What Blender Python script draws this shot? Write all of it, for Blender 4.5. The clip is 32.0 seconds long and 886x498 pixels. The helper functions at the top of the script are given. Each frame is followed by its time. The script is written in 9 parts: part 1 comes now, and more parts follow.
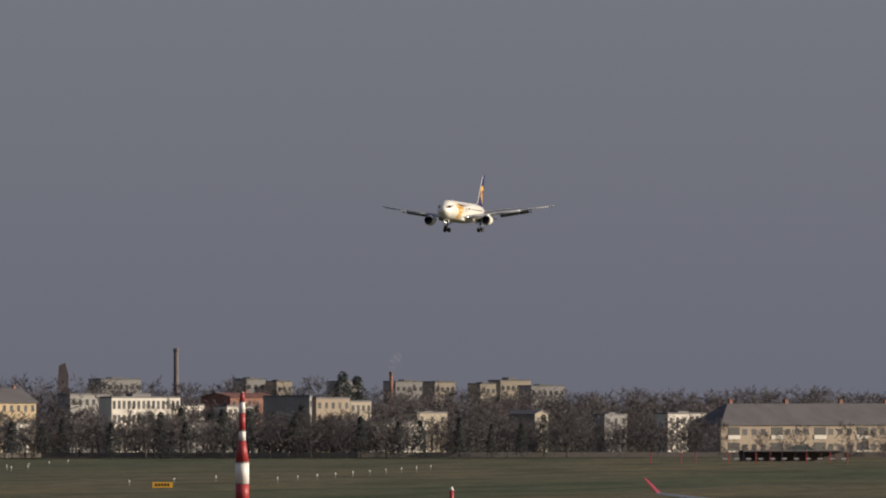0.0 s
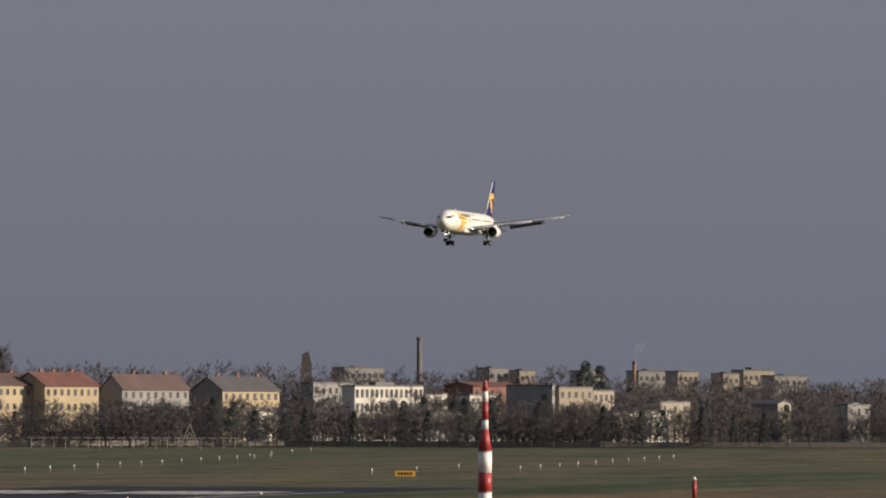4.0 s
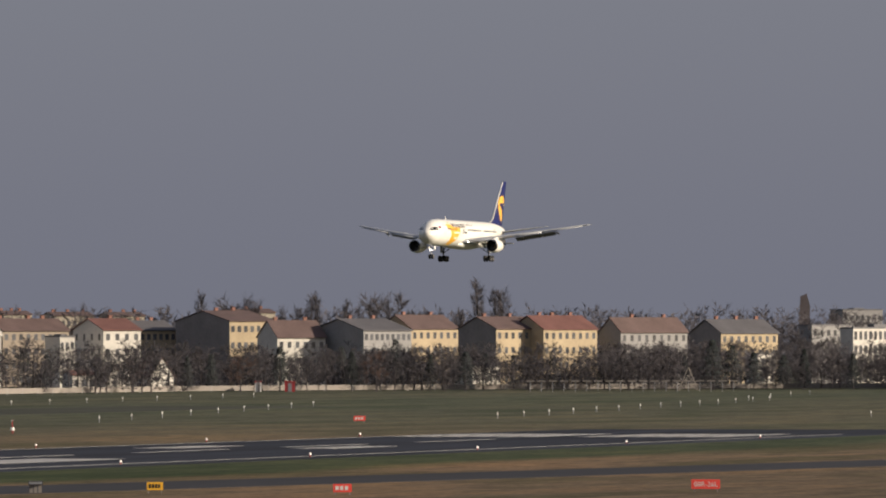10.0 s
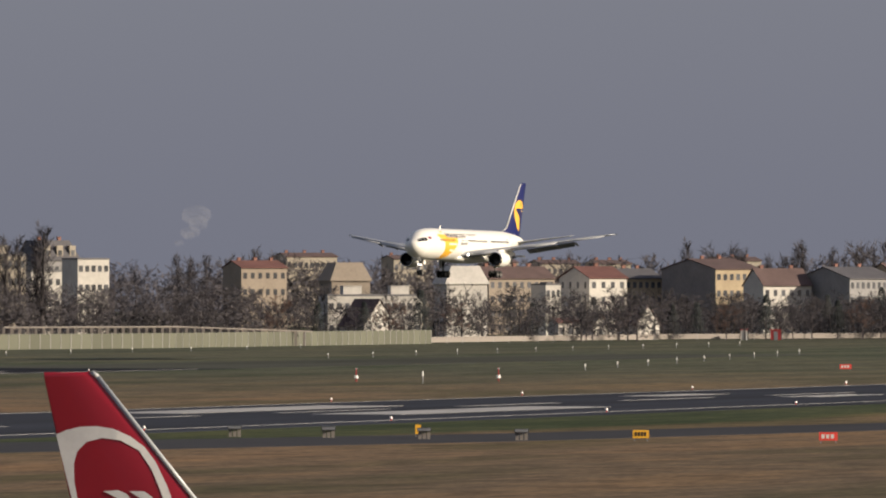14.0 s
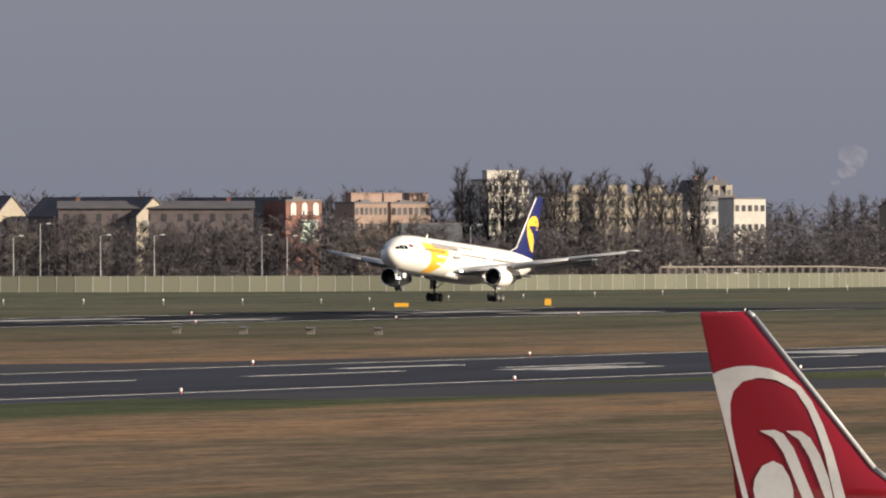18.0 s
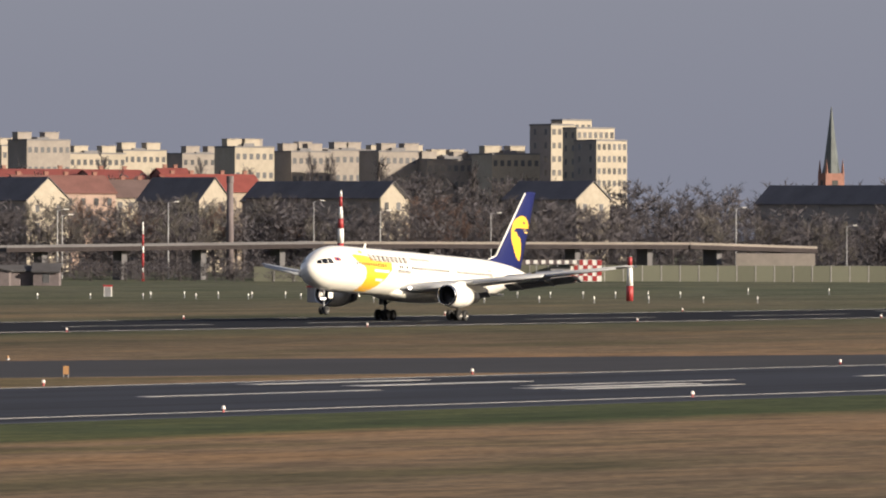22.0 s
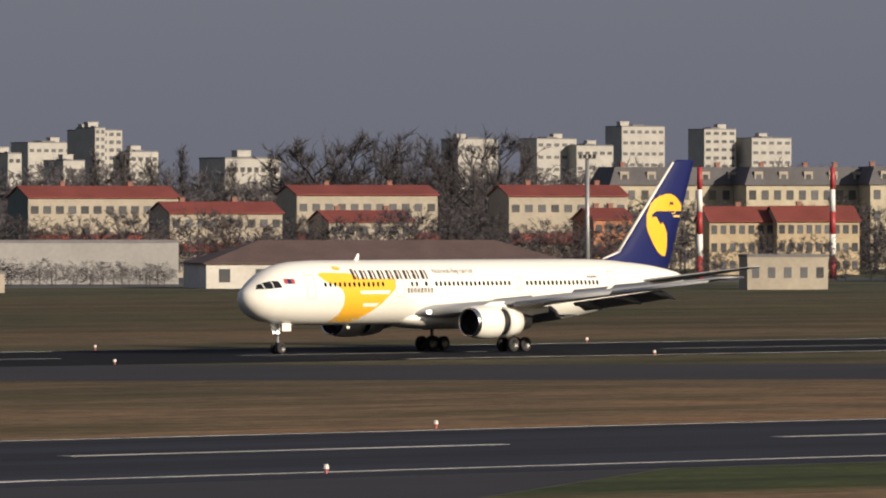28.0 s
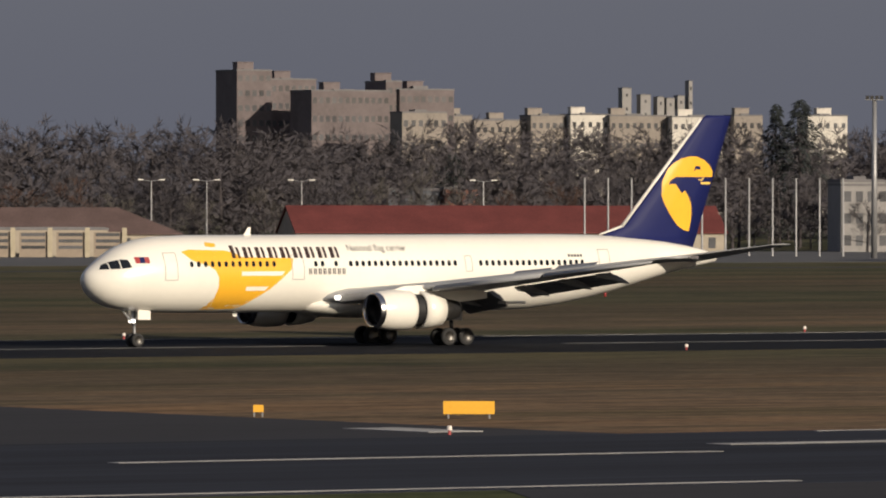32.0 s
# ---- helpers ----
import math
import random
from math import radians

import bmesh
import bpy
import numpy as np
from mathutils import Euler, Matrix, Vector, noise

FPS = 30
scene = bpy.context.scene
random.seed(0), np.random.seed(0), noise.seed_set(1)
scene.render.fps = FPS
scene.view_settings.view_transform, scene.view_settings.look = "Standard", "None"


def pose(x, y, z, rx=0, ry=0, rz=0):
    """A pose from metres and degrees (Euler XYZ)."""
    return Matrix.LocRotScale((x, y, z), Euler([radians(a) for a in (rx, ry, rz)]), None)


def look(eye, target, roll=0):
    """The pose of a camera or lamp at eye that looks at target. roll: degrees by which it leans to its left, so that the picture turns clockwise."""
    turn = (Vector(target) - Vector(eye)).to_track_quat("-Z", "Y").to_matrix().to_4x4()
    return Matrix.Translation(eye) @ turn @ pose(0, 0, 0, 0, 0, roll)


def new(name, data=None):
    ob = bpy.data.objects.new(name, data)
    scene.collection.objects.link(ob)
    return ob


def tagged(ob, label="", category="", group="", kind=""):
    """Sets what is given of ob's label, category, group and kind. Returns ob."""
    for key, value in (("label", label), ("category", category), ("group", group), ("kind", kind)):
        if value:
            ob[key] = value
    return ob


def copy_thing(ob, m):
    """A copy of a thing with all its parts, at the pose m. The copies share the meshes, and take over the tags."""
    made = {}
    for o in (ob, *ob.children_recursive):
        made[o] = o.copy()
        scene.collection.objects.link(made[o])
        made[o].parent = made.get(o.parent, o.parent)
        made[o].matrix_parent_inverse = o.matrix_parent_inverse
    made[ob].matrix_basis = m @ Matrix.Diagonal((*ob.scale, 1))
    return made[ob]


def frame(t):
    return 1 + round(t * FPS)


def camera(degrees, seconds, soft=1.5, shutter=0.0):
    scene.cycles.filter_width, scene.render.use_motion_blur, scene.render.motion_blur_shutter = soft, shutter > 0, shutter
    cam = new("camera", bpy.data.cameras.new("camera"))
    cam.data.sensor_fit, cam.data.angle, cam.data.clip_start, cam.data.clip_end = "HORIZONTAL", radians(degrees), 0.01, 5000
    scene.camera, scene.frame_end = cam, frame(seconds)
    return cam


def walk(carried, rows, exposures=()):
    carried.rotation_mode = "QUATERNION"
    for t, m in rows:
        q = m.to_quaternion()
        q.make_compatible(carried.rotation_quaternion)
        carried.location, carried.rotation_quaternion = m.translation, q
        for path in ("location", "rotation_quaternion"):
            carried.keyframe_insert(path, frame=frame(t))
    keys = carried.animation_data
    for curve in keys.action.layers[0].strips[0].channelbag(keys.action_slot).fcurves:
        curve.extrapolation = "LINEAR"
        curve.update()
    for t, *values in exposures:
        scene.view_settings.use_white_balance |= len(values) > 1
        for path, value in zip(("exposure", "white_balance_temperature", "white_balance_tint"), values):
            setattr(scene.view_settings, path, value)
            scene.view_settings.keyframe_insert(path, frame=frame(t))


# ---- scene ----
cam = camera(5.60, 32.0, soft=2.0)
EYE_Z = 11.55
PATH = [
    (0.0, 77.737, 1.021, 0.05),
    (0.5, 77.561, 1.032, 0.05),
    (1.0, 77.369, 1.017, 0.07),
    (1.5, 77.187, 0.989, 0.05),
    (2.0, 77.031, 0.982, -0.02),
    (2.5, 76.806, 1.011, -0.02),
    (3.0, 76.578, 1.020, -0.04),
    (3.5, 76.389, 0.985, -0.09),
    (5.5, 75.470, 0.840, -0.20),
    (6.0, 75.159, 0.780, -0.17),
    (6.5, 74.910, 0.769, -0.17),
    (7.0, 74.677, 0.775, -0.10),
    (7.5, 74.350, 0.779, -0.09),
    (8.0, 74.002, 0.770, -0.13),
    (8.5, 73.709, 0.783, -0.12),
    (9.0, 73.442, 0.747, -0.02),
    (9.5, 73.264, 0.672, 0.09),
    (10.0, 73.049, 0.589, 0.10),
    (10.5, 72.752, 0.595, 0.08),
    (11.0, 72.315, 0.627, 0.06),
    (11.5, 71.961, 0.590, 0.01),
    (12.0, 71.546, 0.542, 0.02),
    (12.5, 71.222, 0.466, 0.10),
    (13.0, 70.931, 0.395, 0.13),
    (13.5, 70.491, 0.325, 0.12),
    (14.0, 69.976, 0.264, 0.03),
    (14.5, 69.460, 0.216, 0.00),
    (16.5, 67.634, 0.030, 0.07),
    (17.0, 67.040, -0.006, 0.03),
    (17.5, 66.494, -0.036, 0.03),
    (18.0, 65.826, -0.116, 0.02),
    (18.5, 65.150, -0.150, -0.01),
    (19.0, 64.554, -0.175, 0.07),
    (19.5, 63.992, -0.190, 0.08),
    (20.0, 63.291, -0.196, -0.03),
    (20.5, 62.493, -0.177, -0.07),
    (21.0, 61.582, -0.185, -0.12),
    (21.5, 60.788, -0.181, -0.28),
    (22.0, 60.097, -0.190, -0.19),
    (22.5, 59.309, -0.205, -0.12),
    (23.0, 58.178, -0.229, -0.12),
    (23.5, 57.320, -0.223, -0.09),
    (24.0, 56.259, -0.223, -0.20),
    (24.5, 55.286, -0.165, -0.19),
    (25.0, 54.172, -0.118, -0.15),
    (25.5, 53.132, -0.142, -0.14),
    (26.0, 51.877, -0.190, -0.26),
    (26.5, 50.504, -0.255, -0.12),
    (28.5, 44.822, -0.208, -0.03),
    (29.0, 43.511, -0.207, -0.04),
    (29.5, 41.974, -0.298, 0.02),
    (30.0, 40.330, -0.391, -0.07),
    (30.5, 38.929, -0.406, -0.02),
    (31.0, 37.324, -0.398, -0.12),
    (31.5, 35.952, -0.436, -0.11),
    (32.0, 34.344, -0.459, -0.10),
]
EXPOSURES = [(0.0, 0.21), (2.0, 0.31), (3.0, 0.34), (6.0, 0.31), (9.0, 0.42), (12.0, 0.49), (14.0, 0.52), (17.0, 0.75), (19.0, 0.85), (22.0, 0.92), (24.0, 0.8), (26.0, 0.55), (28.5, 0.22), (30.0, 0.12), (32.0, -0.05)]

walk(cam, [(t, pose(0, 0, EYE_Z, 90 + p, r, -y)) for t, y, p, r in PATH], exposures=EXPOSURES)

# ---- world and sun ----
SUN_AZ, SUN_EL = 174.0, 17.0          # from the +y axis towards +x, and above the horizon
world = bpy.data.worlds.new("winter_sky")
scene.world = world
world.use_nodes = True
wt = world.node_tree
wt.nodes.clear()
sky = wt.nodes.new("ShaderNodeTexSky")
sky.sky_type = "NISHITA"
sky.sun_disc = False
sky.sun_elevation = radians(SUN_EL)
sky.sun_rotation = radians(SUN_AZ)
sky.air_density, sky.dust_density, sky.ozone_density = 1.0, 3.0, 1.5
sky_gain = wt.nodes.new("ShaderNodeMix")
sky_gain.data_type = "RGBA"
sky_gain.inputs[0].default_value = 0.965
sky_gain.inputs[7].default_value = (0.190, 0.199, 0.258, 1)   # thick even haze over the whole sky
wbg = wt.nodes.new("ShaderNodeBackground")
wout = wt.nodes.new("ShaderNodeOutputWorld")
wt.links.new(sky.outputs[0], sky_gain.inputs[6])
wt.links.new(sky_gain.outputs[2], wbg.inputs[0])
wt.links.new(wbg.outputs[0], wout.inputs[0])
wbg.inputs[1].default_value = 0.62

sun = new("sun", bpy.data.lights.new("sun", "SUN"))
sun.data.energy = 5.0
sun.data.angle = radians(0.6)
sun.data.color = (1.0, 0.87, 0.70)
sun.matrix_world = look((-0.0, 0.0, 0.0), (-math.sin(radians(SUN_AZ)) * math.cos(radians(SUN_EL)),
                                            -math.cos(radians(SUN_AZ)) * math.cos(radians(SUN_EL)), -math.sin(radians(SUN_EL))))


# ---- materials ----
MATS = {}


def mat(name, col, rough=0.7, metal=0.0, var=0.15, scale=0.6, fine=9.0, bump=0.0, coat=0.0, rnd=0.0, emit=0.0, stretch=(1, 1, 1), spec=0.5):
    """A plain surface with blotches at one scale, grain at another, and some difference from object to object."""
    if name in MATS:
        return MATS[name]
    m = bpy.data.materials.new(name)
    m.use_nodes = True
    nt = m.node_tree
    b = nt.nodes["Principled BSDF"]
    b.inputs["Roughness"].default_value = rough
    b.inputs["Metallic"].default_value = metal
    b.inputs["Coat Weight"].default_value = coat
    b.inputs["Specular IOR Level"].default_value = spec
    tc = nt.nodes.new("ShaderNodeTexCoord")
    mp = nt.nodes.new("ShaderNodeMapping")
    mp.inputs["Scale"].default_value = stretch
    nt.links.new(tc.outputs["Object"], mp.inputs["Vector"])
    n1 = nt.nodes.new("ShaderNodeTexNoise")
    n1.inputs["Scale"].default_value, n1.inputs["Detail"].default_value = scale, 5
    n2 = nt.nodes.new("ShaderNodeTexNoise")
    n2.inputs["Scale"].default_value, n2.inputs["Detail"].default_value = fine, 3
    for n in (n1, n2):
        nt.links.new(mp.outputs[0], n.inputs["Vector"])
    add = nt.nodes.new("ShaderNodeMath")
    add.operation = "MULTIPLY_ADD"
    add.inputs[1].default_value, add.inputs[2].default_value = 0.4, 0.0
    nt.links.new(n2.outputs[0], add.inputs[0])
    s2 = nt.nodes.new("ShaderNodeMath")
    s2.operation = "MULTIPLY_ADD"
    s2.inputs[1].default_value = 0.6
    nt.links.new(n1.outputs[0], s2.inputs[0])
    nt.links.new(add.outputs[0], s2.inputs[2])
    last = s2
    if rnd:
        oi = nt.nodes.new("ShaderNodeObjectInfo")
        s3 = nt.nodes.new("ShaderNodeMath")
        s3.operation = "MULTIPLY_ADD"
        s3.inputs[1].default_value = rnd
        nt.links.new(oi.outputs["Random"], s3.inputs[0])
        nt.links.new(last.outputs[0], s3.inputs[2])
        last = s3
    mr = nt.nodes.new("ShaderNodeMapRange")
    mr.inputs["From Min"].default_value, mr.inputs["From Max"].default_value = 0.3, 0.7 + rnd
    mr.inputs["To Min"].default_value, mr.inputs["To Max"].default_value = 1 - var, 1 + var
    nt.links.new(last.outputs[0], mr.inputs["Value"])
    mx = nt.nodes.new("ShaderNodeVectorMath")
    mx.operation = "SCALE"
    mx.inputs[0].default_value = col[:3]
    nt.links.new(mr.outputs[0], mx.inputs["Scale"])
    nt.links.new(mx.outputs[0], b.inputs["Base Color"])
    if bump:
        bp = nt.nodes.new("ShaderNodeBump")
        bp.inputs["Strength"].default_value = bump
        bp.inputs["Distance"].default_value = 0.05
        nt.links.new(n2.outputs[0], bp.inputs["Height"])
        nt.links.new(bp.outputs[0], b.inputs["Normal"])
    if emit:
        b.inputs["Emission Color"].default_value = (*col[:3], 1)
        b.inputs["Emission Strength"].default_value = emit
    MATS[name] = m
    return m


def grass_material():
    """Dry winter grass: mown bands along the runways, straw, green and bare patches."""
    m = bpy.data.materials.new("dry_grass")
    m.use_nodes = True
    nt = m.node_tree
    b = nt.nodes["Principled BSDF"]
    b.inputs["Roughness"].default_value = 0.95
    b.inputs["Specular IOR Level"].default_value = 0.1
    tc = nt.nodes.new("ShaderNodeTexCoord")

    def noise_at(sx, sy, detail=4):
        mp = nt.nodes.new("ShaderNodeMapping")
        mp.inputs["Scale"].default_value = (sx, sy, 1)
        nt.links.new(tc.outputs["Object"], mp.inputs["Vector"])
        n = nt.nodes.new("ShaderNodeTexNoise")
        n.inputs["Scale"].default_value, n.inputs["Detail"].default_value = 1.0, detail
        nt.links.new(mp.outputs[0], n.inputs["Vector"])
        return n.outputs[0]

    def ramp(src, stops):
        r = nt.nodes.new("ShaderNodeValToRGB")
        e = r.color_ramp.elements
        while len(e) < len(stops):
            e.new(0.5)
        for el, (p, c) in zip(e, stops):
            el.position, el.color = p, (*c, 1)
        nt.links.new(src, r.inputs[0])
        return r.outputs[0]

    def mix(fac, a, c, mode="MIX"):
        x = nt.nodes.new("ShaderNodeMix")
        x.data_type, x.blend_type = "RGBA", mode
        for i, v in ((0, fac), (6, a), (7, c)):
            if isinstance(v, (int, float)):
                x.inputs[i].default_value = v
            elif isinstance(v, tuple):
                x.inputs[i].default_value = (*v, 1)
            else:
                nt.links.new(v, x.inputs[i])
        return x.outputs[2]

    sep = nt.nodes.new("ShaderNodeSeparateXYZ")
    nt.links.new(tc.outputs["Object"], sep.inputs[0])
    wob = nt.nodes.new("ShaderNodeMath")
    wob.operation = "MULTIPLY_ADD"
    wob.inputs[1].default_value = 16.0
    nt.links.new(noise_at(0.012, 0.03), wob.inputs[0])
    nt.links.new(sep.outputs[1], wob.inputs[2])
    sc = nt.nodes.new("ShaderNodeMapRange")
    sc.inputs["From Min"].default_value, sc.inputs["From Max"].default_value = 8.0, 1008.0
    nt.links.new(wob.outputs[0], sc.inputs["Value"])
    straw, straw2, green, dull, mixed = (0.158, 0.108, 0.068), (0.124, 0.091, 0.060), (0.047, 0.058, 0.026), (0.088, 0.068, 0.044), (0.074, 0.069, 0.04)
    bands = ramp(sc.outputs[0], [(0.0, straw2), (0.20, straw2), (0.236, straw), (0.247, straw), (0.253, green), (0.275, green), (0.335, straw), (0.365, straw), (0.40, straw2), (0.45, dull), (0.475, mixed),
                                 (0.545, mixed), (0.575, straw2), (0.64, dull), (0.70, mixed), (0.80, dull), (0.90, mixed)])
    east = nt.nodes.new("ShaderNodeMapRange")
    east.inputs["From Min"].default_value, east.inputs["From Max"].default_value = 760.0, 1250.0
    east.inputs["To Max"].default_value = 0.72
    nt.links.new(sep.outputs[0], east.inputs["Value"])
    bands = mix(east.outputs[0], bands, (0.074, 0.085, 0.060))      # greener meadow in the east
    patch = ramp(noise_at(0.014, 0.055, 6), [(0.36, (0.62, 0.72, 0.60)), (0.5, (1, 1, 1)), (0.66, (1.28, 1.16, 1.02))])
    col = mix(1.0, bands, patch, "MULTIPLY")
    streak = ramp(noise_at(0.13, 0.34, 6), [(0.33, (0.66, 0.66, 0.66)), (0.5, (1, 1, 1)), (0.68, (1.32, 1.27, 1.2))])
    col = mix(1.0, col, streak, "MULTIPLY")
    tuft = ramp(noise_at(0.9, 1.6, 3), [(0.3, (0.66, 0.66, 0.66)), (0.7, (1.32, 1.29, 1.22))])
    col = mix(1.0, col, tuft, "MULTIPLY")
    nt.links.new(col, b.inputs["Base Color"])
    bp = nt.nodes.new("ShaderNodeBump")
    bp.inputs["Strength"].default_value, bp.inputs["Distance"].default_value = 0.5, 0.12
    nt.links.new(noise_at(0.8, 1.6, 4), bp.inputs["Height"])
    nt.links.new(bp.outputs[0], b.inputs["Normal"])
    return m


GRASS = grass_material()
ASPHALT = mat("runway_asphalt", (0.0235, 0.026, 0.0355), 0.9, var=0.6, scale=0.05, fine=0.3, stretch=(0.12, 2.0, 1), spec=0.12)
ASPHALT_DARK = mat("grooved_dark_asphalt", (0.0125, 0.0135, 0.0175), 0.95, var=0.3, scale=0.02, fine=0.3, stretch=(0.25, 2.2, 1), spec=0.06)
TAXI = mat("taxiway_asphalt", (0.034, 0.033, 0.036), 0.85, var=0.25, scale=0.03, fine=0.3, stretch=(0.3, 1.5, 1), spec=0.15)
PAINT_W = mat("worn_white_marking", (0.31, 0.30, 0.29), 0.8, var=0.35, scale=0.15, fine=1.6)
PAINT_Y = mat("worn_yellow_marking", (0.30, 0.23, 0.09), 0.8, var=0.3, scale=0.3, fine=2.0)
WHITE = mat("aircraft_white_paint", (0.80, 0.77, 0.70), 0.28, var=0.03, scale=0.35, fine=3.0, coat=0.3)
GREY = mat("aircraft_grey_paint", (0.34, 0.345, 0.355), 0.35, var=0.06, scale=0.5, fine=4.0)
FLAPGREY = mat("flap_grey_paint", (0.20, 0.205, 0.22), 0.45, var=0.10, scale=0.6, fine=5.0)
NAVY = mat("fin_navy_paint", (0.010, 0.014, 0.082), 0.5, var=0.06, scale=0.4, fine=3.0, spec=0.18)
YELLOW = mat("livery_yellow_paint", (0.84, 0.44, 0.035), 0.3, var=0.05, scale=0.5, fine=3.0, coat=0.3)
PALEY = mat("livery_pale_yellow_paint", (0.82, 0.55, 0.12), 0.3, var=0.04, scale=0.5, fine=3.0, coat=0.3)
LETTER = mat("title_brown_paint", (0.035, 0.018, 0.017), 0.4, var=0.05)
LETTER_G = mat("title_grey_paint", (0.065, 0.06, 0.068), 0.4, var=0.05)
METAL = mat("polished_metal", (0.62, 0.62, 0.63), 0.22, 1.0, var=0.08, scale=1.0, fine=6.0)
DARKMETAL = mat("dark_burnt_metal", (0.10, 0.095, 0.09), 0.4, 0.8, var=0.2, scale=1.5, fine=8.0)
# plain black parts, and shade painted into openings
BLACK = mat("black_paint_and_shade", (0.012, 0.012, 0.013), 0.6, var=0.2)
RUBBER = mat("tyre_rubber", (0.022, 0.022, 0.023), 0.85, var=0.15, scale=3.0, fine=20.0)
GLASS_D = mat("dark_glass", (0.012, 0.014, 0.018), 0.08, var=0.1, coat=0.2)
DOORLINE = mat("door_outline_grey", (0.34, 0.33, 0.33), 0.5, var=0.05)
RED = mat("signal_red_paint", (0.33, 0.035, 0.038), 0.5, var=0.12, scale=0.8, fine=5.0)
WPAINT = mat("white_paint", (0.74, 0.72, 0.68), 0.5, var=0.1, scale=0.8, fine=5.0)
STEEL = mat("galvanised_steel", (0.30, 0.30, 0.31), 0.5, 0.5, var=0.15, scale=1.0, fine=6.0)


# ---- mesh helpers ----
def part(name, bm, material, parent=None, label="", smooth=False):
    """Links a bmesh as one mesh object, under a thing or a part."""
    me = bpy.data.meshes.new(name)
    if smooth:
        for f in bm.faces:
            f.smooth = True
    bm.to_mesh(me)
    bm.free()
    for mm in (material if isinstance(material, (list, tuple)) else (material,)):
        me.materials.append(mm)
    ob = new(name, me)
    if parent is not None:
        ob.parent = parent
    if label:
        tagged(ob, label)
    return ob


def share(name, ob, m, parent):
    """A further piece on the mesh of ob."""
    o = new(name, ob.data)
    o.parent = parent
    o.matrix_basis = m
    return o


def root(name, m, label, category, group="", kind=""):
    e = new(name)
    e.matrix_basis = m
    e.empty_display_size = 0.1
    return tagged(e, label, category, group, kind)


def box(bm, x0, x1, y0, y1, z0, z1, mi=0, m=None):
    v = [bm.verts.new((x, y, z)) for z in (z0, z1) for x, y in ((x0, y0), (x1, y0), (x1, y1), (x0, y1))]
    if m is not None:
        for k in v:
            k.co = m @ k.co
    for q in ((3, 2, 1, 0), (4, 5, 6, 7), (0, 1, 5, 4), (1, 2, 6, 5), (2, 3, 7, 6), (3, 0, 4, 7)):
        bm.faces.new([v[i] for i in q]).material_index = mi
    return bm


def boxed(x0, x1, y0, y1, z0, z1):
    return box(bmesh.new(), x0, x1, y0, y1, z0, z1)


def tube(bm, p, q, r0, r1, n=8, caps=True, mi=0):
    """A tapered rod from p to q."""
    p, q = Vector(p), Vector(q)
    t = (q - p).to_track_quat("Z", "Y").to_matrix()
    ring = []
    for c, r in ((p, r0), (q, r1)):
        ring.append([bm.verts.new(c + t @ Vector((r * math.cos(2 * math.pi * i / n), r * math.sin(2 * math.pi * i / n), 0))) for i in range(n)])
    for i in range(n):
        bm.faces.new((ring[0][i], ring[0][(i + 1) % n], ring[1][(i + 1) % n], ring[1][i])).material_index = mi
    if caps:
        bm.faces.new(ring[0][::-1]).material_index = mi
        bm.faces.new(ring[1]).material_index = mi
    return bm


def loft(bm, rings, closed=True, caps=True, mi=0):
    """Skins a row of rings that have the same number of points."""
    rows = [[bm.verts.new(p) for p in r] for r in rings]
    n = len(rows[0])
    for a, b in zip(rows, rows[1:]):
        for i in range(n if closed else n - 1):
            j = (i + 1) % n
            bm.faces.new((a[i], a[j], b[j], b[i])).material_index = mi
    if caps:
        bm.faces.new(rows[0][::-1]).material_index = mi
        bm.faces.new(rows[-1]).material_index = mi
    return bm


def prism(bm, pts, z0, z1, mi=0, m=None):
    """An upright prism over a plan polygon (counter-clockwise)."""
    lo = [bm.verts.new((x, y, z0)) for x, y in pts]
    hi = [bm.verts.new((x, y, z1)) for x, y in pts]
    if m is not None:
        for k in lo + hi:
            k.co = m @ k.co
    n = len(pts)
    bm.faces.new(lo[::-1]).material_index = mi
    bm.faces.new(hi).material_index = mi
    for i in range(n):
        bm.faces.new((lo[i], lo[(i + 1) % n], hi[(i + 1) % n], hi[i])).material_index = mi
    return bm


def structure(name, bm, material, label, category):
    return tagged(part(name, bm, material), label, category, "", "structure")


# ---- ground, runways and taxiways ----
def ground_sheet():
    bm = bmesh.new()
    xs = [-5200, -1500, -200, 0, 200, 400, 600, 1000, 1600, 2400, 3400, 5200]
    ys = [-5200, -1500, -200, 60, 120, 150, 200, 300, 500, 800, 1200, 2000, 3200, 5200]
    rows = [[bm.verts.new((x, y, -2.9 if -1500 <= y <= 120 and -1500 <= x <= 400 else 0.0)) for x in xs] for y in ys]
    for a, b in zip(rows, rows[1:]):
        for i in range(len(xs) - 1):
            bm.faces.new((a[i], a[i + 1], b[i + 1], b[i]))
    return structure("ground", bm, GRASS, "flat airfield of dry brown and green winter grass", "ground")


NEAR_Y, FAR_Y = 307.5, 514.6          # centre lines of the two parallel runways


def strip(name, pts, material, z, label, category="road"):
    return structure(name, prism(bmesh.new(), pts, z - 0.3, z), material, label, category)


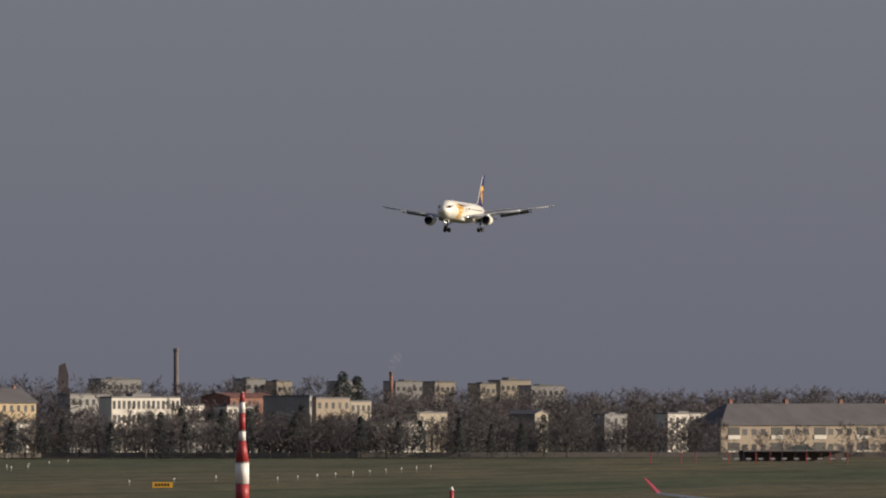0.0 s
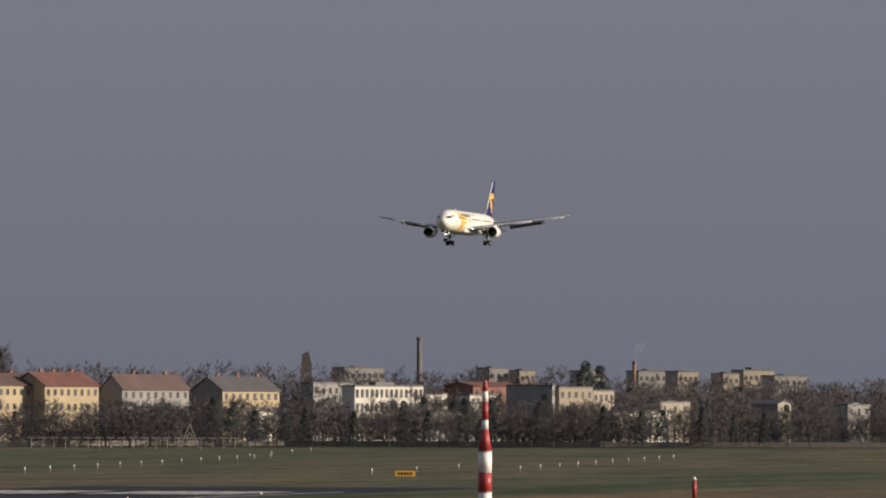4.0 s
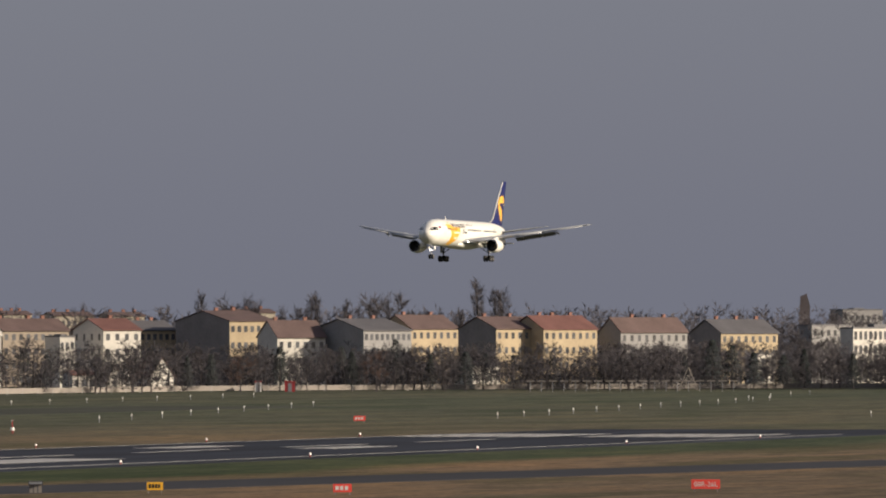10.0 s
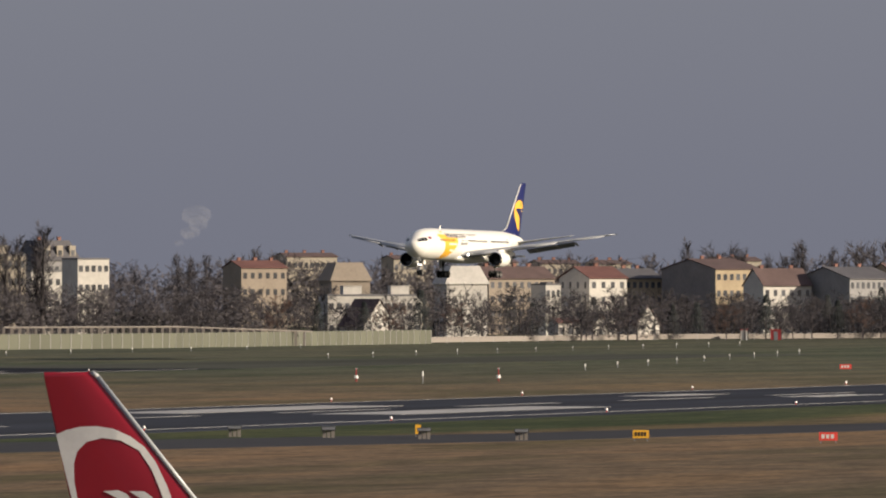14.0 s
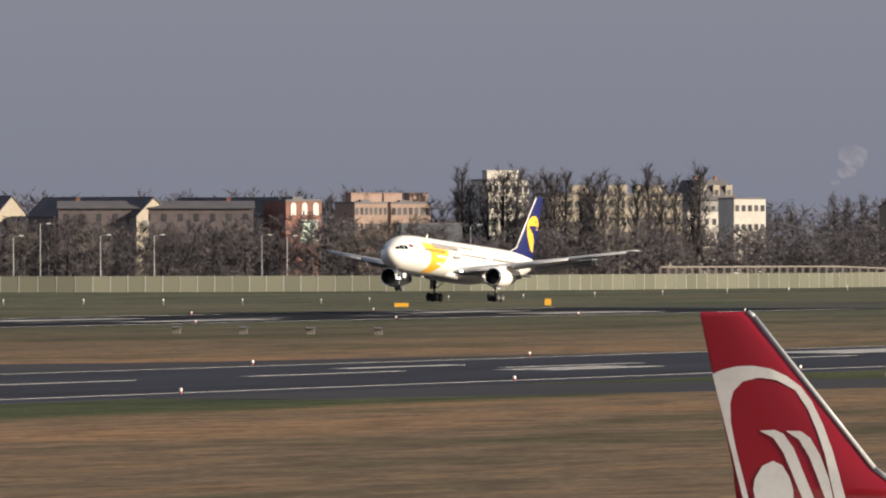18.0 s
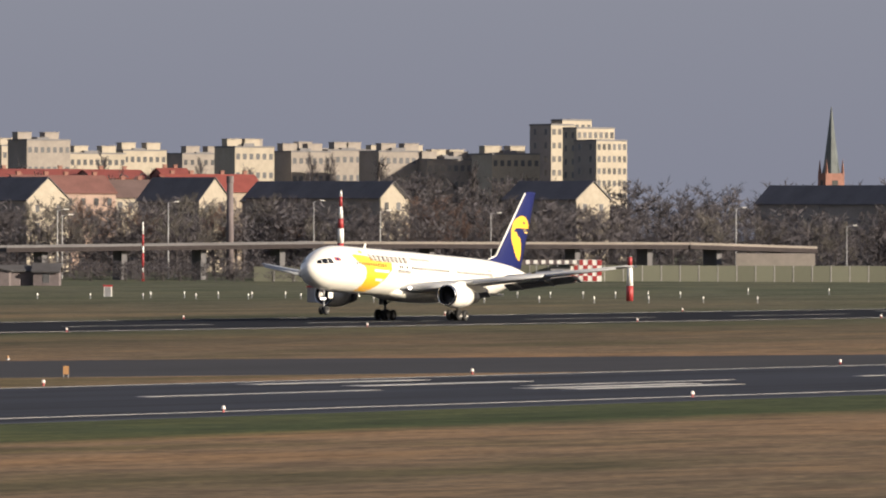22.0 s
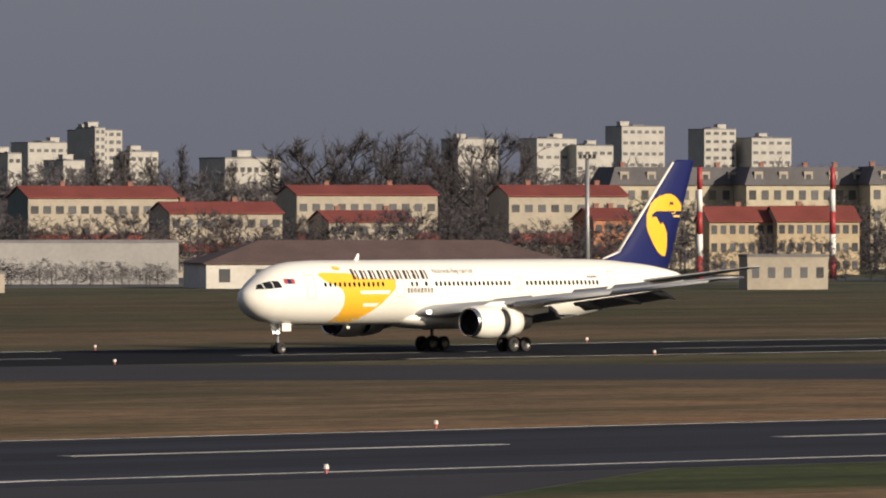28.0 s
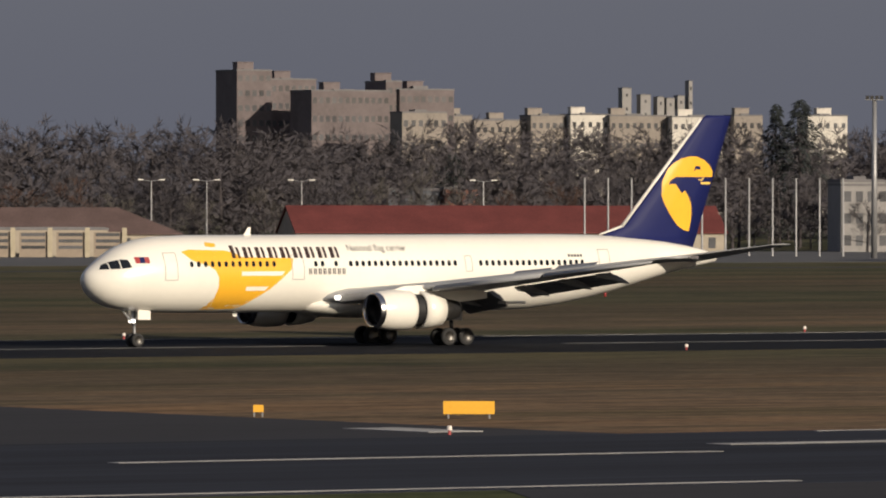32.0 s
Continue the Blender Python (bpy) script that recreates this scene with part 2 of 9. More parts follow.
def runways():
    strip("runway_near", [(-900, 274), (1150, 274), (1150, 331), (-900, 331)], ASPHALT, 0.03, "grey asphalt runway with worn white markings", "runway")
    strip("runway_far", [(-900, FAR_Y - 27), (1250, FAR_Y - 27), (1250, FAR_Y + 26), (-900, FAR_Y + 26)], ASPHALT_DARK, 0.03, "dark asphalt runway on which the airliner lands", "runway")
    # the fast exit that joins the two runways, and the other taxiways
    strip("taxiway_exit", [(380, 487.6), (432, 439), (473, 405), (509, 374), (536, 357), (566, 346), (604, 331), (800, 331), (720, 345), (676, 364), (627, 388), (559, 413), (521, 446), (470, 487.6)], TAXI, 0.024, "dark asphalt exit taxiway between the runways", "taxiway")
    strip("taxiway_apron", [(560, 274), (560, 262), (655, 232), (1200, 140), (1200, 156), (690, 246), (620, 274)], TAXI, 0.02, "dark asphalt taxiway on the grass", "taxiway")
    strip("taxiway_cross", [(90, 331), (236, 331), (237, 392), (228, 487.6), (110, 487.6)], TAXI, 0.022, "dark asphalt taxiway crossing the airfield", "taxiway")
    strip("taxiway_link", [(190, 274), (150, 200), (250, 200), (262, 250), (300, 274)], TAXI, 0.022, "dark asphalt taxiway leaving the runway", "taxiway")
    strip("runway_end", [(1250, FAR_Y - 27), (1560, FAR_Y - 22), (1560, FAR_Y + 20), (1250, FAR_Y + 26)], mat("overgrown_asphalt", (0.055, 0.056, 0.043), 0.95, var=0.35, scale=0.03, fine=0.3, stretch=(0.3, 1.5, 1), spec=0.1), 0.026, "faded old asphalt beyond the runway end", "runway")
    strip("apron_far", [(300, 985), (1180, 985), (1180, 1130), (300, 1130)], mat("apron_concrete", (0.07, 0.07, 0.073), 0.85, var=0.2, scale=0.03, fine=0.3), 0.02, "grey concrete apron before the sheds", "apron")
    strip("perimeter_road", [(300, 925), (1180, 925), (1180, 934), (300, 934)], TAXI, 0.02, "narrow grey perimeter road", "road")

    def lines(name, y, x0, x1, w, dash=0, gap=0, z=0.045, material=PAINT_W, label="worn white line of the runway"):
        bm = bmesh.new()
        x = x0
        while x < x1:
            e = min(x + dash, x1) if dash else x1
            box(bm, x, e, y - w / 2, y + w / 2, 0.0, z)
            x = e + gap if dash else x1
        structure(name, bm, material, label, "marking")

    lines("edge_line_near_south", 280.5, 268, 1090, 0.55)
    lines("edge_line_near_west", 276.2, -800, 205, 0.75)
    lines("edge_line_near_north", 330.0, 246, 1090, 0.3)
    lines("edge_line_far_south", 490.6, 507, 1240, 0.5)
    lines("edge_line_far_west", 490.6, -800, 120, 0.75)
    lines("edge_line_far_north", 538.4, -800, 1240, 0.3)
    lines("centre_line_near", NEAR_Y, -158, 1040, 0.9, 30, 20.3)
    lines("centre_line_far", 512.0, -140, 1200, 0.8, 30, 20, material=mat("rubbered_white_marking", (0.14, 0.137, 0.135), 0.85, var=0.4, scale=0.1, fine=1.2))
    bm = bmesh.new()
    for x0, ys in ((230, (-11.5, 8)), (384, (-7.5, 13)), (537, (-8.5, -5, 8.5, 17)), (686, (-8.5, -5, 10)), (935, (-9, -6, 9, 12))):
        for y in ys:
            box(bm, x0, x0 + 24, NEAR_Y + y - 0.9, NEAR_Y + y + 0.9, 0, 0.05)
    for s in (-1, 1):
        box(bm, 790, 850, NEAR_Y + s * 11 - 4.5, NEAR_Y + s * 11 + 4.5, 0, 0.05)
    for i in range(6):
        for s in (-1, 1):
            y = NEAR_Y + s * (3.5 + i * 3.2)
            box(bm, 1055, 1090, y - 0.9, y + 0.9, 0, 0.05)
    box(bm, 229.5, 232.5, 337, 344, 0, 0.05)
    structure("touchdown_bars_near", bm, PAINT_W, "worn white touchdown bars and aiming blocks on the runway", "marking")
    bm = bmesh.new()
    for x0, ys in ((1026, (-10, 10)), (1150, (-12, -9, 9, 12))):
        for y in ys:
            box(bm, x0, x0 + 42, FAR_Y + y - 2.3, FAR_Y + y + 2.3, 0, 0.05)
    structure("touchdown_bars_far", bm, PAINT_W, "worn white touchdown bars on the far runway", "marking")

    def arc(name, cx, cy, r, a0, a1, w=0.45, n=22, material=PAINT_Y, label="faded yellow taxi guide line curving off the runway"):
        bm = bmesh.new()
        for i in range(n):
            a, b = (radians(a0 + (a1 - a0) * k / n) for k in (i, i + 1))
            prism(bm, [(cx + (r - w) * math.cos(a), cy + (r - w) * math.sin(a)), (cx + r * math.cos(a), cy + r * math.sin(a)),
                       (cx + r * math.cos(b), cy + r * math.sin(b)), (cx + (r - w) * math.cos(b), cy + (r - w) * math.sin(b))], 0, 0.052)
        structure(name, bm, material, label, "marking")

    arc("guide_line_1", 275.3, 240.0, 56.3, 122, 168, 0.2)
    arc("guide_line_2", 314.3, 202.9, 93.1, 130, 158, 0.2)
    arc("edge_line_turn", 268, 266.8, 14.07, 90, 150, 0.75, 12, PAINT_W, "worn white edge line curving into the taxiway")


# ---- the landing airliner: local x runs aft from the main gear, port is -y ----
GEAR_X = 27.0
BODY = [(0.18, 4.40, 4.58, 0.08), (0.26, 4.08, 4.92, 0.42), (0.42, 3.80, 5.14, 0.72), (0.74, 3.44, 5.42, 1.08), (1.25, 3.06, 5.78, 1.46), (1.8, 2.82, 6.18, 1.76), (2.4, 2.64, 6.56, 1.98),
        (3.1, 2.55, 6.88, 2.13), (4.2, 2.42, 7.22, 2.33), (5.6, 2.33, 7.43, 2.45), (8.0, 2.28, 7.53, 2.51), (20, 2.26, 7.54, 2.515), (34, 2.30, 7.54, 2.515),
        (36, 2.36, 7.54, 2.48), (38.4, 2.60, 7.54, 2.38), (41, 3.02, 7.50, 2.16), (43.2, 3.48, 7.42, 1.92), (46, 4.18, 7.22, 1.50), (48, 4.68, 7.02, 1.16), (50, 5.12, 6.72, 0.78), (51.6, 5.40, 6.40, 0.45), (52.6, 5.58, 6.08, 0.20)]
BX = np.array([b[0] for b in BODY])


def body_at(x):
    zb, zt, w = (float(np.interp(x, BX, [b[k] for b in BODY])) for k in (1, 2, 3))
    return (zb + zt) / 2, (zt - zb) / 2, w


def skin_y(x, z):
    zc, hh, hw = body_at(x)
    return hw * math.sqrt(max(0.0, 1 - ((z - zc) / hh) ** 2))


def decal(name, poly, material, parent, label="", lift=0.014, step=0.22, side=-1, surf=None, ox=GEAR_X):
    """A painted field on the body: the outline is given by x aft of the nose and height."""
    bm = bmesh.new()
    xs = sorted({p[0] for p in poly})
    cuts = [xs[0]]
    for a, b in zip(xs, xs[1:]):
        n = max(1, math.ceil((b - a) / step))
        cuts += [a + (b - a) * i / n for i in range(1, n + 1)]

    def spans(x):
        hit = []
        for (ax, az), (bx, bz) in zip(poly, poly[1:] + poly[:1]):
            if (ax <= x < bx) or (bx <= x < ax):
                hit.append(az + (bz - az) * (x - ax) / (bx - ax))
        hit.sort()
        return list(zip(hit[::2], hit[1::2]))

    for a, b in zip(cuts, cuts[1:]):
        sa, sb = spans(a + 1e-5), spans(b - 1e-5)
        for (l0, h0), (l1, h1) in zip(sa, sb):
            n = max(1, math.ceil(max(h0 - l0, h1 - l1) / 0.3))
            col = []
            for x, lo, hi in ((a, l0, h0), (b, l1, h1)):
                col.append([bm.verts.new((x - ox, side * ((surf or skin_y)(x, lo + (hi - lo) * i / n) + lift), lo + (hi - lo) * i / n)) for i in range(n + 1)])
            for i in range(n):
                bm.faces.new((col[0][i], col[1][i], col[1][i + 1], col[0][i + 1]) if side < 0 else (col[0][i], col[0][i + 1], col[1][i + 1], col[1][i]))
    return part(name, bm, material, parent, label, True)


def rect(x0, x1, z0, z1, c=0.0):
    if not c:
        return [(x0, z0), (x1, z0), (x1, z1), (x0, z1)]
    return [(x0, z0 + c), (x0 + c, z0), (x1 - c, z0), (x1, z0 + c), (x1, z1 - c), (x1 - c, z1), (x0 + c, z1), (x0, z1 - c)]


def lathe_x(bm, prof, n=28, mi=0, at=(0, 0, 0), close=False):
    """Turns a profile of (x, radius) about the x axis."""
    rows = [[bm.verts.new((at[0] + x, at[1] + r * math.cos(2 * math.pi * i / n), at[2] + r * math.sin(2 * math.pi * i / n))) for i in range(n)] for x, r in prof]
    for a, b in zip(rows, rows[1:]):
        for i in range(n):
            bm.faces.new((a[i], b[i], b[(i + 1) % n], a[(i + 1) % n])).material_index = mi
    if close:
        bm.faces.new(rows[0]).material_index = mi
        bm.faces.new(rows[-1][::-1]).material_index = mi
    return bm


def wheel_mesh(r, w):
    """A wheel that turns about the y axis: tyre and pale hub."""
    bm = bmesh.new()
    n = 20
    prof = [(-w * 0.30, r * 0.42, 1), (-w * 0.42, r * 0.55, 1), (-w * 0.5, r * 0.62, 0), (-w * 0.5, r * 0.86, 0), (-w * 0.34, r, 0), (w * 0.34, r, 0), (w * 0.5, r * 0.86, 0), (w * 0.5, r * 0.62, 0), (w * 0.42, r * 0.55, 1), (w * 0.30, r * 0.42, 1)]
    rows = [[bm.verts.new((rr * math.cos(2 * math.pi * i / n), y, rr * math.sin(2 * math.pi * i / n))) for i in range(n)] for y, rr, _ in prof]
    for (a, pa), (b, pb) in zip(zip(rows, prof), list(zip(rows, prof))[1:]):
        for i in range(n):
            bm.faces.new((a[i], a[(i + 1) % n], b[(i + 1) % n], b[i])).material_index = max(pa[2], pb[2]) if pa[2] != pb[2] else pa[2]
    bm.faces.new(rows[0][::-1]).material_index = 1
    bm.faces.new(rows[-1]).material_index = 1
    return bm


AIRFOIL = [(0, 0), (0.015, 0.028), (0.06, 0.052), (0.16, 0.072), (0.34, 0.078), (0.55, 0.062), (0.78, 0.034), (1, 0.004), (1, -0.004), (0.75, -0.010), (0.5, -0.030), (0.3, -0.042), (0.12, -0.036), (0.03, -0.020)]


def wing_ring(y, le, te, z, tk=1.0):
    return [(le + (te - le) * u - GEAR_X, y, z + (te - le) * v * tk) for u, v in AIRFOIL]


WING = [(0.0, 17.0, 27.6, 3.05, 1.05), (2.5, 18.6, 27.9, 3.22, 1.0), (8.0, 22.1, 28.6, 3.95, 0.92), (16.0, 26.9, 31.2, 5.05, 0.85), (23.2, 31.2, 33.4, 6.05, 0.8), (23.8, 31.9, 33.6, 6.13, 0.7)]
MOVERS = {}


def wing_at(y):
    return [float(np.interp(y, [w[0] for w in WING], [w[k] for w in WING])) for k in (1, 2, 3)]


def airliner():
    A = root("airliner", pose(0, 0, 0), "white twin-engine airliner with yellow emblem and navy blue fin", "airplane")
    bm = bmesh.new()
    n = 40
    xs = sorted(set(list(BX) + [10 + 2 * i for i in range(13)] + [0.22, 0.34, 0.56, 0.98, 1.5, 2.1, 2.75, 3.6, 4.9, 6.6, 9.0, 37.2, 39.7, 42.1, 44.6, 47, 49]))
    rings = []
    for x in xs:
        zc, hh, hw = body_at(x)
        rings.append([(x - GEAR_X, hw * math.cos(2 * math.pi * i / n), zc + hh * math.sin(2 * math.pi * i / n)) for i in range(n)])
    part("fuselage", loft(bm, rings), WHITE, A, "glossy white fuselage", True)
    # belly fairing
    bm = bmesh.new()
    rings = []
    for i in range(13):
        u = -1 + 2 * i / 12
        k = math.sqrt(max(0.002, 1 - abs(u) ** 3))
        rings.append([(24.0 + 7.6 * u - GEAR_X, 2.62 * k * math.cos(2 * math.pi * j / 20), 2.75 + 0.92 * k * math.sin(2 * math.pi * j / 20)) for j in range(20)])
    part("belly_fairing", loft(bm, rings), WHITE, A, "", True)
    # livery on both flanks
    for sd in (-1, 1):
        decal("emblem_body", [(6.7, 6.42), (7.33, 6.57), (10.2, 6.5), (10.8, 6.35), (11.4, 6.05), (15.55, 5.97), (15.28, 5.2), (13.68, 3.91), (11.86, 2.72), (11.4, 2.56), (8.78, 2.50), (9.3, 3.2), (9.5, 4.0), (9.42, 4.7), (9.14, 5.2), (8.5, 5.55), (7.9, 5.66), (7.33, 5.9)], YELLOW, A, "yellow emblem painted on the fuselage", 0.014, side=sd)
        decal("emblem_knob", [(8.77, 6.80), (9.2, 6.72), (9.6, 6.76), (9.68, 6.98), (8.9, 7.06)], YELLOW, A, "", 0.014, side=sd)
        for x0, x1, z0 in ((11.25, 14.75, 4.80), (11.7, 13.5, 3.78)):
            decal("emblem_stripe", [(x0, z0), (x1 - 0.25, z0), (x1, z0 + 0.28), (x0, z0 + 0.28)], WHITE, A, "", 0.022, side=sd)
        # brand titles as plain upright bars
        for i in range(9):
            x0 = 10.62 + i * 1.0
            if sd < 0:
                decal("title_bar", [(x0, 5.98), (x0 + 0.32, 5.98), (x0 + 0.36, 6.72 + (0.12 if i == 0 else 0)), (x0 + 0.04, 6.72 + (0.12 if i == 0 else 0))], LETTER, A, "", 0.026, side=sd)
                decal("title_bar", [(x0 + 0.50, 5.98), (x0 + 0.70, 5.98), (x0 + 0.70, 6.72), (x0 + 0.50, 6.72)], LETTER, A, "", 0.026, side=sd)
        for i in range(8):
            x0 = 16.7 + i * 0.39
            decal("subtitle_bar", rect(x0, x0 + 0.10, 4.86, 5.28), LETTER_G, A, "", 0.022, side=sd)
            decal("subtitle_bar", rect(x0 + 0.16, x0 + 0.24, 4.86, 5.28), LETTER_G, A, "", 0.022, side=sd)
        for i in range(5):
            x0 = 38.4 + i * 0.27
            decal("registration_bar", rect(x0, x0 + 0.17, 5.98, 6.16), LETTER_G, A, "", 0.022, side=sd)
        for i, c in enumerate((RED, NAVY, RED)):
            decal("flag_stripe", rect(3.15 + 0.33 * i, 3.48 + 0.33 * i, 5.66, 6.08), c, A, "", 0.016, side=sd)
        # passenger windows, one by one
        first = None
        wins = [7.3 + 0.55 * i for i in range(13)] + [17.3, 17.85, 18.95] + [20.15 + 0.507 * i for i in range(18)] + [30.9 + 0.51 * i for i in range(18)]
        for x in wins:
            first = decal("window", rect(x - 0.13, x + 0.13, 5.40, 5.78, 0.07), GLASS_D, A, "", 0.028, side=sd)
        for x0, x1, z0, z1 in ((5.2, 6.2, 4.5, 6.38), (15.35, 16.35, 4.5, 6.2), (29.6, 30.2, 5.0, 6.1), (41.1, 42.1, 4.9, 6.5)):
            for r in (rect(x0, x1, z0, z0 + 0.05), rect(x0, x1, z1 - 0.05, z1), rect(x0, x0 + 0.05, z0, z1), rect(x1 - 0.05, x1, z0, z1)):
                decal("door_seam", r, DOORLINE, A, "", 0.02, side=sd)
        # cockpit panes
        for p in ([(0.92, 5.24), (1.46, 5.26), (1.46, 5.70), (1.16, 5.56)], [(1.53, 5.26), (2.12, 5.30), (2.12, 5.90), (1.53, 5.74)], [(2.19, 5.30), (2.86, 5.38), (2.70, 5.90), (2.19, 5.92)]):
            decal("cockpit_window", p, GLASS_D, A, "", 0.02, 0.1, side=sd)
    # small words on the port side
    cu = bpy.data.curves.new("slogan", "FONT")
    cu.body = "National flag carrier"
    cu.size = 0.62
    tob = new("slogan", cu)
    tm = bpy.data.meshes.new_from_object(tob.evaluated_get(bpy.context.evaluated_depsgraph_get()))
    bpy.data.objects.remove(tob)
    wide = max(v.co.x for v in tm.vertices)
    for v in tm.vertices:
        x, z = 20.15 + v.co.x * 4.85 / wide, 6.44 + v.co.y
        v.co = (x - GEAR_X, -skin_y(x, z) - 0.02, z)
    tm.materials.append(LETTER_G)
    so = new("slogan", tm)
    so.parent = A

    # wings, slats, flaps, spoilers, fairings
    for sd, nm in ((-1, "port"), (1, "starboard")):
        W = new("wing")
        W.parent = A
        MOVERS.setdefault("wings", []).append((W, sd))
        bm = bmesh.new()
        loft(bm, [wing_ring(sd * y, le, te, z, tk) for y, le, te, z, tk in WING])
        bmesh.ops.recalc_face_normals(bm, faces=bm.faces)
        part("wing_panel", bm, GREY, W, "grey swept wing", True)
        for y0, y1 in ((3.2, 7.0), (9.0, 15.8), (16.0, 22.8)):
            bm = bmesh.new()
            rr = []
            for y in (y0, y1):
                le, te, z = wing_at(y)
                ch = te - le
                rr.append([(le + ch * u - 0.35 - GEAR_X, sd * y, z - 0.22 + ch * v) for u, v in ((0.0, -0.012), (0.012, 0.02), (0.05, 0.045), (0.12, 0.062), (0.05, 0.02), (0.012, -0.018))])
            bm2 = loft(bm, rr)
            bmesh.ops.recalc_face_normals(bm2, faces=bm2.faces)
            part("slat", bm2, GREY, W, "", True)
        for y0, y1, drop in ((3.0, 7.4, 1.2), (9.6, 17.0, 0.85)):
            bm = bmesh.new()
            rr = []
            for y in (y0, y1):
                le, te, z = wing_at(y)
                cf = (te - le) * 0.23
                x0 = te - cf * 0.22
                k = drop / 1.25
                rr.append([(x0 - GEAR_X, sd * y, z - 0.20), (x0 + cf * 0.2 - GEAR_X, sd * y, z - 0.10), (x0 + cf * 0.62 - GEAR_X, sd * y, z - 0.38 * k - 0.1), (x0 + cf - GEAR_X, sd * y, z - drop), (x0 + cf * 0.55 - GEAR_X, sd * y, z - 0.72 * k), (x0 + cf * 0.15 - GEAR_X, sd * y, z - 0.42)])
            bm2 = loft(bm, rr)
            bmesh.ops.recalc_face_normals(bm2, faces=bm2.faces)
            part("flap", bm2, FLAPGREY, W, "lowered grey flap")
        # the pale plate of the inboard flap by the body
        le, te, z = wing_at(8.4)
        part("flap_plate", box(bmesh.new(), te - 0.1 - GEAR_X, te + 1.5 - GEAR_X, sd * 8.3 - 0.5, sd * 8.3 + 0.5, z - 1.15, z - 0.95, 0), WHITE, W)
        for y in (5.2, 11.2, 14.6, 17.6):
            le, te, z = wing_at(y)
            bm = bmesh.new()
            rr = []
            for i in range(9):
                u = i / 8
                k = 0.24 * math.sin(math.pi * min(1, u * 0.94 + 0.04)) ** 0.7
                rr.append([(te - 2.0 + 2.9 * u - GEAR_X, sd * y + 0.6 * k * math.cos(a), z - 0.40 - 0.55 * u * u + 1.05 * k * math.sin(a)) for a in [2 * math.pi * j / 8 for j in range(8)]])
            part("flap_track_fairing", loft(bm, rr), FLAPGREY, W, "", True)
        for j, (y0, y1) in enumerate(((3.2, 6.8), (10.2, 13.2), (13.4, 16.6))):
            l0, t0, z0 = wing_at(y0)
            l1, t1, z1 = wing_at(y1)
            hx, hz = (t0 + t1) / 2 - 0.30 * (t0 + t1 - l0 - l1) / 2, (z0 + z1) / 2 + 0.052 * (t0 - l0 + t1 - l1) / 2
            e = math.atan2((t1 - 0.3 * (t1 - l1)) - (t0 - 0.3 * (t0 - l0)), y1 - y0)
            bm = boxed(0.0, 1.25, -(y1 - y0) / 2, (y1 - y0) / 2, 0.0, 0.05)
            sp = part("spoiler", bm, FLAPGREY, W, "")
            MOVERS.setdefault("spoilers", []).append((sp, hx - GEAR_X, sd * (y0 + y1) / 2, hz, -sd * math.degrees(e), sd * 5.5))
        # tip light
        le, te, z = wing_at(23.7)
        part("wingtip_light", box(bmesh.new(), te - 0.5 - GEAR_X, te + 0.15 - GEAR_X, sd * 23.9 - 0.09, sd * 23.9 + 0.09, z - 0.06, z + 0.12), METAL, W)
        # landing lamp in the wing root
        le, te, z = wing_at(3.1)
        bm = bmesh.new()
        lathe_x(bm, [(le - 0.42 - GEAR_X, 0.02), (le - 0.40 - GEAR_X, 0.13), (le - 0.1 - GEAR_X, 0.16)], 12, 0, (0, sd * 2.95, z - 0.02))
        part("landing_lamp", bm, mat("lamp_glow", (1.0, 0.93, 0.85), 0.3, emit=3.2), A, "bright landing lamp in the wing root")
        # engine
        ey, ez = sd * 7.9, 2.50
        eng = new("engine")
        eng.parent = A
        eng.matrix_basis = pose(18.2 - GEAR_X, ey, ez)
        bm = bmesh.new()
        lathe_x(bm, [(0.42, 1.19), (0.8, 1.29), (1.4, 1.36), (2.2, 1.37), (2.6, 1.355), (2.95, 1.325), (2.95, 1.14)], 32)
        part("fan_cowl", bm, WHITE, eng, "white engine cowl", True)
        bm = bmesh.new()
        lathe_x(bm, [(0.9, 1.03), (0.35, 1.02), (0.10, 1.06), (0.0, 1.12), (0.08, 1.165), (0.42, 1.195)], 32)
        part("inlet_lip", bm, METAL, eng, "polished metal inlet lip", True)
        bm = bmesh.new()
        lathe_x(bm, [(1.6, 0.02), (1.6, 1.04), (0.9, 1.03)], 32)
        part("inlet_duct", bm, BLACK, eng, "", True)
        bm = bmesh.new()
        lathe_x(bm, [(0.95, 0.01), (1.15, 0.17), (1.5, 0.30)], 16)
        part("spinner", bm, DARKMETAL, eng, "", True)
        blade = None
        for i in range(16):
            a = 2 * math.pi * i / 16
            if blade is None:
                bm = bmesh.new()
                vs = [bm.verts.new(p) for p in ((1.46, -0.05, 0.28), (1.56, 0.08, 0.28), (1.58, 0.20, 1.02), (1.40, -0.16, 1.02))]
                bm.faces.new(vs)
                blade = part("fan_blade", bm, DARKMETAL, eng)
            else:
                share("fan_blade", blade, Euler((a, 0, 0)).to_matrix().to_4x4(), eng)
        bm = bmesh.new()
        lathe_x(bm, [(0.0, 1.14), (0.0, 1.305), (0.9, 1.22), (1.75, 1.06), (1.75, 1.0), (0.9, 1.12), (0.0, 1.14)], 32)
        sl = part("reverser_sleeve", bm, WHITE, eng, "white sliding thrust reverser sleeve", True)
        MOVERS.setdefault("sleeves", []).append(sl)
        bm = bmesh.new()
        lathe_x(bm, [(2.85, 1.12), (4.0, 1.06)], 32)
        part("cascade", bm, BLACK, eng, "dark thrust reverser cascade", True)
        bm = bmesh.new()
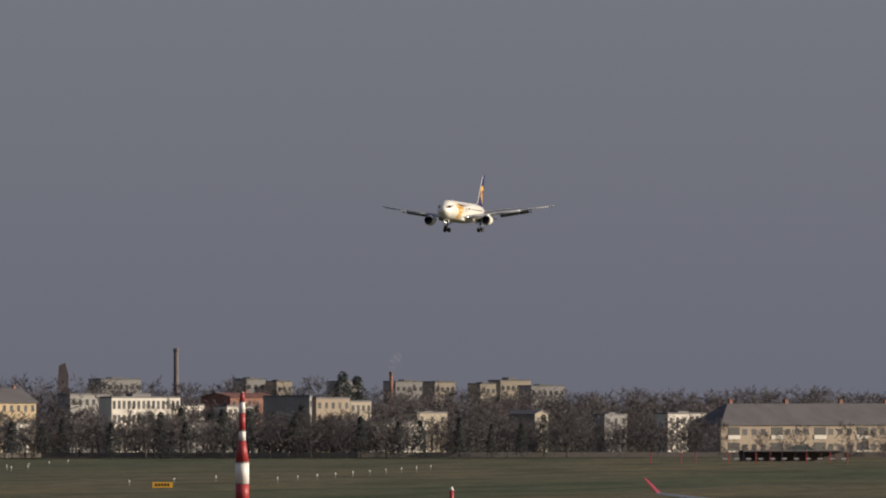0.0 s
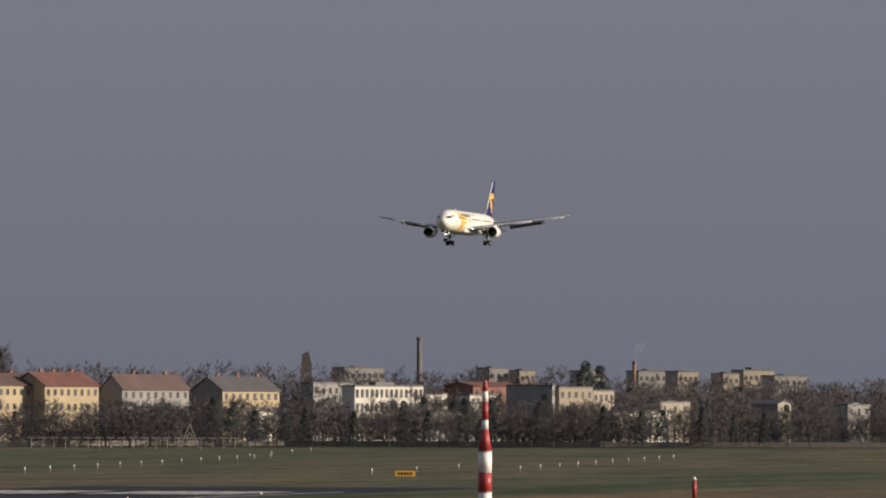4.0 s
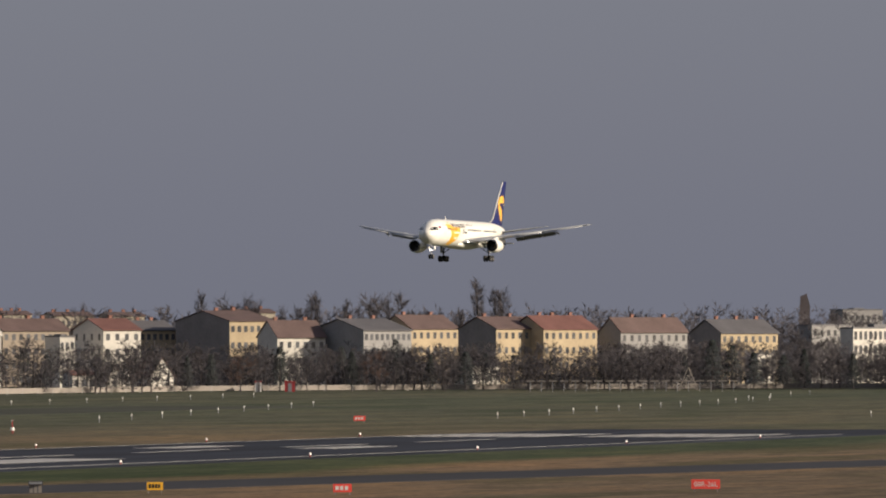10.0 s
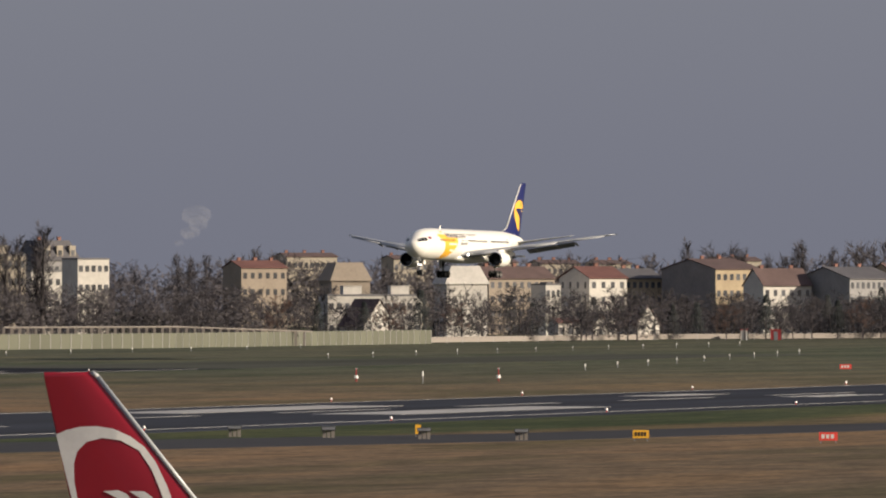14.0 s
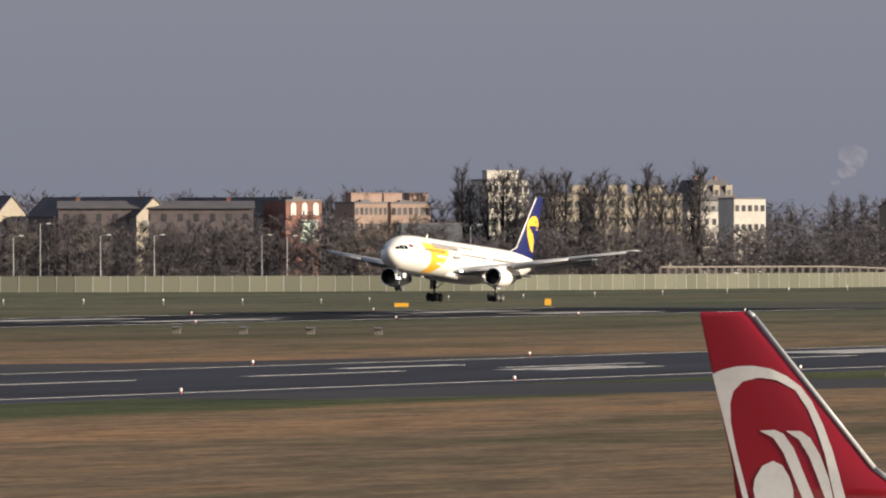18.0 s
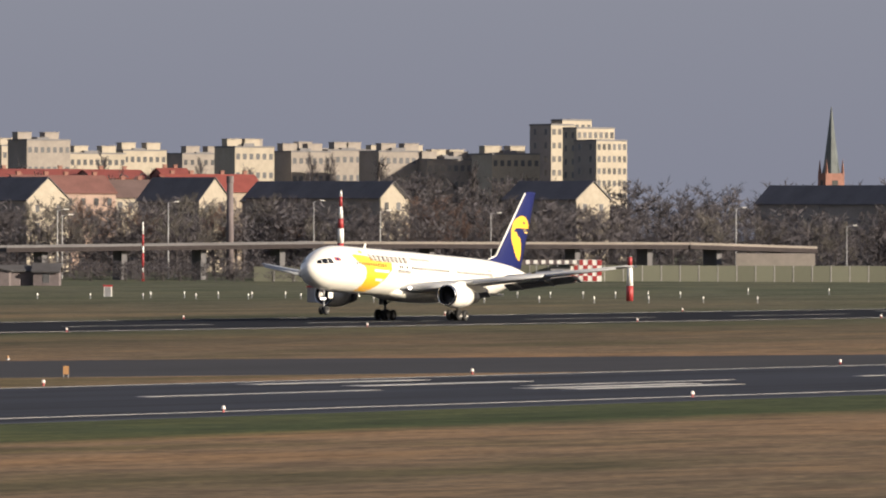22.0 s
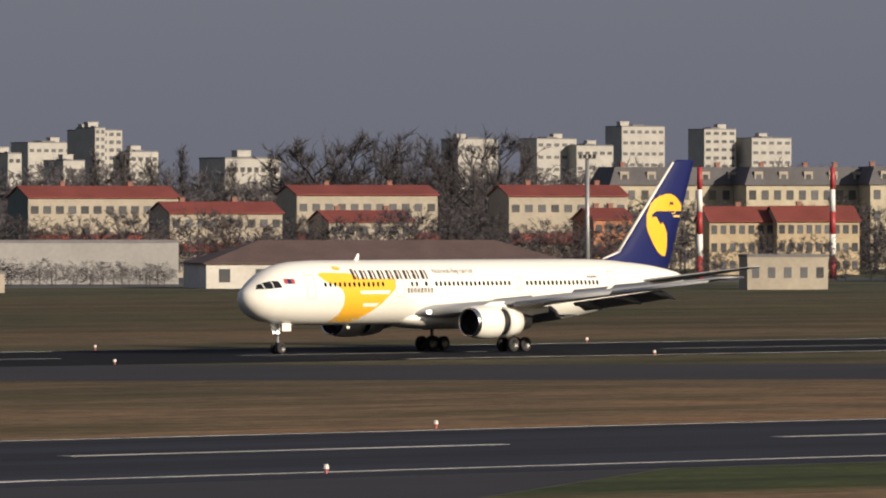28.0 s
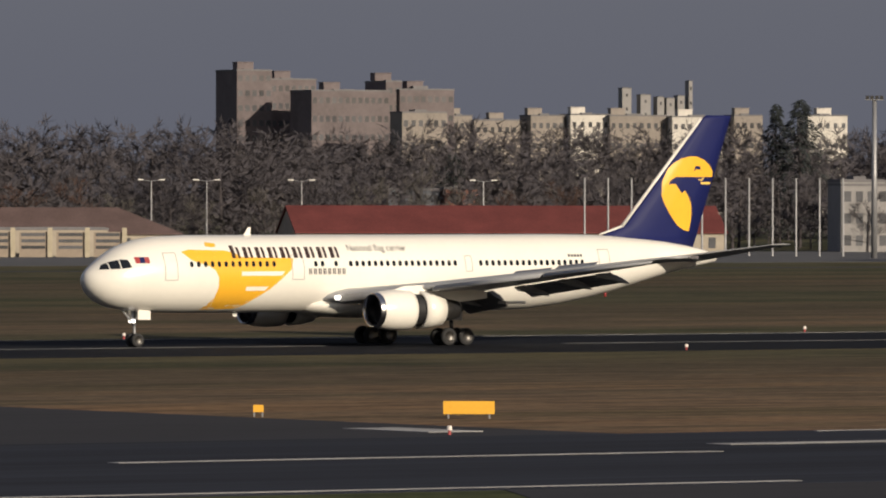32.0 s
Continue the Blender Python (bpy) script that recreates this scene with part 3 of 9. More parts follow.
        lathe_x(bm, [(3.9, 1.0), (5.6, 0.86), (6.9, 0.62), (6.9, 0.52), (6.2, 0.5)], 24)
        part("core_cowl", bm, DARKMETAL, eng, "dark metal core exhaust", True)
        bm = bmesh.new()
        lathe_x(bm, [(6.0, 0.42), (6.9, 0.30), (7.6, 0.03)], 16)
        part("exhaust_cone", bm, DARKMETAL, eng, "", True)
        le, te, z = wing_at(7.9)
        bm = bmesh.new()
        rr = []
        for x, zt, zb, w in ((19.6, 3.75, 3.6, 0.05), (20.8, 4.12, 3.3, 0.22), (22.6, 4.18, 3.1, 0.26), (25.2, 3.95, 3.0, 0.26), (27.6, 3.7, 3.25, 0.10)):
            rr.append([(x - GEAR_X, ey - w, zb), (x - GEAR_X, ey + w, zb), (x - GEAR_X, ey + w * 0.8, zt), (x - GEAR_X, ey - w * 0.8, zt)])
        bm2 = loft(bm, rr)
        bmesh.ops.recalc_face_normals(bm2, faces=bm2.faces)
        part("pylon", bm2, WHITE, A)
        # tailplane
        bm = bmesh.new()
        loft(bm, [wing_ring(sd * y, le, te, z, 0.5) for y, le, te, z in ((0.4, 45.0, 50.6, 5.55), (1.2, 45.8, 50.7, 5.66), (9.0, 50.7, 52.3, 6.80), (9.35, 51.2, 52.35, 6.86))])
        bmesh.ops.recalc_face_normals(bm, faces=bm.faces)
        part("tailplane", bm, GREY, A, "grey tailplane", True)
        # main gear
        g = new("main_gear")
        g.parent = A
        g.matrix_basis = pose(0.0, sd * 4.65, 0)
        MOVERS.setdefault("gears", []).append((g, 0.0, sd * 4.65, 0.5))
        bm = bmesh.new()
        tube(bm, (0, 0, 0.6), (-0.1, 0, 2.0), 0.13, 0.15, 10)
        tube(bm, (-0.1, 0, 1.9), (-0.25, -sd * 0.25, 3.4), 0.20, 0.22, 10)
        tube(bm, (-0.2, 0, 2.1), (1.2, -sd * 0.4, 3.3), 0.07, 0.07, 6)
        tube(bm, (-0.1, 0, 1.7), (-0.2, -sd * 1.9, 3.0), 0.08, 0.08, 6)
        part("strut", bm, DARKMETAL, g, "", True)
        bm = tube(bmesh.new(), (-0.78, 0, 0.62), (0.78, 0, 0.62), 0.14, 0.14, 8)
        for x in (-0.72, 0.72):
            tube(bm, (x, -0.62, 0.60), (x, 0.62, 0.60), 0.08, 0.08, 8)
        part("bogie_beam", bm, DARKMETAL, g, "", True)
        w0 = None
        for x in (-0.72, 0.72):
            for y in (-0.56, 0.56):
                if w0 is None:
                    w0 = part("wheel", wheel_mesh(0.60, 0.44), (RUBBER, DARKMETAL), g, "", True)
                    w0.matrix_basis = pose(x, y, 0.6)
                else:
                    share("wheel", w0, pose(x, y, 0.6), g)
        part("gear_door", box(bmesh.new(), -0.75, 0.55, sd * 0.42 - 0.03, sd * 0.42 + 0.03, 1.7, 3.25), GREY, g)
    # fin
    bm = bmesh.new()
    rr = []
    for z, le, te, tk in ((6.6, 42.3, 50.6, 0.36), (7.45, 42.8, 50.95, 0.36), (8.1, 44.6, 51.15, 0.33), (15.6, 51.35, 53.85, 0.14), (15.84, 51.75, 53.9, 0.10)):
        ch = te - le
        rr.append([(le + ch * u - GEAR_X, s * tk * wv, z) for u, wv, s in ((0, 0, 1), (0.04, 0.5, 1), (0.2, 0.95, 1), (0.45, 1.0, 1), (0.75, 0.6, 1), (1, 0.05, 1), (1, 0.05, -1), (0.75, 0.6, -1), (0.45, 1.0, -1), (0.2, 0.95, -1), (0.04, 0.5, -1))])
    loft(bm, rr)
    bmesh.ops.recalc_face_normals(bm, faces=bm.faces)
    part("fin", bm, NAVY, A, "navy blue fin with a yellow emblem", True).matrix_basis = pose(0.05, 0, 0)
    bm = bmesh.new()
    tube(bm, (44.5 - GEAR_X, 0, 8.05), (51.3 - GEAR_X, 0, 15.6), 0.13, 0.10, 8)
    tube(bm, (42.6 - GEAR_X, 0, 7.5), (44.5 - GEAR_X, 0, 8.05), 0.06, 0.10, 8)
    part("fin_leading_edge", bm, WHITE, A, "white leading edge of the fin", True).matrix_basis = pose(0.05, 0, 0)

    def fin_y(x, z):
        tk = float(np.interp(z, (7.45, 8.1, 15.6), (0.36, 0.33, 0.14)))
        le, te = (float(np.interp(z, (7.45, 8.1, 15.6), v)) for v in ((42.8, 44.6, 51.35), (50.95, 51.15, 53.85)))
        return tk * float(np.interp((x - le) / (te - le), (0, 0.04, 0.2, 0.45, 0.75, 1), (0, 0.5, 0.95, 1, 0.6, 0.05)))

    def fin_field(name, pts, material, lift, label=""):
        for s in (-1, 1):
            decal(name, pts, material, A, label, lift, 0.12, s, fin_y).matrix_basis = pose(0.05, 0, 0)

    shell = [(48.62, 10.55), (48.72, 11.4), (49.15, 12.2), (49.55, 12.55), (50.05, 12.82), (50.6, 12.95), (51.1, 12.95), (51.6, 12.76), (52.0, 12.45), (52.28, 12.05), (52.26, 11.68), (49.6, 11.68)]
    breast = [(49.2, 11.42), (49.16, 11.18), (49.3, 11.24), (49.6, 11.26), (49.8, 10.95), (50.02, 10.66), (50.25, 10.84), (50.5, 10.5), (50.72, 10.0), (50.76, 9.4), (50.72, 8.9), (50.58, 8.3), (50.2, 8.4), (49.8, 8.62), (49.45, 9.0), (49.1, 9.5), (48.8, 10.05)]
    fin_field("fin_emblem", [(52.28 - (52.28 - x) * 1.25, 12.95 - (12.95 - z) * 1.13) for x, z in shell + breast], YELLOW, 0.025, "yellow comma-shaped emblem on the fin")
    fin_field("fin_mark", [(50.55, 11.86), (50.72, 12.08), (51.15, 12.02), (51.1, 12.26), (50.65, 12.28)], NAVY, 0.04)
    fin_field("fin_bar", [(51.2, 11.0), (52.05, 11.0), (52.1, 11.16), (51.2, 11.16)], PALEY, 0.025)
    fin_field("fin_curl", [(50.95, 11.3), (51.25, 11.24), (51.5, 11.44), (51.4, 11.5), (51.22, 11.34), (50.98, 11.38)], PALEY, 0.025)
    # nose gear
    g = new("nose_gear")
    g.parent = A
    g.matrix_basis = pose(4.3 - GEAR_X, 0, 0)
    MOVERS["gears"].append((g, 4.3 - GEAR_X, 0, 0.3))
    bm = bmesh.new()
    tube(bm, (0, 0, 0.45), (-0.05, 0, 1.5), 0.08, 0.10, 8)
    tube(bm, (-0.05, 0, 1.45), (-0.12, 0, 2.7), 0.13, 0.14, 8)
    tube(bm, (-0.05, 0, 1.5), (-1.1, 0, 2.6), 0.05, 0.05, 6)
    tube(bm, (0, -0.36, 0.47), (0, 0.36, 0.47), 0.06, 0.06, 6)
    part("strut", bm, STEEL, g, "", True)
    w0 = part("wheel", wheel_mesh(0.47, 0.34), (RUBBER, DARKMETAL), g, "", True)
    w0.matrix_basis = pose(0, -0.31, 0.47)
    share("wheel", w0, pose(0, 0.31, 0.47), g)
    for s in (-1, 1):
        part("gear_door", box(bmesh.new(), -0.15, 0.85, s * 0.62 - 0.025, s * 0.62 + 0.025, 1.85, 2.5), WHITE, g, "white nose gear door")
        bm = bmesh.new()
        lathe_x(bm, [(-0.28, 0.01), (-0.27, 0.13), (-0.12, 0.10)], 12, 0, (0, s * 0.2, 1.75))
        part("taxi_lamp", bm, mat("lamp_glow", (1.0, 0.93, 0.85)), g, "bright taxi lamp")
    # aerials and small fittings
    bm = bmesh.new()
    rr = [[(13.0 - GEAR_X, -0.03, 7.5), (13.0 - GEAR_X, 0.03, 7.5), (13.55 - GEAR_X, 0.03, 7.5), (13.55 - GEAR_X, -0.03, 7.5)], [(13.38 - GEAR_X, -0.015, 8.05), (13.38 - GEAR_X, 0.015, 8.05), (13.6 - GEAR_X, 0.015, 8.05), (13.6 - GEAR_X, -0.015, 8.05)]]
    part("blade_aerial", loft(bm, rr), WHITE, A)
    for x, z in ((12.0, 2.0), (18.5, 1.95), (42.2, 3.35)):
        bm = bmesh.new()
        rr = [[(x - GEAR_X, -0.03, z + 0.5), (x - GEAR_X, 0.03, z + 0.5), (x + 0.5 - GEAR_X, 0.03, z + 0.5), (x + 0.5 - GEAR_X, -0.03, z + 0.5)], [(x + 0.2 - GEAR_X, -0.015, z), (x + 0.2 - GEAR_X, 0.015, z), (x + 0.5 - GEAR_X, 0.015, z), (x + 0.5 - GEAR_X, -0.015, z)]]
        part("blade_aerial", loft(bm, rr), WHITE, A)
    return A


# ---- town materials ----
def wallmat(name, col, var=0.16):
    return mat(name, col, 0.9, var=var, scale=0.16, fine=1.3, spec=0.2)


# wall and roof tones are muted to stand in for distance haze
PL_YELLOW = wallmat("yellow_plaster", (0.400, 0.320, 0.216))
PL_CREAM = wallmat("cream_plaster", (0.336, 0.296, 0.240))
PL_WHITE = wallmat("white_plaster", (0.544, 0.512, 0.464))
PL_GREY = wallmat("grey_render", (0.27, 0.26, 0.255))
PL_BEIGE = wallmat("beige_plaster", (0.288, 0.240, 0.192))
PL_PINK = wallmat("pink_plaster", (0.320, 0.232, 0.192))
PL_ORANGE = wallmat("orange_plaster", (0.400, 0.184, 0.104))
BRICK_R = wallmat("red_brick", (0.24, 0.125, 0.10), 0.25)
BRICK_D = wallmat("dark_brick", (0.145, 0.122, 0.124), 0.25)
# bare firewalls, and the darker tone painted on house sides turned from the sun
FIREWALL_SHADE = wallmat("firewall_and_flank_shade", (0.25, 0.225, 0.21), 0.2)
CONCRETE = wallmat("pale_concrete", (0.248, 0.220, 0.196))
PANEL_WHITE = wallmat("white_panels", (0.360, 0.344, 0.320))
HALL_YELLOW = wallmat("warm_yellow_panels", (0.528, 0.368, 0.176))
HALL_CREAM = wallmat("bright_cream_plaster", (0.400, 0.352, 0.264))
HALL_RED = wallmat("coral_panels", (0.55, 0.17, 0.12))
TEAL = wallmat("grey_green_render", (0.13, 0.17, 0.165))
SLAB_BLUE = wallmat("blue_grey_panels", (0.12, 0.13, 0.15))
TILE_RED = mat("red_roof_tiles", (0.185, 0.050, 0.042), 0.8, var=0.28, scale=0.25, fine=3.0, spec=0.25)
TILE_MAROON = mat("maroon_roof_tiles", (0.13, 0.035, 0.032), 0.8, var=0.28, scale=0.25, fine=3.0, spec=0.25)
# a duller red, with the haze over the eastern roofs toned in
TILE_DULL = mat("haze_dulled_red_roof_tiles", (0.15, 0.072, 0.062), 0.8, var=0.28, scale=0.25, fine=3.0, spec=0.25)
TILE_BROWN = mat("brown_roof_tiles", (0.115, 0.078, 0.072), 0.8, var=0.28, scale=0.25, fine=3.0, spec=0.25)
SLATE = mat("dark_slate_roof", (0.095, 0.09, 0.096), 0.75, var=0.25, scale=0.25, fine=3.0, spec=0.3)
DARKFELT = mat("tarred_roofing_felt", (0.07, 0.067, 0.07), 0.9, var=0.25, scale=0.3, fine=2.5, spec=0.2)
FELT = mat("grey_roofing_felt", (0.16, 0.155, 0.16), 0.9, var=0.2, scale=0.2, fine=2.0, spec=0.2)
# base lifted to grey to imitate reflected sky and soften contrast
PANE = mat("window_glass", (0.095, 0.096, 0.102), 0.12, var=0.6, rnd=0.6)
FRAME_W = mat("window_frame_white", (0.62, 0.60, 0.56), 0.6, var=0.08)


def twigs(name, col, gaps=0.28):
    """Fine twigs and withered leaves: light falls round and through them, so both sides of a sliver look much alike."""
    m = mat(name, col, 0.95, var=0.22, scale=0.12, fine=0.9, rnd=0.5, spec=0.0)
    nt = m.node_tree
    b = nt.nodes["Principled BSDF"]
    # a spray of round twigs takes the light from above more evenly than its flat slivers would
    ge = nt.nodes.new("ShaderNodeNewGeometry")
    up = nt.nodes.new("ShaderNodeVectorMath")
    up.operation = "MULTIPLY_ADD"
    up.inputs[1].default_value = (0.12, 0.12, 0.12)
    up.inputs[2].default_value = (0.05, -0.25, 0.8)
    nt.links.new(ge.outputs["Normal"], up.inputs[0])
    nz = nt.nodes.new("ShaderNodeVectorMath")
    nz.operation = "NORMALIZE"
    nt.links.new(up.outputs[0], nz.inputs[0])
    nt.links.new(nz.outputs[0], b.inputs["Normal"])
    tr = nt.nodes.new("ShaderNodeBsdfTranslucent")
    nt.links.new(b.inputs["Base Color"].links[0].from_socket, tr.inputs["Color"])
    nt.links.new(nz.outputs[0], tr.inputs["Normal"])
    mx = nt.nodes.new("ShaderNodeMixShader")
    mx.inputs[0].default_value = 0.3
    nt.links.new(b.outputs[0], mx.inputs[1])
    nt.links.new(tr.outputs[0], mx.inputs[2])
    # each sliver stands for a spray of thin twigs with gaps between them
    gap = nt.nodes.new("ShaderNodeBsdfTransparent")
    spray = nt.nodes.new("ShaderNodeMixShader")
    spray.inputs[0].default_value = gaps
    nt.links.new(mx.outputs[0], spray.inputs[1])
    nt.links.new(gap.outputs[0], spray.inputs[2])
    nt.links.new(spray.outputs[0], nt.nodes["Material Output"].inputs["Surface"])
    return m


# twig and needle colours greyed and blued to imitate haze
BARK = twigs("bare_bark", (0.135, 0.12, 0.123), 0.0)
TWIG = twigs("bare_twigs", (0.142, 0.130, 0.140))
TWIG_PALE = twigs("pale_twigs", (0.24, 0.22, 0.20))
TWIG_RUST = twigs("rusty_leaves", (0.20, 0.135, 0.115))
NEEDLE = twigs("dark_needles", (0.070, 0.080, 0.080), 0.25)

WINDOWS = {}
CHIMS = {}


def window_on(parent, w, h, m, frame_mat=None):
    """One window: a pale frame round a dark pane, set on the wall; alike windows share their mesh."""
    key = (round(w, 1), round(h, 1))
    if key not in WINDOWS:
        w, h = key
        bm = boxed(-w / 2, w / 2, -0.05, 0.04, -h / 2, h / 2)
        bm.faces.ensure_lookup_table()
        f = min(bm.faces, key=lambda q: q.calc_center_median().y)
        bmesh.ops.inset_region(bm, faces=[f], thickness=0.08, depth=-0.02)
        f.material_index = 1
        o = part("window", bm, (frame_mat or FRAME_W, PANE), parent)
        o.matrix_basis = m
        WINDOWS[key] = o
        return o
    return share("window", WINDOWS[key], m, parent)


def window_grid(parent, length, floors, bays, z0, fh, m, w=1.1, h=1.6, joined=False):
    """Rows of windows on a wall of that length; m takes the wall's own plane (x along, -y out) into the house."""
    if not bays or not floors:
        return
    if joined:
        bm = bmesh.new()
        for f in range(floors):
            for b in range(bays):
                x, zc = -length / 2 + length * (b + 0.5) / bays, z0 + fh * (f + 0.52)
                ww, hh = min(w, length / bays * 0.62) / 2, min(h, fh * 0.62) / 2
                box(bm, x - ww, x + ww, -0.05, 0.04, zc - hh, zc + hh, 0, m)
        tagged(part("glazing", bm, PANE, parent), "", "", "", "stuff")
        return
    for f in range(floors):
        for b in range(bays):
            x = -length / 2 + length * (b + 0.5) / bays
            window_on(parent, min(w, length / bays * 0.62), min(h, fh * 0.62), m @ pose(x, 0, z0 + fh * (f + 0.52)), None)


def house(x, y, yaw, w, d, h, rh, ridge, wall, roof, floors, bays, side, chimneys, label, name="apartment_house", category="house", group="", win=(1.1, 1.6), flank=None, far=False):
    """A house on the ground: its front looks along its own -y; ridge 'x' runs along the front, 'y' away from it, 'h' is hipped, 'f' is flat, 'm' a mansard."""
    H = root(name, pose(x, y, 0, 0, 0, yaw), label, category, group)
    bm = bmesh.new()
    ov = 0.45
    if ridge == "f" or ridge == "m":
        box(bm, -w / 2, w / 2, -d / 2, d / 2, -0.3, h)
    elif ridge == "h":
        box(bm, -w / 2, w / 2, -d / 2, d / 2, -0.3, h)
    else:
        m = None if ridge == "x" else Matrix.Rotation(math.pi / 2, 4, "Z")
        a, b = (w, d) if ridge == "x" else (d, w)
        ring = [(-b / 2, -0.3), (b / 2, -0.3), (b / 2, h), (0, h + rh - 0.1), (-b / 2, h)]
        rr = [[Vector((sx, yy, zz)) for yy, zz in ring] for sx in (-a / 2, a / 2)]
        if m is not None:
            rr = [[m @ p for p in r] for r in rr]
        loft(bm, rr)
    bmesh.ops.recalc_face_normals(bm, faces=bm.faces)
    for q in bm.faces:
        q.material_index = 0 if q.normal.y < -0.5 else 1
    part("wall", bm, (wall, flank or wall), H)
    bm = bmesh.new()
    if ridge == "f":
        box(bm, -w / 2 - 0.12, w / 2 + 0.12, -d / 2 - 0.12, d / 2 + 0.12, h, h + 0.35)
        box(bm, -w / 2 + 0.3, w / 2 - 0.3, -d / 2 + 0.3, d / 2 - 0.3, h + 0.35, h + 0.42)
        if rh:
            box(bm, -w * 0.15, w * 0.12, -d * 0.25, d * 0.25, h + 0.42, h + rh)
    elif ridge in "hm":
        k = min(w, d) / 2 + ov if ridge == "h" else rh * 0.45
        zt = h + rh
        lo = [(-w / 2 - ov, -d / 2 - ov), (w / 2 + ov, -d / 2 - ov), (w / 2 + ov, d / 2 + ov), (-w / 2 - ov, d / 2 + ov)]
        e = 0.98 if ridge == "h" else 1.0
        hi = [(sx * max(0.15, w / 2 + ov - k * e), sy * max(0.1, d / 2 + ov - k * e)) for sx, sy in ((-1, -1), (1, -1), (1, 1), (-1, 1))]
        loft(bm, [[(px, py, h - 0.05) for px, py in lo], [(px, py, h + 0.12) for px, py in lo], [(px, py, zt) for px, py in hi]])
    else:
        a, b = (w, d) if ridge == "x" else (d, w)
        t = 0.22
        sl = rh / (b / 2)
        ring = [(-b / 2 - ov, h - ov * sl), (0, h + rh), (b / 2 + ov, h - ov * sl), (b / 2 + ov, h - ov * sl + t), (0, h + rh + t), (-b / 2 - ov, h - ov * sl + t)]
        rr = [[Vector((sx, yy, zz)) for yy, zz in ring] for sx in (-a / 2 - 0.3, a / 2 + 0.3)]
        if ridge == "y":
            m = Matrix.Rotation(math.pi / 2, 4, "Z")
            rr = [[m @ p for p in r] for r in rr]
        loft(bm, rr)
    bmesh.ops.recalc_face_normals(bm, faces=bm.faces)
    part("roof", bm, roof, H)
    rng = random.Random(int(abs(x) * 7 + abs(y) * 3))
    for i in range(min(chimneys, 2) if ridge == "f" else 0):
        # lift and stair housings on a flat roof
        k = ("r", wall.name)
        cx = w * (i + rng.uniform(0.2, 0.8)) / min(chimneys, 2) - w / 2
        if k not in CHIMS:
            bm = boxed(-2.2, 2.2, -1.8, 1.8, 0.0, 1.9)
            box(bm, -2.35, 2.35, -1.95, 1.95, 1.9, 2.05)
            CHIMS[k] = part("roof_housing", bm, wall, H)
            CHIMS[k].matrix_basis = pose(cx, 0, h + 0.42)
        else:
            share("roof_housing", CHIMS[k], pose(cx, 0, h + 0.42), H)
    for i in range(0 if ridge == "f" else chimneys):
        cx = -w / 2 + w * (i + 0.5 + rng.uniform(-0.2, 0.2)) / chimneys
        cy = 0.0 if ridge != "y" else 0.0
        if "c" not in CHIMS:
            bm = boxed(-0.45, 0.45, -0.35, 0.35, -1.2, 0.95)
            box(bm, -0.55, 0.55, -0.45, 0.45, 0.95, 1.1)
            CHIMS["c"] = part("chimney", bm, BRICK_R, H)
            CHIMS["c"].matrix_basis = pose(cx, cy + 0.3, h + rh)
        else:
            share("chimney", CHIMS["c"], pose(cx, cy + 0.3, h + rh - 0.1), H)
    if name == "estate_house":
        bm = bmesh.new()
        loft(bm, [[(sx, -d / 2 - 1.3, h * 0.40), (sx, -d / 2 - 1.3, h * 0.43), (sx, -d / 2 - 0.01, h * 0.53), (sx, -d / 2 - 0.01, h * 0.50)] for sx in (-w / 2, w / 2)])
        bmesh.ops.recalc_face_normals(bm, faces=bm.faces)
        part("canopy_roof", bm, roof, H, "red tiled canopy between the storeys")
    fh = h / max(1, floors)
    window_grid(H, w, floors, bays, 0, fh, pose(0, -d / 2, 0), *win, joined=far)
    window_grid(H, d, floors, side, 0, fh, pose(-w / 2, 0, 0, 0, 0, -90), *win, joined=far)
    if ridge == "m" and bays:
        for b in range(max(2, bays // 2)):
            bx = -w / 2 + w * (b + 0.5) / max(2, bays // 2)
            bm = boxed(-0.9, 0.9, -0.3, 1.4, 0, rh * 0.72)
            part("dormer", bm, PL_CREAM, H).matrix_basis = pose(bx, -d / 2 + 0.35, h + 0.1)
            window_on(H, 1.1, 1.4, pose(bx, -d / 2 + 0.04, h + 0.1 + rh * 0.36))
    return H


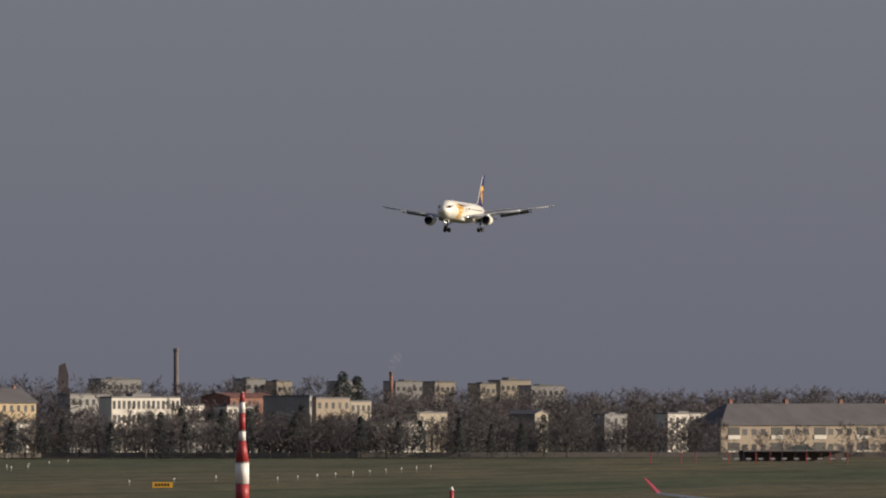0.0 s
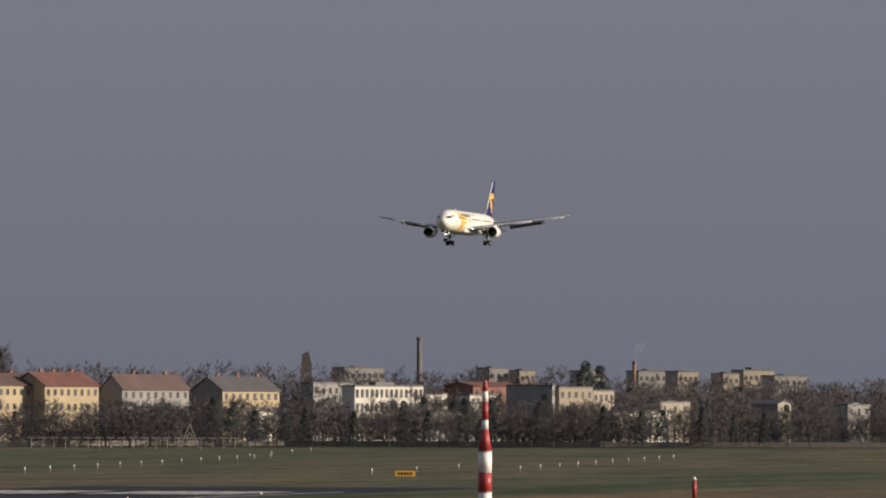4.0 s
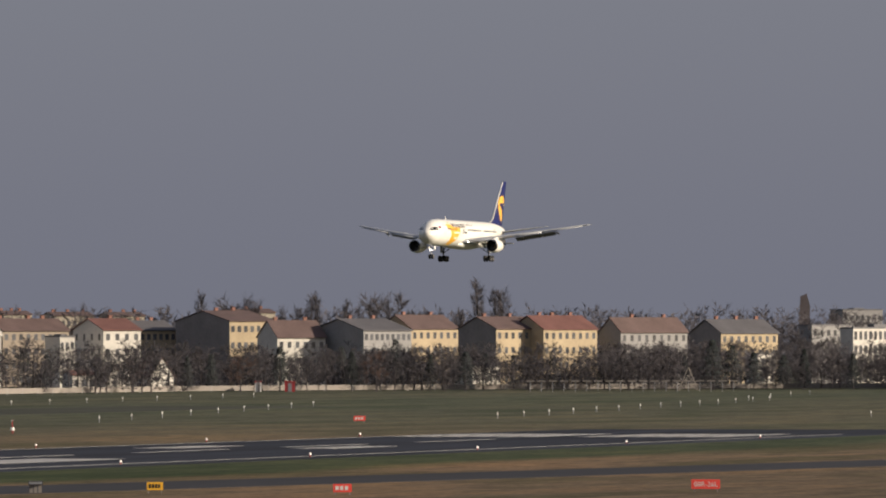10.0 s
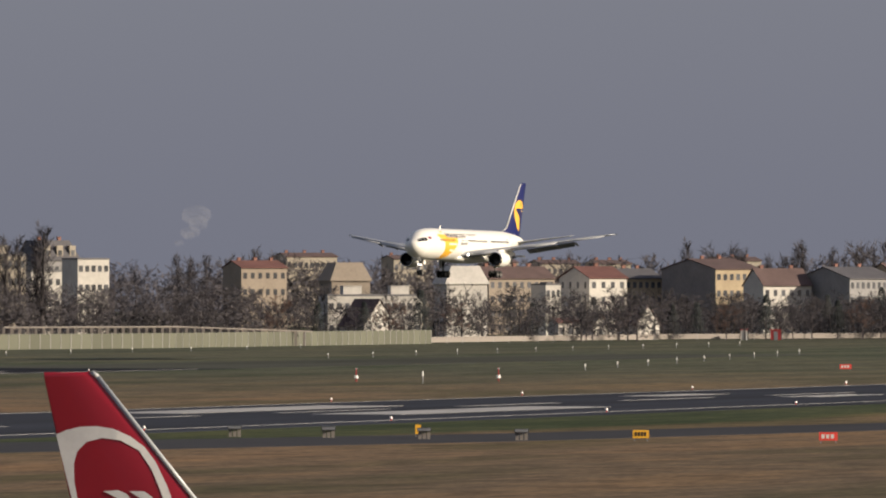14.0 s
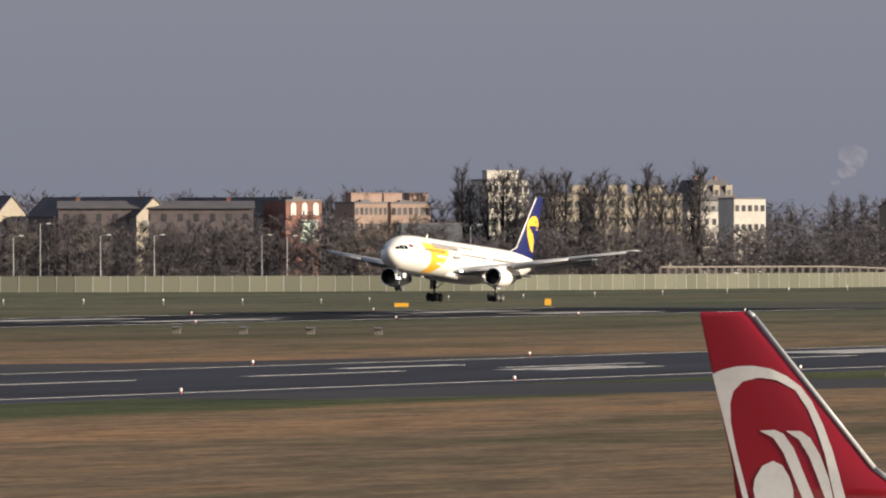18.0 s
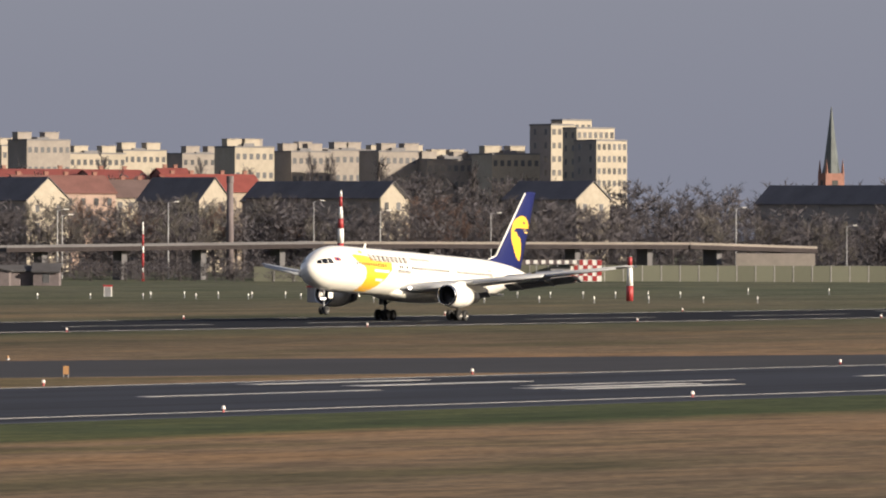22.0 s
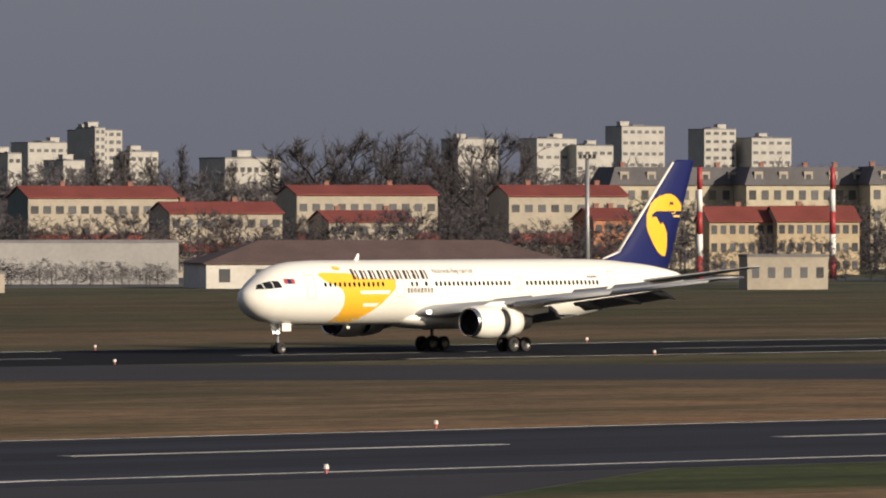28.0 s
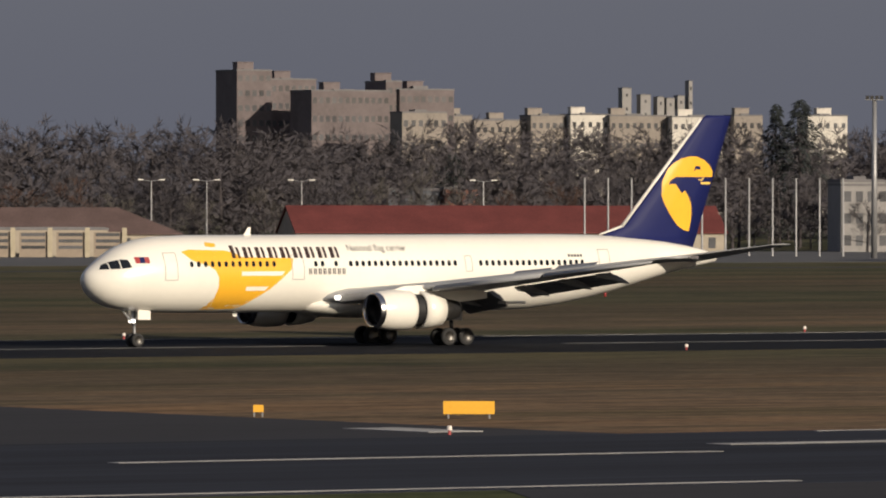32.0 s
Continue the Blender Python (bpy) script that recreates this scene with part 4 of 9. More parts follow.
# ---- trees ----
def grow(rng, height, spread, kind, lite=False, fine=False):
    """Trunk and limbs as rods, twigs as slivers; returns two lists of (points, faces)."""
    wood_v, wood_f, tw_v, tw_f = [], [], [], []
    joined = lite or fine
    twig_n = 10 if fine else 6 if lite else 6 if kind == "poplar" else 13
    twig_w = 0.0036 if fine else 0.0048 if lite else 0.0034 if kind == "poplar" else 0.0029
    fork0, fork1 = (4, 4) if joined else (5, 5)

    def rod(p, q, r0, r1, n):
        t = (q - p).to_track_quat("Z", "Y").to_matrix()
        o = len(wood_v)
        for c, r in ((p, r0), (q, r1)):
            for i in range(n):
                a = 2 * math.pi * i / n
                wood_v.append(c + t @ Vector((r * math.cos(a), r * math.sin(a), 0)))
        for i in range(n):
            wood_f.append((o + i, o + (i + 1) % n, o + n + (i + 1) % n, o + n + i))

    def sliver(p, q, w):
        d = (q - p).normalized()
        s = d.cross(Vector((rng.uniform(-1, 1), rng.uniform(-1, 1), rng.uniform(-1, 1)))).normalized() * w
        o = len(tw_v)
        tw_v.extend((p - s, p + s, q))
        tw_f.append((o, o + 1, o + 2))

    def limb(p, d, ln, r, level):
        bend = Vector((rng.uniform(-1, 1), rng.uniform(-1, 1), rng.uniform(-0.1, 0.9))) * 0.3
        mid = p + d * ln * 0.5
        q = mid + (d + bend).normalized() * ln * 0.5
        if level < (1 if joined else 2):
            rod(p, mid, r, r * 0.75, 3 if joined else 5)
            rod(mid, q, r * 0.75, r * 0.4, 3 if joined else 5)
        else:
            sliver(p, q, r)
        if level >= 2:
            for _ in range(twig_n):
                b = p.lerp(q, rng.uniform(0.1, 1.0))
                dd = (d * 0.8 + Vector((rng.uniform(-1, 1), rng.uniform(-1, 1), rng.uniform(-0.5, 1.0))) * 0.75).normalized()
                sliver(b, b + dd * rng.uniform(0.03, 0.085) * height, twig_w * height)
            return
        for _ in range(fork1 if level == 1 else fork0):
            s = rng.uniform(0.3, 1.0)
            b = p.lerp(mid, s * 2) if s < 0.5 else mid.lerp(q, s * 2 - 1)
            side = Vector((rng.uniform(-1, 1), rng.uniform(-1, 1), rng.uniform(-0.2, 0.8))).normalized()
            up = 0.55 if kind == "poplar" else 0.0
            limb(b, (d * 0.75 + side * (0.8 - up * 0.8) + Vector((0, 0, up))).normalized(), ln * rng.uniform(0.42, 0.66), r * 0.5, level + 1)

    top = Vector((rng.uniform(-0.3, 0.3), rng.uniform(-0.3, 0.3), height * (0.90 if kind == "poplar" else 0.62)))
    rod(Vector((0, 0, -0.3)), top * 0.5, height * 0.015, height * 0.011, 4 if joined else 7)
    rod(top * 0.5, top, height * 0.011, height * 0.004, 4 if joined else 6)
    n = 30 if kind == "poplar" else 11
    low = 0.10 if kind == "bush" or joined else 0.24
    for i in range(n):
        u = 0.10 + 0.88 * i / n if kind == "poplar" else low + (1 - low) * i / (n - 1)
        a = i * 2.4 + rng.uniform(-0.4, 0.4)
        if kind == "poplar":
            d = Vector((math.cos(a) * 0.34, math.sin(a) * 0.34, 1)).normalized()
            limb(top * u, d, height * 0.21 * (1.1 - 0.62 * u), height * 0.0030, 1)
        else:
            d = Vector((math.cos(a) * spread, math.sin(a) * spread, 0.2 + 0.9 * u)).normalized()
            limb(top * u, d, height * 0.36 * (1.05 - 0.40 * u), height * 0.006, 0 if i % 2 else 1)
    # the thick of the crown, where the twigs of a wood close up
    if joined:
        mid, rx, rz = (0.40, 0.34, 0.38) if kind == "bush" else (0.50, 0.12, 0.40) if kind == "poplar" else (0.46, 0.27, 0.40)
        for _ in range(130 if lite else 240):
            v = Vector((rng.gauss(0, 1), rng.gauss(0, 1), rng.gauss(0, 1))).normalized() * rng.random() ** 0.4
            c = Vector((v.x * rx, v.y * rx, mid + v.z * rz)) * height
            e = Vector((rng.uniform(-1, 1), rng.uniform(-1, 1), rng.uniform(-0.2, 1))).normalized() * height * rng.uniform(0.03, 0.055)
            sliver(c - e, c + e, height * rng.uniform(0.010, 0.020))
    # true height
    k = height / max(p.z for p in tw_v)
    for p in tw_v + wood_v:
        p.z *= k
    return (wood_v, wood_f), (tw_v, tw_f)


def conifer(rng, height, spread):
    v, f = [], []
    n = 1100
    for i in range(n):
        u = rng.random() ** 0.75
        z = height * (0.06 + 0.94 * u)
        r = spread * (1 - u) ** 0.65 * (0.8 + 0.25 * math.sin(u * 34)) + 0.06
        a = rng.uniform(0, 2 * math.pi)
        rr = r * math.sqrt(rng.uniform(0.25, 1.0))
        p = Vector((rr * math.cos(a), rr * math.sin(a), z))
        q = p + Vector((math.cos(a), math.sin(a), -0.45)) * height * 0.045 + Vector((0, 0, rng.uniform(-0.1, 0.1)))
        s = Vector((-math.sin(a), math.cos(a), rng.uniform(-0.5, 0.5))) * height * 0.016
        o = len(v)
        v.extend((p - s, p + s, q))
        f.append((o, o + 1, o + 2))
    return v, f


def mesh_of(name, v, f, material):
    me = bpy.data.meshes.new(name)
    me.from_pydata([tuple(p) for p in v], [], f)
    me.materials.append(material)
    return me


PROTO = {}


def tree_proto(kind, k, lite=False, fine=False):
    """Trees 10 m tall, built once each and copied at their true heights."""
    key = (kind, k, lite, fine)
    if key in PROTO:
        return PROTO[key]
    rng = random.Random(k * 17 + len(kind) * 101)
    if kind == "conifer":
        wood = ([], [])
        bm = tube(bmesh.new(), (0, 0, -0.3), (0, 0, 9.4), 0.16, 0.02, 6)
        me = bpy.data.meshes.new("trunk")
        bm.to_mesh(me)
        bm.free()
        me.materials.append(BARK)
        cv, cf = conifer(rng, 10.0, 2.5 + 0.5 * k)
        crown = mesh_of("crown", cv, cf, NEEDLE)
    else:
        (wv, wf), (tv, tf) = grow(rng, 10.0, {"poplar": 0.3, "broad": 1.25, "bush": 1.7, "pale": 1.2, "rust": 1.25}[kind], kind, lite, fine)
        me = mesh_of("trunk", wv, wf, BARK)
        crown = mesh_of("crown", tv, tf, {"pale": TWIG_PALE, "rust": TWIG_RUST}.get(kind, TWIG))
    PROTO[key] = (me, crown)
    return PROTO[key]


TREE_LABEL = {"broad": "bare winter tree with a rounded crown of brown twigs", "poplar": "tall bare poplar with a narrow upright crown", "bush": "bare brown bush with dense twigs",
              "pale": "bare birch with pale twigs", "rust": "tree with rusty brown withered leaves", "conifer": "dark green conifer with drooping boughs"}


def tree(kind, k, x, y, h, wide=1.0, turn=0.0):
    trunk, crown = tree_proto(kind, k)
    s = h / 10.0
    T = root({"poplar": "poplar_tree", "bush": "bush", "conifer": "conifer_tree"}.get(kind, "bare_tree"), pose(x, y, 0, 0, 0, turn) @ Matrix.Diagonal((s * wide, s * wide, s, 1)), TREE_LABEL[kind], "bush" if kind == "bush" else "tree", kind + " trees by the airfield")
    for nm, me in (("trunk", trunk), ("crown", crown)):
        o = new(nm, me)
        o.parent = T
    return T


def polar(az, d):
    return d * math.sin(radians(az)), d * math.cos(radians(az))


def trees(az0, az1, d0, d1, h0, h1, n, kinds, seed, wide=1.0):
    """A loose row of single trees between two bearings."""
    rng = random.Random(seed)
    for i in range(n):
        az = az0 + (az1 - az0) * (i + rng.uniform(0.15, 0.85)) / n
        x, y = polar(az, rng.uniform(d0, d1))
        tree(rng.choice(kinds), rng.randrange(3), x, y, rng.uniform(h0, h1), wide * rng.uniform(0.85, 1.2), rng.uniform(0, 360))


def woods(az0, az1, d0, d1, h0, h1, n, kinds, seed, label="dense belt of bare brown winter trees", wide=1.15, fine=False):
    """A wood whose trees nobody could count, as one joined mesh."""
    rng = random.Random(seed)
    vs, fs, mi, off = [], [], [], 0
    mats, slot = [], {}
    for i in range(n):
        az = az0 + (az1 - az0) * (i + rng.uniform(-0.6, 0.6)) / n
        x, y = polar(az, rng.uniform(d0, d1))
        kind = rng.choice(kinds)
        trunk, crown = tree_proto(kind, rng.randrange(3), True, fine)
        s, wd, a = rng.uniform(h0, h1) / 10.0, wide * rng.uniform(0.85, 1.3), rng.uniform(0, 2 * math.pi)
        for me in (trunk, crown):
            co = np.empty(len(me.vertices) * 3, np.float32)
            me.vertices.foreach_get("co", co)
            co = co.reshape(-1, 3)
            c, sn = math.cos(a) * s * wd, math.sin(a) * s * wd
            out = np.stack((x + c * co[:, 0] - sn * co[:, 1], y + sn * co[:, 0] + c * co[:, 1], s * co[:, 2]), 1)
            nl = len(me.loops)
            li = np.empty(nl, np.int32)
            me.loops.foreach_get("vertex_index", li)
            lt = np.empty(len(me.polygons), np.int32)
            me.polygons.foreach_get("loop_total", lt)
            m = me.materials[0]
            if m.name not in slot:
                slot[m.name] = len(mats)
                mats.append(m)
            vs.append(out)
            fs.append((li + off, lt))
            mi.append(np.full(len(lt), slot[m.name], np.int32))
            off += len(co)
    V = np.concatenate(vs)
    L = np.concatenate([f[0] for f in fs])
    T = np.concatenate([f[1] for f in fs])
    me = bpy.data.meshes.new("woods")
    me.vertices.add(len(V))
    me.vertices.foreach_set("co", V.astype(np.float32).ravel())
    me.loops.add(len(L))
    me.loops.foreach_set("vertex_index", L)
    me.polygons.add(len(T))
    me.polygons.foreach_set("loop_start", np.concatenate(([0], np.cumsum(T)[:-1])).astype(np.int32))
    me.polygons.foreach_set("loop_total", T)
    for m in mats:
        me.materials.append(m)
    me.polygons.foreach_set("material_index", np.concatenate(mi))
    me.update()
    me.validate()
    return tagged(new("woods", me), label, "trees", "", "stuff")


# ---- the town: houses and halls ----
def modern_hall():
    """A yellow hall of stacked flat volumes, striped by shading slats, with a coral stair tower and a low annexe."""
    M = root("modern_hall", pose(1286.4, 902.1, 0, 0, 0, -39.7), "yellow modern hall with slatted upper storey and coral stair tower", "hall")
    part("lower_storey", boxed(-9.5, 9.5, -9, 9, -0.3, 9.6), HALL_YELLOW, M)
    part("roof_slab", boxed(-9.8, 9.8, -9.3, 9.3, 9.6, 9.95), HALL_CREAM, M)
    part("upper_storey", boxed(-4.6, 5.6, -7, 7, 9.95, 12.6), HALL_YELLOW, M)
    part("roof_slab", boxed(-4.9, 5.9, -7.3, 7.3, 12.6, 12.9), HALL_CREAM, M)
    for z in (10.3, 10.9, 11.5, 12.1):
        part("shading_slat", boxed(-4.7, 5.7, -7.35, -7.0, z, z + 0.22), HALL_RED, M, "coral shading slat")
    for z in (7.2, 8.6):
        part("cornice", boxed(-9.6, 9.6, -9.2, -9.0, z, z + 0.3), HALL_CREAM, M)
    for wx, ww, wz in ((-6.8, 2.6, 4.2), (-2.4, 2.6, 4.2), (3.4, 4.2, 1.0)):
        part("window_band", boxed(wx, wx + ww, -9.06, -8.98, wz, wz + 1.6), PANE, M)
    part("stair_tower", boxed(-8.2, -5.4, -6, 2, 9.95, 13.2), HALL_RED, M, "coral stair tower")
    N = root("hall_annexe", pose(1287.0, 876.5, 0, 0, 0, -48), "low cream annexe with coral panels and a flat roof", "hall")
    part("wall", boxed(-12, 12, -4, 4, -0.3, 4.4), HALL_CREAM, N)
    part("roof_slab", boxed(-12.2, 12.2, -4.2, 4.2, 4.4, 4.65), HALL_CREAM, N)
    for k in range(6):
        x0 = -11.4 + k * 3.9
        part("wall_panel", boxed(x0, x0 + 1.9, -4.06, -3.99, 0.8, 3.8), (HALL_RED, PANE, HALL_CREAM)[k % 3], N)


def town():
    # houses beyond the eastern fence
    H = house(2231.0, 390.5, -44, 66.0, 14.0, 7.8, 5.4, "h", PL_BEIGE, SLATE, 2, 0, 0, 4, "long beige apartment house with a big dark hipped roof", "apartment_house", "house", flank=FIREWALL_SHADE)
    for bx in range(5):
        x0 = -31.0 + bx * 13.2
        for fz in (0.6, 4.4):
            # a thin black sheet on the wall paints the shade of each loggia
            part("loggia", boxed(x0, x0 + 3.6, -7.04, -6.98, fz, fz + 2.9), BLACK, H, "flat black panel painted as loggia shade")
            part("loggia_parapet", boxed(x0 - 0.1, x0 + 3.7, -7.30, -7.05, fz - 0.1, fz + 0.95), PL_WHITE, H, "white loggia parapet")
            for wx in (5.2, 8.0, 10.8):
                window_on(H, 1.5, 1.5, pose(x0 + wx, -7.0, fz + 1.75))
    house(2384.1, 453.1, -35.2, 14.3, 5.0, 10.5, 0.8, "f", PL_WHITE, FELT, 3, 6, 0, 0, "white plastered apartment house with flat grey roof among bare trees", "apartment_house", "house")
    house(2407.9, 477.2, -34.8, 8.5, 5.0, 10.2, 0.8, "f", PL_GREY, FELT, 3, 3, 0, 0, "grey rendered apartment house with flat grey roof among bare trees", "apartment_house", "house", far=True)
    house(2355.1, 488.7, -34.3, 4.8, 10.0, 10.6, 0.9, "y", PL_CREAM, FELT, 3, 2, 0, 0, "cream plastered town house with flat grey roof among bare trees", "town_house", "house", flank=FIREWALL_SHADE)
    house(2281.3, 500.5, -33.6, 10.9, 5.0, 10.8, 0.6, "f", PL_CREAM, FELT, 3, 3, 0, 0, "cream plastered apartment house with flat grey roof among bare trees", "apartment_house", "house")
    house(2255.9, 507.1, -33.3, 20.0, 14.7, 8.5, 0.3, "f", PL_WHITE, FELT, 2, 6, 5, 0, "low white house with a row of round-headed windows", "low_house", "house")
    house(2301.1, 541.7, -16.9, 1.2, 14.0, 15.1, 0.4, "f", PL_GREY, FELT, 4, 1, 0, 0, "tall grey house wall with a white lit edge", "apartment_house", "house")
    house(2315.2, 534.5, -32.9, 12.3, 5.0, 14.6, 0.4, "f", PL_BEIGE, FELT, 4, 5, 0, 0, "beige plastered apartment house with flat grey roof among bare trees", "apartment_house", "house")
    house(2344.5, 533.7, -33.2, 7.7, 5.0, 13.8, 0.3, "f", PL_CREAM, FELT, 4, 4, 0, 0, "cream plastered apartment house with flat grey roof among bare trees", "apartment_house", "house")
    house(2232.3, 549.1, -32.0, 20.3, 5.0, 8.0, 0.3, "f", PL_GREY, FELT, 2, 5, 0, 0, "grey rendered low house with flat grey roof among bare trees", "low_house", "house")
    house(2212.7, 529.0, -32.5, 9.5, 5.0, 5.7, 0.4, "f", PL_WHITE, FELT, 2, 4, 0, 0, "white cube house by the fence", "low_house", "house")
    house(2222.1, 525.9, -32.7, 4.7, 5.0, 5.4, 0.3, "f", PL_WHITE, FELT, 2, 2, 0, 0, "white plastered low house with flat grey roof among bare trees", "low_house", "house")
    house(2357.6, 569.5, -32.4, 10.5, 5.0, 12.6, 0.5, "f", PL_WHITE, FELT, 4, 5, 0, 0, "white plastered apartment house with flat grey roof among bare trees", "apartment_house", "house")
    house(2538.0, 611.8, -32.4, 18.5, 12.0, 15.4, 1.1, "x", BRICK_R, TILE_DULL, 4, 6, 0, 1, "red brick apartment house with red tiled roof among bare trees", "apartment_house", "house", far=True)
    house(2337.2, 590.6, -31.6, 25.4, 5.0, 14.9, 1.2, "f", PL_WHITE, FELT, 4, 14, 0, 0, "long white school with rows of tall windows", "school", "house", "", (1.3, 2.2))
    house(2363.6, 584.2, -32.1, 8.4, 5.0, 12.9, 0.5, "f", PL_WHITE, FELT, 3, 5, 0, 0, "white plastered apartment house with flat grey roof among bare trees", "apartment_house", "house")
    house(2426.9, 629.1, -31.4, 15.4, 5.0, 15.8, 0.5, "f", PL_GREY, FELT, 4, 6, 0, 0, "grey rendered apartment house with flat grey roof among bare trees", "apartment_house", "house", far=True)
    house(2206.8, 589.0, -31.0, 6.3, 5.0, 8.3, 0.3, "f", PL_WHITE, FELT, 2, 2, 0, 0, "white plastered low house with flat grey roof among bare trees", "low_house", "house")
    house(2240.9, 605.1, -30.8, 20.2, 11.4, 13.8, 3.3, "x", PL_YELLOW, SLATE, 4, 8, 0, 3, "yellow plastered apartment house with dark slate roof among bare trees", "apartment_house", "house", flank=FIREWALL_SHADE)
    # far roofs in the east
    house(3218.8, 761.3, -56.7, 6.1, 14.0, 22.0, 0.8, "f", PL_CREAM, FELT, 4, 3, 0, 0, "cream plastered distant block with flat grey roof among bare trees", "distant_block", "house", far=True)
    house(3329.9, 725.4, -57.7, 8.1, 14.0, 22.1, 0.6, "f", PL_CREAM, FELT, 4, 4, 0, 0, "cream plastered distant block with flat grey roof among bare trees", "distant_block", "house", far=True)
    house(3333.0, 709.5, -58.0, 6.3, 14.0, 21.4, 0.8, "f", PL_CREAM, FELT, 4, 3, 0, 0, "cream plastered distant block with flat grey roof among bare trees", "distant_block", "house", far=True)
    house(3425.8, 759.2, -57.4, 13.9, 14.0, 22.6, 0.9, "f", PL_GREY, FELT, 4, 6, 0, 0, "grey rendered distant block with flat grey roof among bare trees", "distant_block", "house", far=True)
    house(3434.1, 720.0, -58.1, 12.6, 14.0, 23.0, 1.3, "f", PL_CREAM, FELT, 4, 6, 0, 0, "cream plastered distant block with flat grey roof among bare trees", "distant_block", "house", far=True)
    house(3338.8, 687.7, -58.3, 13.5, 14.0, 20.6, 0.8, "f", PL_GREY, FELT, 4, 6, 0, 0, "grey rendered distant block with flat grey roof among bare trees", "distant_block", "house", far=True)
    house(3206.1, 819.5, -55.6, 15.3, 14.0, 22.9, 0.8, "f", PL_GREY, FELT, 4, 7, 0, 0, "grey rendered distant block with flat grey roof among bare trees", "distant_block", "house", far=True)
    house(3216.6, 771.5, -56.5, 7.5, 14.0, 22.9, 0.8, "f", PL_GREY, FELT, 4, 3, 0, 0, "grey rendered distant block with flat grey roof among bare trees", "distant_block", "house", far=True)
    house(3419.8, 782.5, -57.1, 9.3, 14.0, 22.6, 0.9, "f", PL_GREY, FELT, 4, 4, 0, 0, "grey rendered distant block with flat grey roof among bare trees", "distant_block", "house", far=True)
    # the yellow terrace
    house(2234.9, 703.2, -28.5, 17.2, 19.3, 14.6, 2.9, "x", PL_GREY, SLATE, 4, 9, 0, 2, "grey rendered apartment house with a band of white windows", "apartment_house", "house")
    house(2251.0, 692.7, -28.8, 16.9, 12.0, 15.1, 3.4, "x", PL_YELLOW, TILE_BROWN, 4, 7, 0, 2, "yellow plastered apartment house with brown tiled roof among bare trees", "apartment_house", "house")
    house(2233.9, 665.3, -29.4, 16.9, 14.0, 15.0, 2.9, "x", PL_YELLOW, TILE_BROWN, 4, 7, 0, 2, "yellow plastered apartment house with brown tiled roof among bare trees", "apartment_house", "house", flank=FIREWALL_SHADE)
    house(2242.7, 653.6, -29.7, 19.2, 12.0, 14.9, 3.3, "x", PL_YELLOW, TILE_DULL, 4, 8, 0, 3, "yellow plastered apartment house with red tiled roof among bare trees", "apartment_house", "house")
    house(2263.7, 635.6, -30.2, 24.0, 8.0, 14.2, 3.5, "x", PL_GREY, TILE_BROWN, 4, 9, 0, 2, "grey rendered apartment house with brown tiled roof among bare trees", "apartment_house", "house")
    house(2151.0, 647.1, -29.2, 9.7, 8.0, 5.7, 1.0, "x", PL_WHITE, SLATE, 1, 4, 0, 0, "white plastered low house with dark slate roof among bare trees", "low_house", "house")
    house(2244.9, 743.7, -39.7, 13.8, 26.6, 17.1, 2.6, "x", PL_YELLOW, TILE_BROWN, 4, 7, 0, 2, "yellow plastered apartment house with brown tiled roof among bare trees", "apartment_house", "house", flank=FIREWALL_SHADE)
    house(2250.8, 767.6, -39.1, 11.3, 12.0, 14.8, 2.4, "x", PL_YELLOW, SLATE, 4, 6, 0, 2, "yellow plastered apartment house with dark slate roof among bare trees", "apartment_house", "house")
    house(2224.8, 719.0, -44.0, 14.0, 11.0, 13.0, 4.1, "x", PL_WHITE, TILE_BROWN, 3, 6, 0, 2, "white plastered apartment house with brown tiled roof among bare trees", "apartment_house", "house")
    house(2126.6, 735.4, -42.9, 10.5, 16.0, 14.7, 2.7, "x", PL_WHITE, TILE_DULL, 4, 4, 4, 1, "white plastered apartment house with red tiled roof among bare trees", "apartment_house", "house")
    house(2108.4, 741.4, -46.6, 4.0, 9.0, 12.9, 0.8, "f", PL_WHITE, FELT, 3, 3, 0, 0, "white plastered apartment house with flat grey roof among bare trees", "apartment_house", "house")
    house(2034.8, 703.0, -30.9, 4.4, 3.8, 3.2, 2.9, "y", PL_WHITE, TILE_BROWN, 1, 1, 0, 0, "small white gabled cottage with brown tiled roof", "cottage", "house")
    house(2021.1, 687.4, -31.2, 6.9, 6.6, 3.8, 4.2, "y", PL_WHITE, TILE_BROWN, 2, 2, 0, 0, "white gabled cottage with a steep brown roof", "cottage", "house")
    house(2005.5, 700.4, -50.7, 5.9, 7.0, 4.1, 0.9, "x", PL_WHITE, TILE_DULL, 1, 3, 0, 0, "white plastered cottage with red tiled roof among bare trees", "cottage", "house")
    # houses over the long wall
    house(2103.4, 761.9, -55.0, 10.4, 12.0, 13.2, 4.5, "m", PL_WHITE, PL_WHITE, 4, 0, 0, 0, "blank white gable wall of an apartment house", "apartment_house", "house")
    house(2112.1, 795.8, -54.3, 9.9, 12.0, 14.0, 4.6, "m", PL_BEIGE, PL_BEIGE, 4, 0, 0, 0, "blank brownish gable wall of an apartment house", "apartment_house", "house")
    house(2232.9, 795.0, -40.3, 19.9, 12.0, 14.8, 2.9, "x", PL_BEIGE, TILE_BROWN, 4, 9, 0, 3, "beige plastered apartment house with brown tiled roof among bare trees", "apartment_house", "house")
    house(2002.1, 747.9, -57.2, 22.7, 10.0, 10.3, 0.5, "f", PL_WHITE, FELT, 2, 12, 0, 2, "long low white flat-roofed house", "apartment_house", "house")
